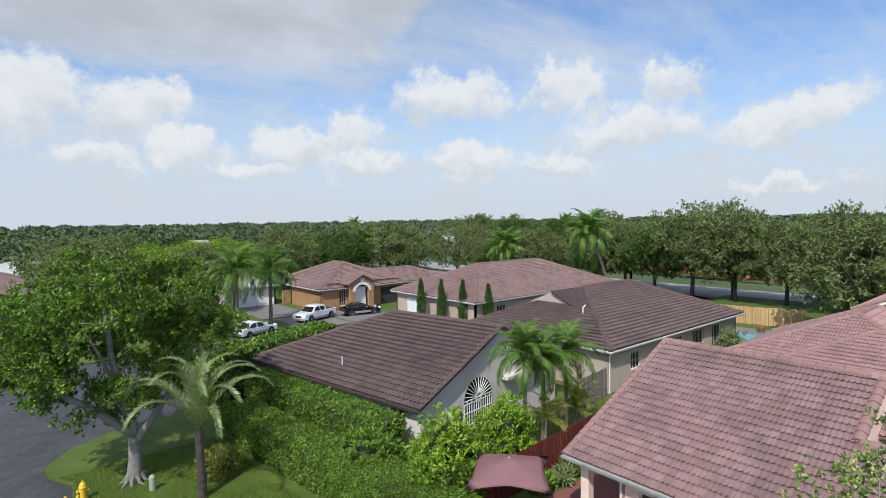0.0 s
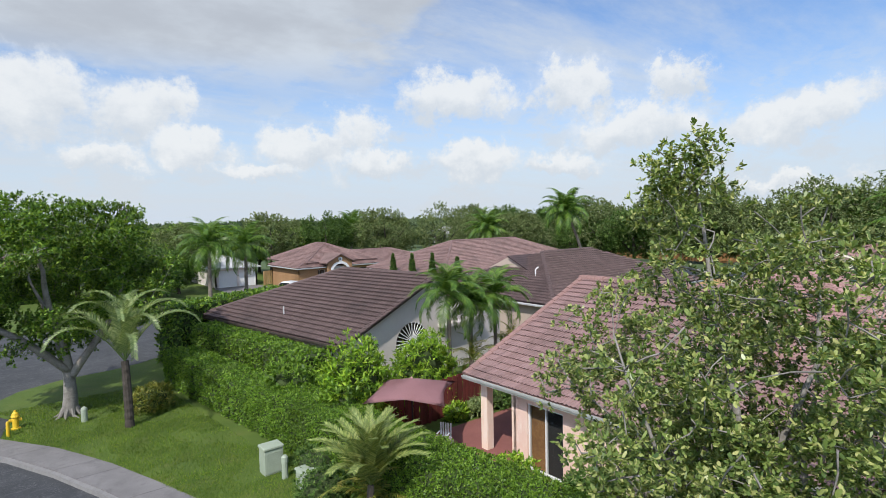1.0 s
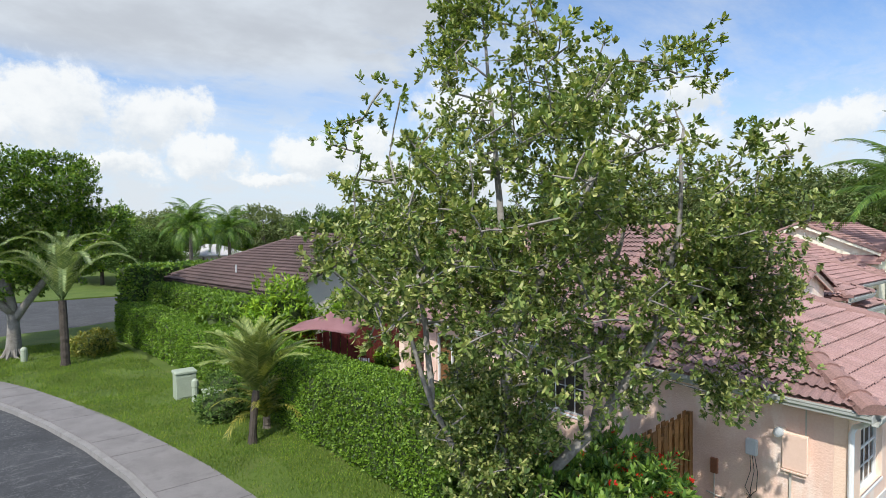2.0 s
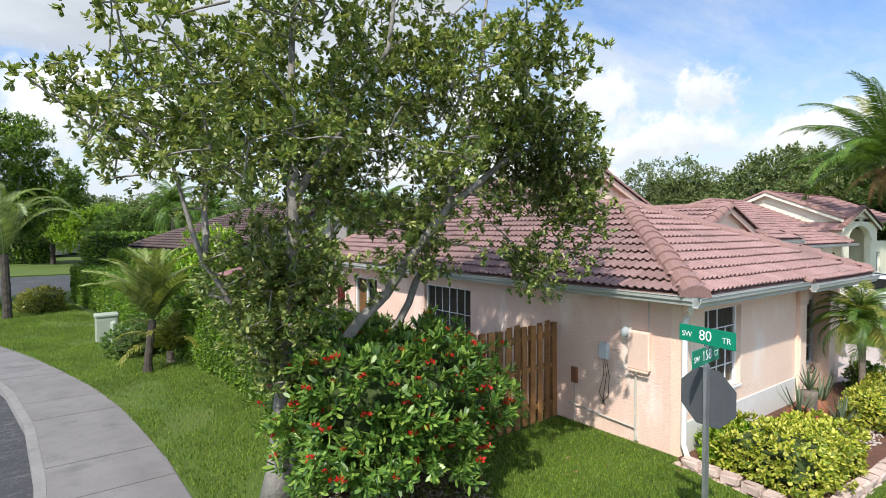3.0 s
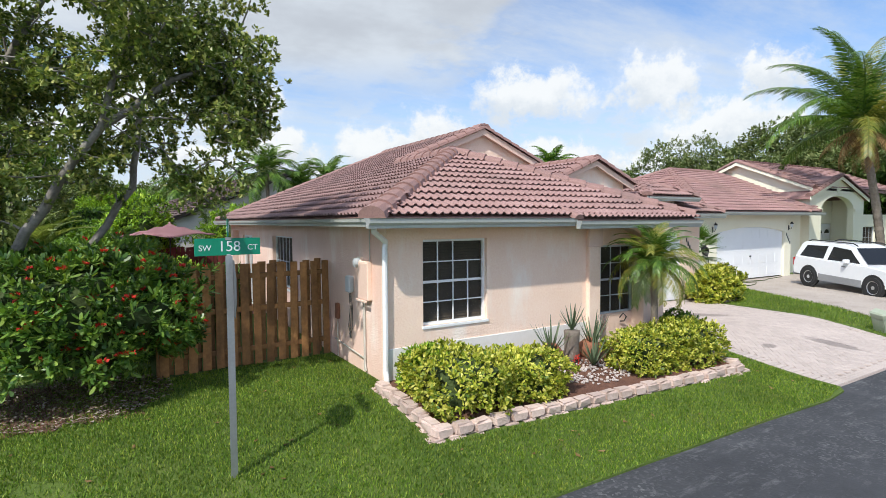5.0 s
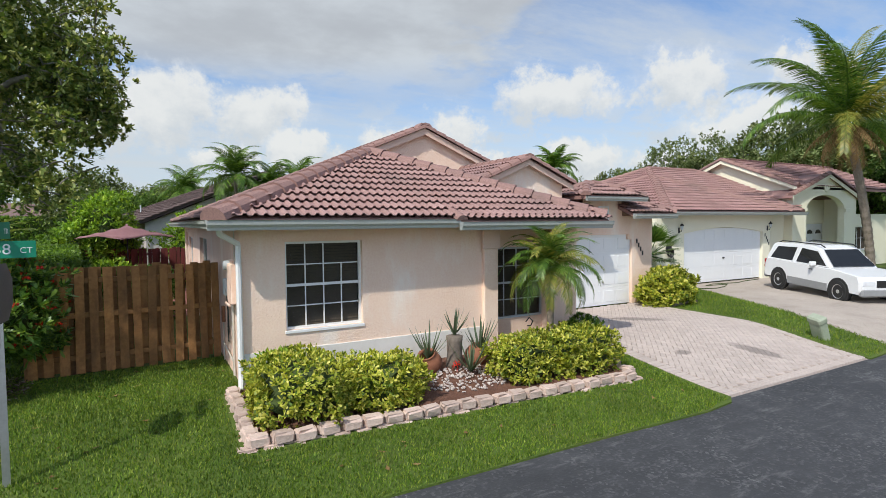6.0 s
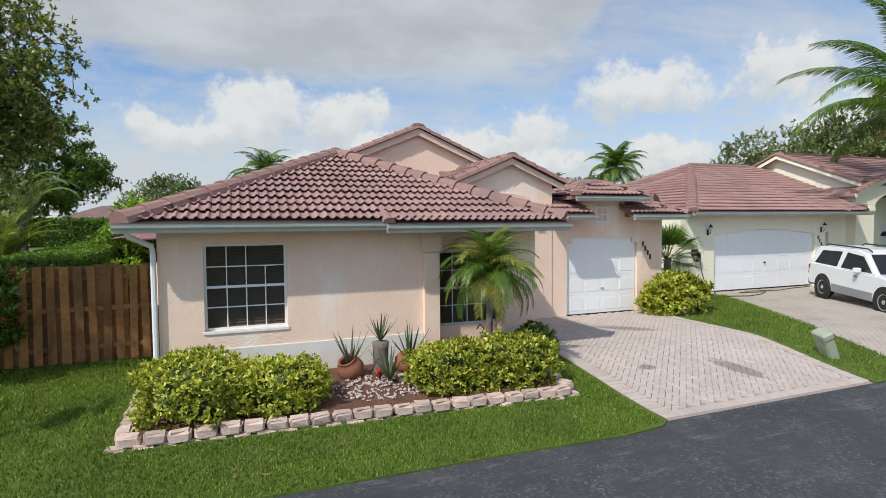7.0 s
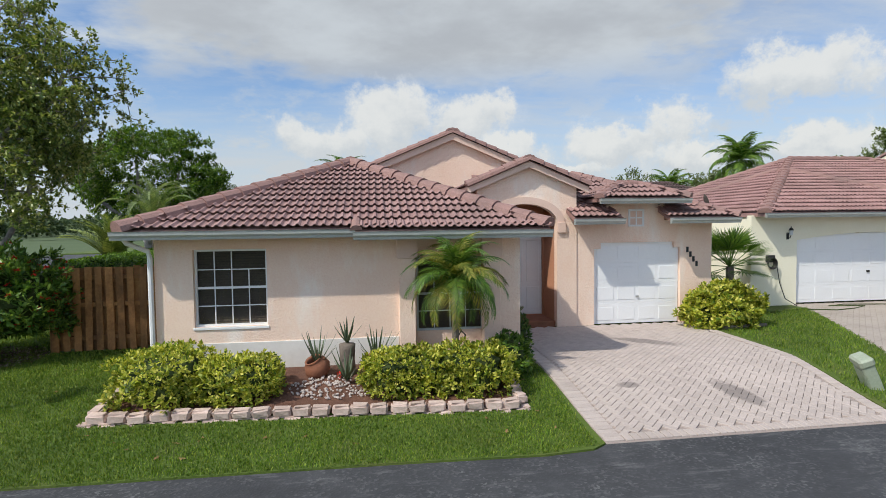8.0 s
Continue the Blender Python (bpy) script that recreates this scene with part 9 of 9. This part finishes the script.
def scatter_trees():
    rnd = random.Random(77)
    spots = []
    for y in range(-30, 84, 6):
        spots.append((55.5 + 0.06 * y + rnd.uniform(-1.5, 1.5), y + rnd.uniform(-2, 2), rnd.choice((0, 1, 2)), rnd.uniform(0.85, 1.15)))
    for y in range(-45, 120, 7):
        spots.append((88 + rnd.uniform(-4, 6), y + rnd.uniform(-3, 3), rnd.choice((0, 1, 2)), rnd.uniform(0.95, 1.3)))
    for x in range(-9, 60, 7):
        spots.append((x + rnd.uniform(-3, 3), 96 + 0.1 * x + rnd.uniform(-5, 5), rnd.choice((0, 1, 2, 3)), rnd.uniform(0.8, 1.05)))
    for x, y, k, s in ((-4, 66, 3, 0.9), (3, 70, 0, 0.85), (20, 84, 0, 1.0), (29, 82, 1, 1.1), (38, 78, 0, 1.05), (46, 72, 2, 1.0), (50, 58, 0, 0.95), (46, 12, 2, 0.9), (-1, 61, 1, 0.7), (-7, 72, 0, 0.95), (12, 95, 3, 1.0), (44, 4, 0, 1.05), (43, 9, 1, 1.15), (41, 14, 0, 1.05), (48, -4, 1, 1.1), (50, 2, 0, 1.15), (50, 9, 0, 1.1), (9, 90, 3, 1.1), (3, 96, 3, 1.05), (15, 98, 3, 1.1), (21, 92, 3, 1.0)):
        spots.append((x, y, k, s))
    for x, y, k, s in spots:
        m = pose(x, y, -0.2, 0, 0, rnd.uniform(0, 360)) @ Matrix.Diagonal((s * rnd.uniform(0.9, 1.15), s * rnd.uniform(0.9, 1.15), s, 1))
        copy_thing(KINDS[k], m)


scatter_trees()


def far_woods():
    """The woods towards the horizon: many rounded crowns of rough leaf clumps."""
    rng = np.random.default_rng(88)
    P, O = [], []
    for ring, (r0, r1, n, hh) in enumerate(((125, 190, 170, 5.5), (190, 330, 320, 6.5), (330, 700, 560, 8.0), (700, 1500, 700, 10.0))):
        for i in range(n):
            a = rng.uniform(-0.5, 2.3)
            r = rng.uniform(r0, r1)
            c = np.array([math.cos(a) * r, math.sin(a) * r + 5, hh * rng.uniform(0.22, 0.62)])
            # gardens with houses lie open towards the north-west
            if ring == 0 and a > 1.4 and rng.random() < 0.75:
                continue
            k = 90 if ring < 2 else 44
            d = unit(rng, k)
            d[:, 2] = np.abs(d[:, 2]) * 1.2 - 0.25
            rad = rng.uniform(4.0, 6.5) * (1 + ring * 0.35)
            q = c + d * np.array([[rad, rad, hh * 0.5]])
            P.append(q)
            O.append(d)
    P, O = np.vstack(P), np.vstack(O)
    size = 1.1 + np.linalg.norm(P[:, :2], axis=1) / 220
    rngs = np.random.default_rng(4)
    groups = np.digitize(size, [1.9, 2.6, 4.2])
    for g in range(4):
        k = groups == g
        if not k.any():
            continue
        s = float(size[k].mean())
        me = rosettes(P[k], O[k], 4, s * 0.68, s * 0.45, LEAF_HAZE, rngs, 1.0, 0.1, "woods")
        ob = new("far_woods", me)
        tagged(ob, "dark green woods and gardens reaching to the horizon", "woods", "", "stuff")


far_woods()
for k, (x, y, h, s) in enumerate(((120, 140, 10, 1), (180, 150, 11, 2), (-30, 180, 9, 3), (-60, 160, 9, 4), (210, 210, 12, 5), (95, 190, 10.5, 6))):
    palm("distant_palm", "tall palm standing above the distant woods", (x, y, 0), h, 0.3, 0.2, rep(FR_COCO_FAR, 14), BARK_P, (0.5, 0.3), (1.3, -0.7), 300 + k, group="distant palms")


# ---- roof and wall fittings next door ----
def satellite_dish():
    ob = thing("satellite_dish", "small rusty brown satellite dish on the tile roof", "satellite dish", at=(13.0, 3.4, 3.0), rz=70)
    part("mast", tube_bm([(0, 0, -0.2), (0, 0, 0.28)], 0.02, 6), METAL, ob)
    part("reflector", lathe_bm([(0.02, 0.0), (0.10, 0.015), (0.18, 0.05), (0.195, 0.06), (0.18, 0.07), (0.10, 0.03), (0.01, 0.015)], 18, pose(0, -0.05, 0.28, 72)), BARK_D, ob, "weathered round reflector", smooth=True)
    part("feed_arm", tube_bm([(0, -0.05, 0.12), (0, -0.28, 0.2)], 0.012, 5), BLACK, ob)


def hose_reel():
    ob = thing("hose_reel", "black hose hanging on a hook beside the garage door", "hose reel", at=(16.5, 5.2, 1.45))
    part("hanger", box_bm(-0.16, 0.16, -0.06, -0.001, -0.05, 0.18, 0.02), BLACK, ob)
    for i in range(6):
        r = 0.11 + 0.009 * i
        pts = [(r * math.cos(a), -0.05 - 0.02 * i, -0.08 + 1.15 * r * math.sin(a)) for a in (math.tau * k / 16 for k in range(17))]
        part("hose_coil", tube_bm(pts, 0.014, 5), BLACK, ob)
    part("hose_tail", tube_bm([(0.2, -0.06, -0.1), (0.28, -0.1, -0.7), (0.4, -0.2, -1.2), (0.7, -0.35, -1.42)], 0.014, 5), BLACK, ob)


satellite_dish()
hose_reel()


# ---- garden hose, litter, grass and pavers ----
hs = thing("garden_hose", "dark green garden hose lying across the paving", "garden hose", at=(0, 0, 0))
part("hose", tube_bm([(14.2, 3.6, 0.02), (15.5, 4.0, 0.02), (16.9, 4.3, 0.025), (17.8, 4.0, 0.02), (18.6, 4.2, 0.02), (19.3, 4.55, 0.02), (18.2, 4.75, 0.02), (18.9, 4.95, 0.02), (20.2, 4.7, 0.02), (20.9, 4.9, 0.02), (22.3, 5.05, 0.02)], 0.018, 6), LEAF_CORE, hs)
lg = thing("edging_log", "pale timber log lying at the shrub's foot", "log", at=(12.65, 1.95, 0.03), rz=6)
part("log", tube_bm([(0, 0, 0.03), (0.7, 0, 0.03), (1.3, 0.02, 0.03)], [0.05, 0.055, 0.05], 8), STUMP, lg)


def litter():
    rng = np.random.default_rng(61)
    n = 2300
    a, r = rng.uniform(0, 6.283, n), np.sqrt(rng.uniform(0, 1, n))
    p = np.stack([-4.35 + 1.4 * r * np.cos(a), 1.75 + 1.3 * r * np.sin(a), np.full(n, 0.05)], axis=1)
    o = unit(rng, n)
    o[:, 2] = np.abs(o[:, 2]) * 0.25
    me = leaf_mesh("dead_leaves", p, o, np.tile([[0, 0, 1.0]], (n, 1)) + unit(rng, n) * 0.4, 0.06, 0.03, LITTER, rng=rng)
    tagged(new("dead_leaves", me), "dry brown leaves scattered on mulch and lawn", "leaf litter", "", "stuff")
    n = 130
    p = np.stack([rng.uniform(-6.3, 7.0, n), rng.uniform(-3.4, 2.2, n), np.zeros(n)], axis=1)
    p[:, 2] = [base_z(y) + 0.035 for y in p[:, 1]]
    o = unit(rng, n)
    o[:, 2] *= 0.1
    me = leaf_mesh("fallen_leaves", p, o, np.tile([[0, 0, 1.0]], (n, 1)), 0.09, 0.05, LEAF_DRY, rng=rng)
    tagged(new("fallen_leaves", me), "few fallen leaves on the lawn", "leaf litter", "", "stuff")


litter()


def grass(region, n, seed, lo=0.028, hi=0.065, within=None):
    rng = np.random.default_rng(seed)
    xs, ys = [p[0] for p in region], [p[1] for p in region]
    P = []
    while len(P) < n:
        q = np.stack([rng.uniform(min(xs), max(xs), n), rng.uniform(min(ys), max(ys), n)], axis=1)
        for x, y in q:
            if x < -3.0 and noise.noise(Vector((x * 0.7, y * 0.5, 3.0))) > 0.22 and rng.uniform() < 0.65:
                continue
            if inside(region, x, y) and not inside(BED_OUT, x, y) and (within is None or inside(within, x, y)):
                P.append((x, y, base_z(y) - 0.005))
            if len(P) >= n:
                break
    P = np.array(P)
    o = unit(rng, n) * 0.55
    o[:, 2] = 1.0
    me = leaf_mesh("grass_blades", P, o, unit(rng, n), (lo + hi) / 2, 0.011, GRASS_BLADE, 0.1, 0.5, rng)
    tagged(new("grass_blades", me), "short green grass blades of the mown lawn", "grass", "", "stuff")


BED_OUT = [(-0.36, -0.05), (-0.36, -2.06), (6.44, -2.32), (6.44, -0.5), (6.9, -0.3), (6.9, 3.0), (0.0, 3.0), (0.0, -0.05)]
grass([(-6.45, 2.6), (-6.45, -1.2), (-6.1, -2.3), (-5.4, -3.1), (-4.4, -3.5), (-3.2, -3.58), (4.2, -3.62), (6.2, -3.66), (7.0, -3.5), (7.1, -0.4), (-0.05, 0.0), (-0.05, 2.5), (-3.0, 2.3)], 120000, 71)
grass([(12.0, -3.38), (13.6, -3.28), (13.85, -2.4), (14.3, -0.9), (15.0, 0.3), (16.1, 2.4), (17.2, 4.5), (12.6, 3.4), (12.6, 2.4), (12.5, -0.6)], 14000, 72, 0.05, 0.1)
grass([(-3.2, 2.4), (-6.5, 2.6), (-6.62, 5.0), (-6.9, 8.0), (-7.3, 10.5), (-7.9, 13.0), (-8.7, 15.8), (-9.5, 18.2), (-5.5, 18.0), (-4.95, 12.0), (-4.35, 5.2), (-3.2, 5.2)], 46000, 73, 0.04, 0.085)
grass([(-16, 18.0), (-6.0, 18.0), (-6.4, 22.0), (-7.2, 30.5), (-16, 30.5)], 42000, 74, 0.06, 0.12, lawn_out)

herringbone("paver", [(7.44, -3.18), (11.70, -3.12), (12.2, -0.6), (12.3, 2.4), (12.3, 3.14), (7.44, 3.14)], PAVER, 0.006, drive, 240)
row_of_blocks("border_paver", PAVER, drive, (7.29, -3.4), (7.29, 3.14), 0.12, 0.006, across=0.28)
for b0, b1 in (((11.84, -3.3), (12.32, -0.6)), ((12.33, -0.58), (12.42, 2.4)), ((12.42, 2.42), (12.42, 3.12))):
    row_of_blocks("border_paver", PAVER, drive, b0, b1, 0.12, 0.006, across=0.2)
row_of_blocks("border_paver", PAVER, drive, (7.45, -3.30), (11.9, -3.24), 0.12, 0.006, across=0.2)
herringbone("paver", NDRIVE, PAVER_N, 0.006, ndrive, 0, 0.13)
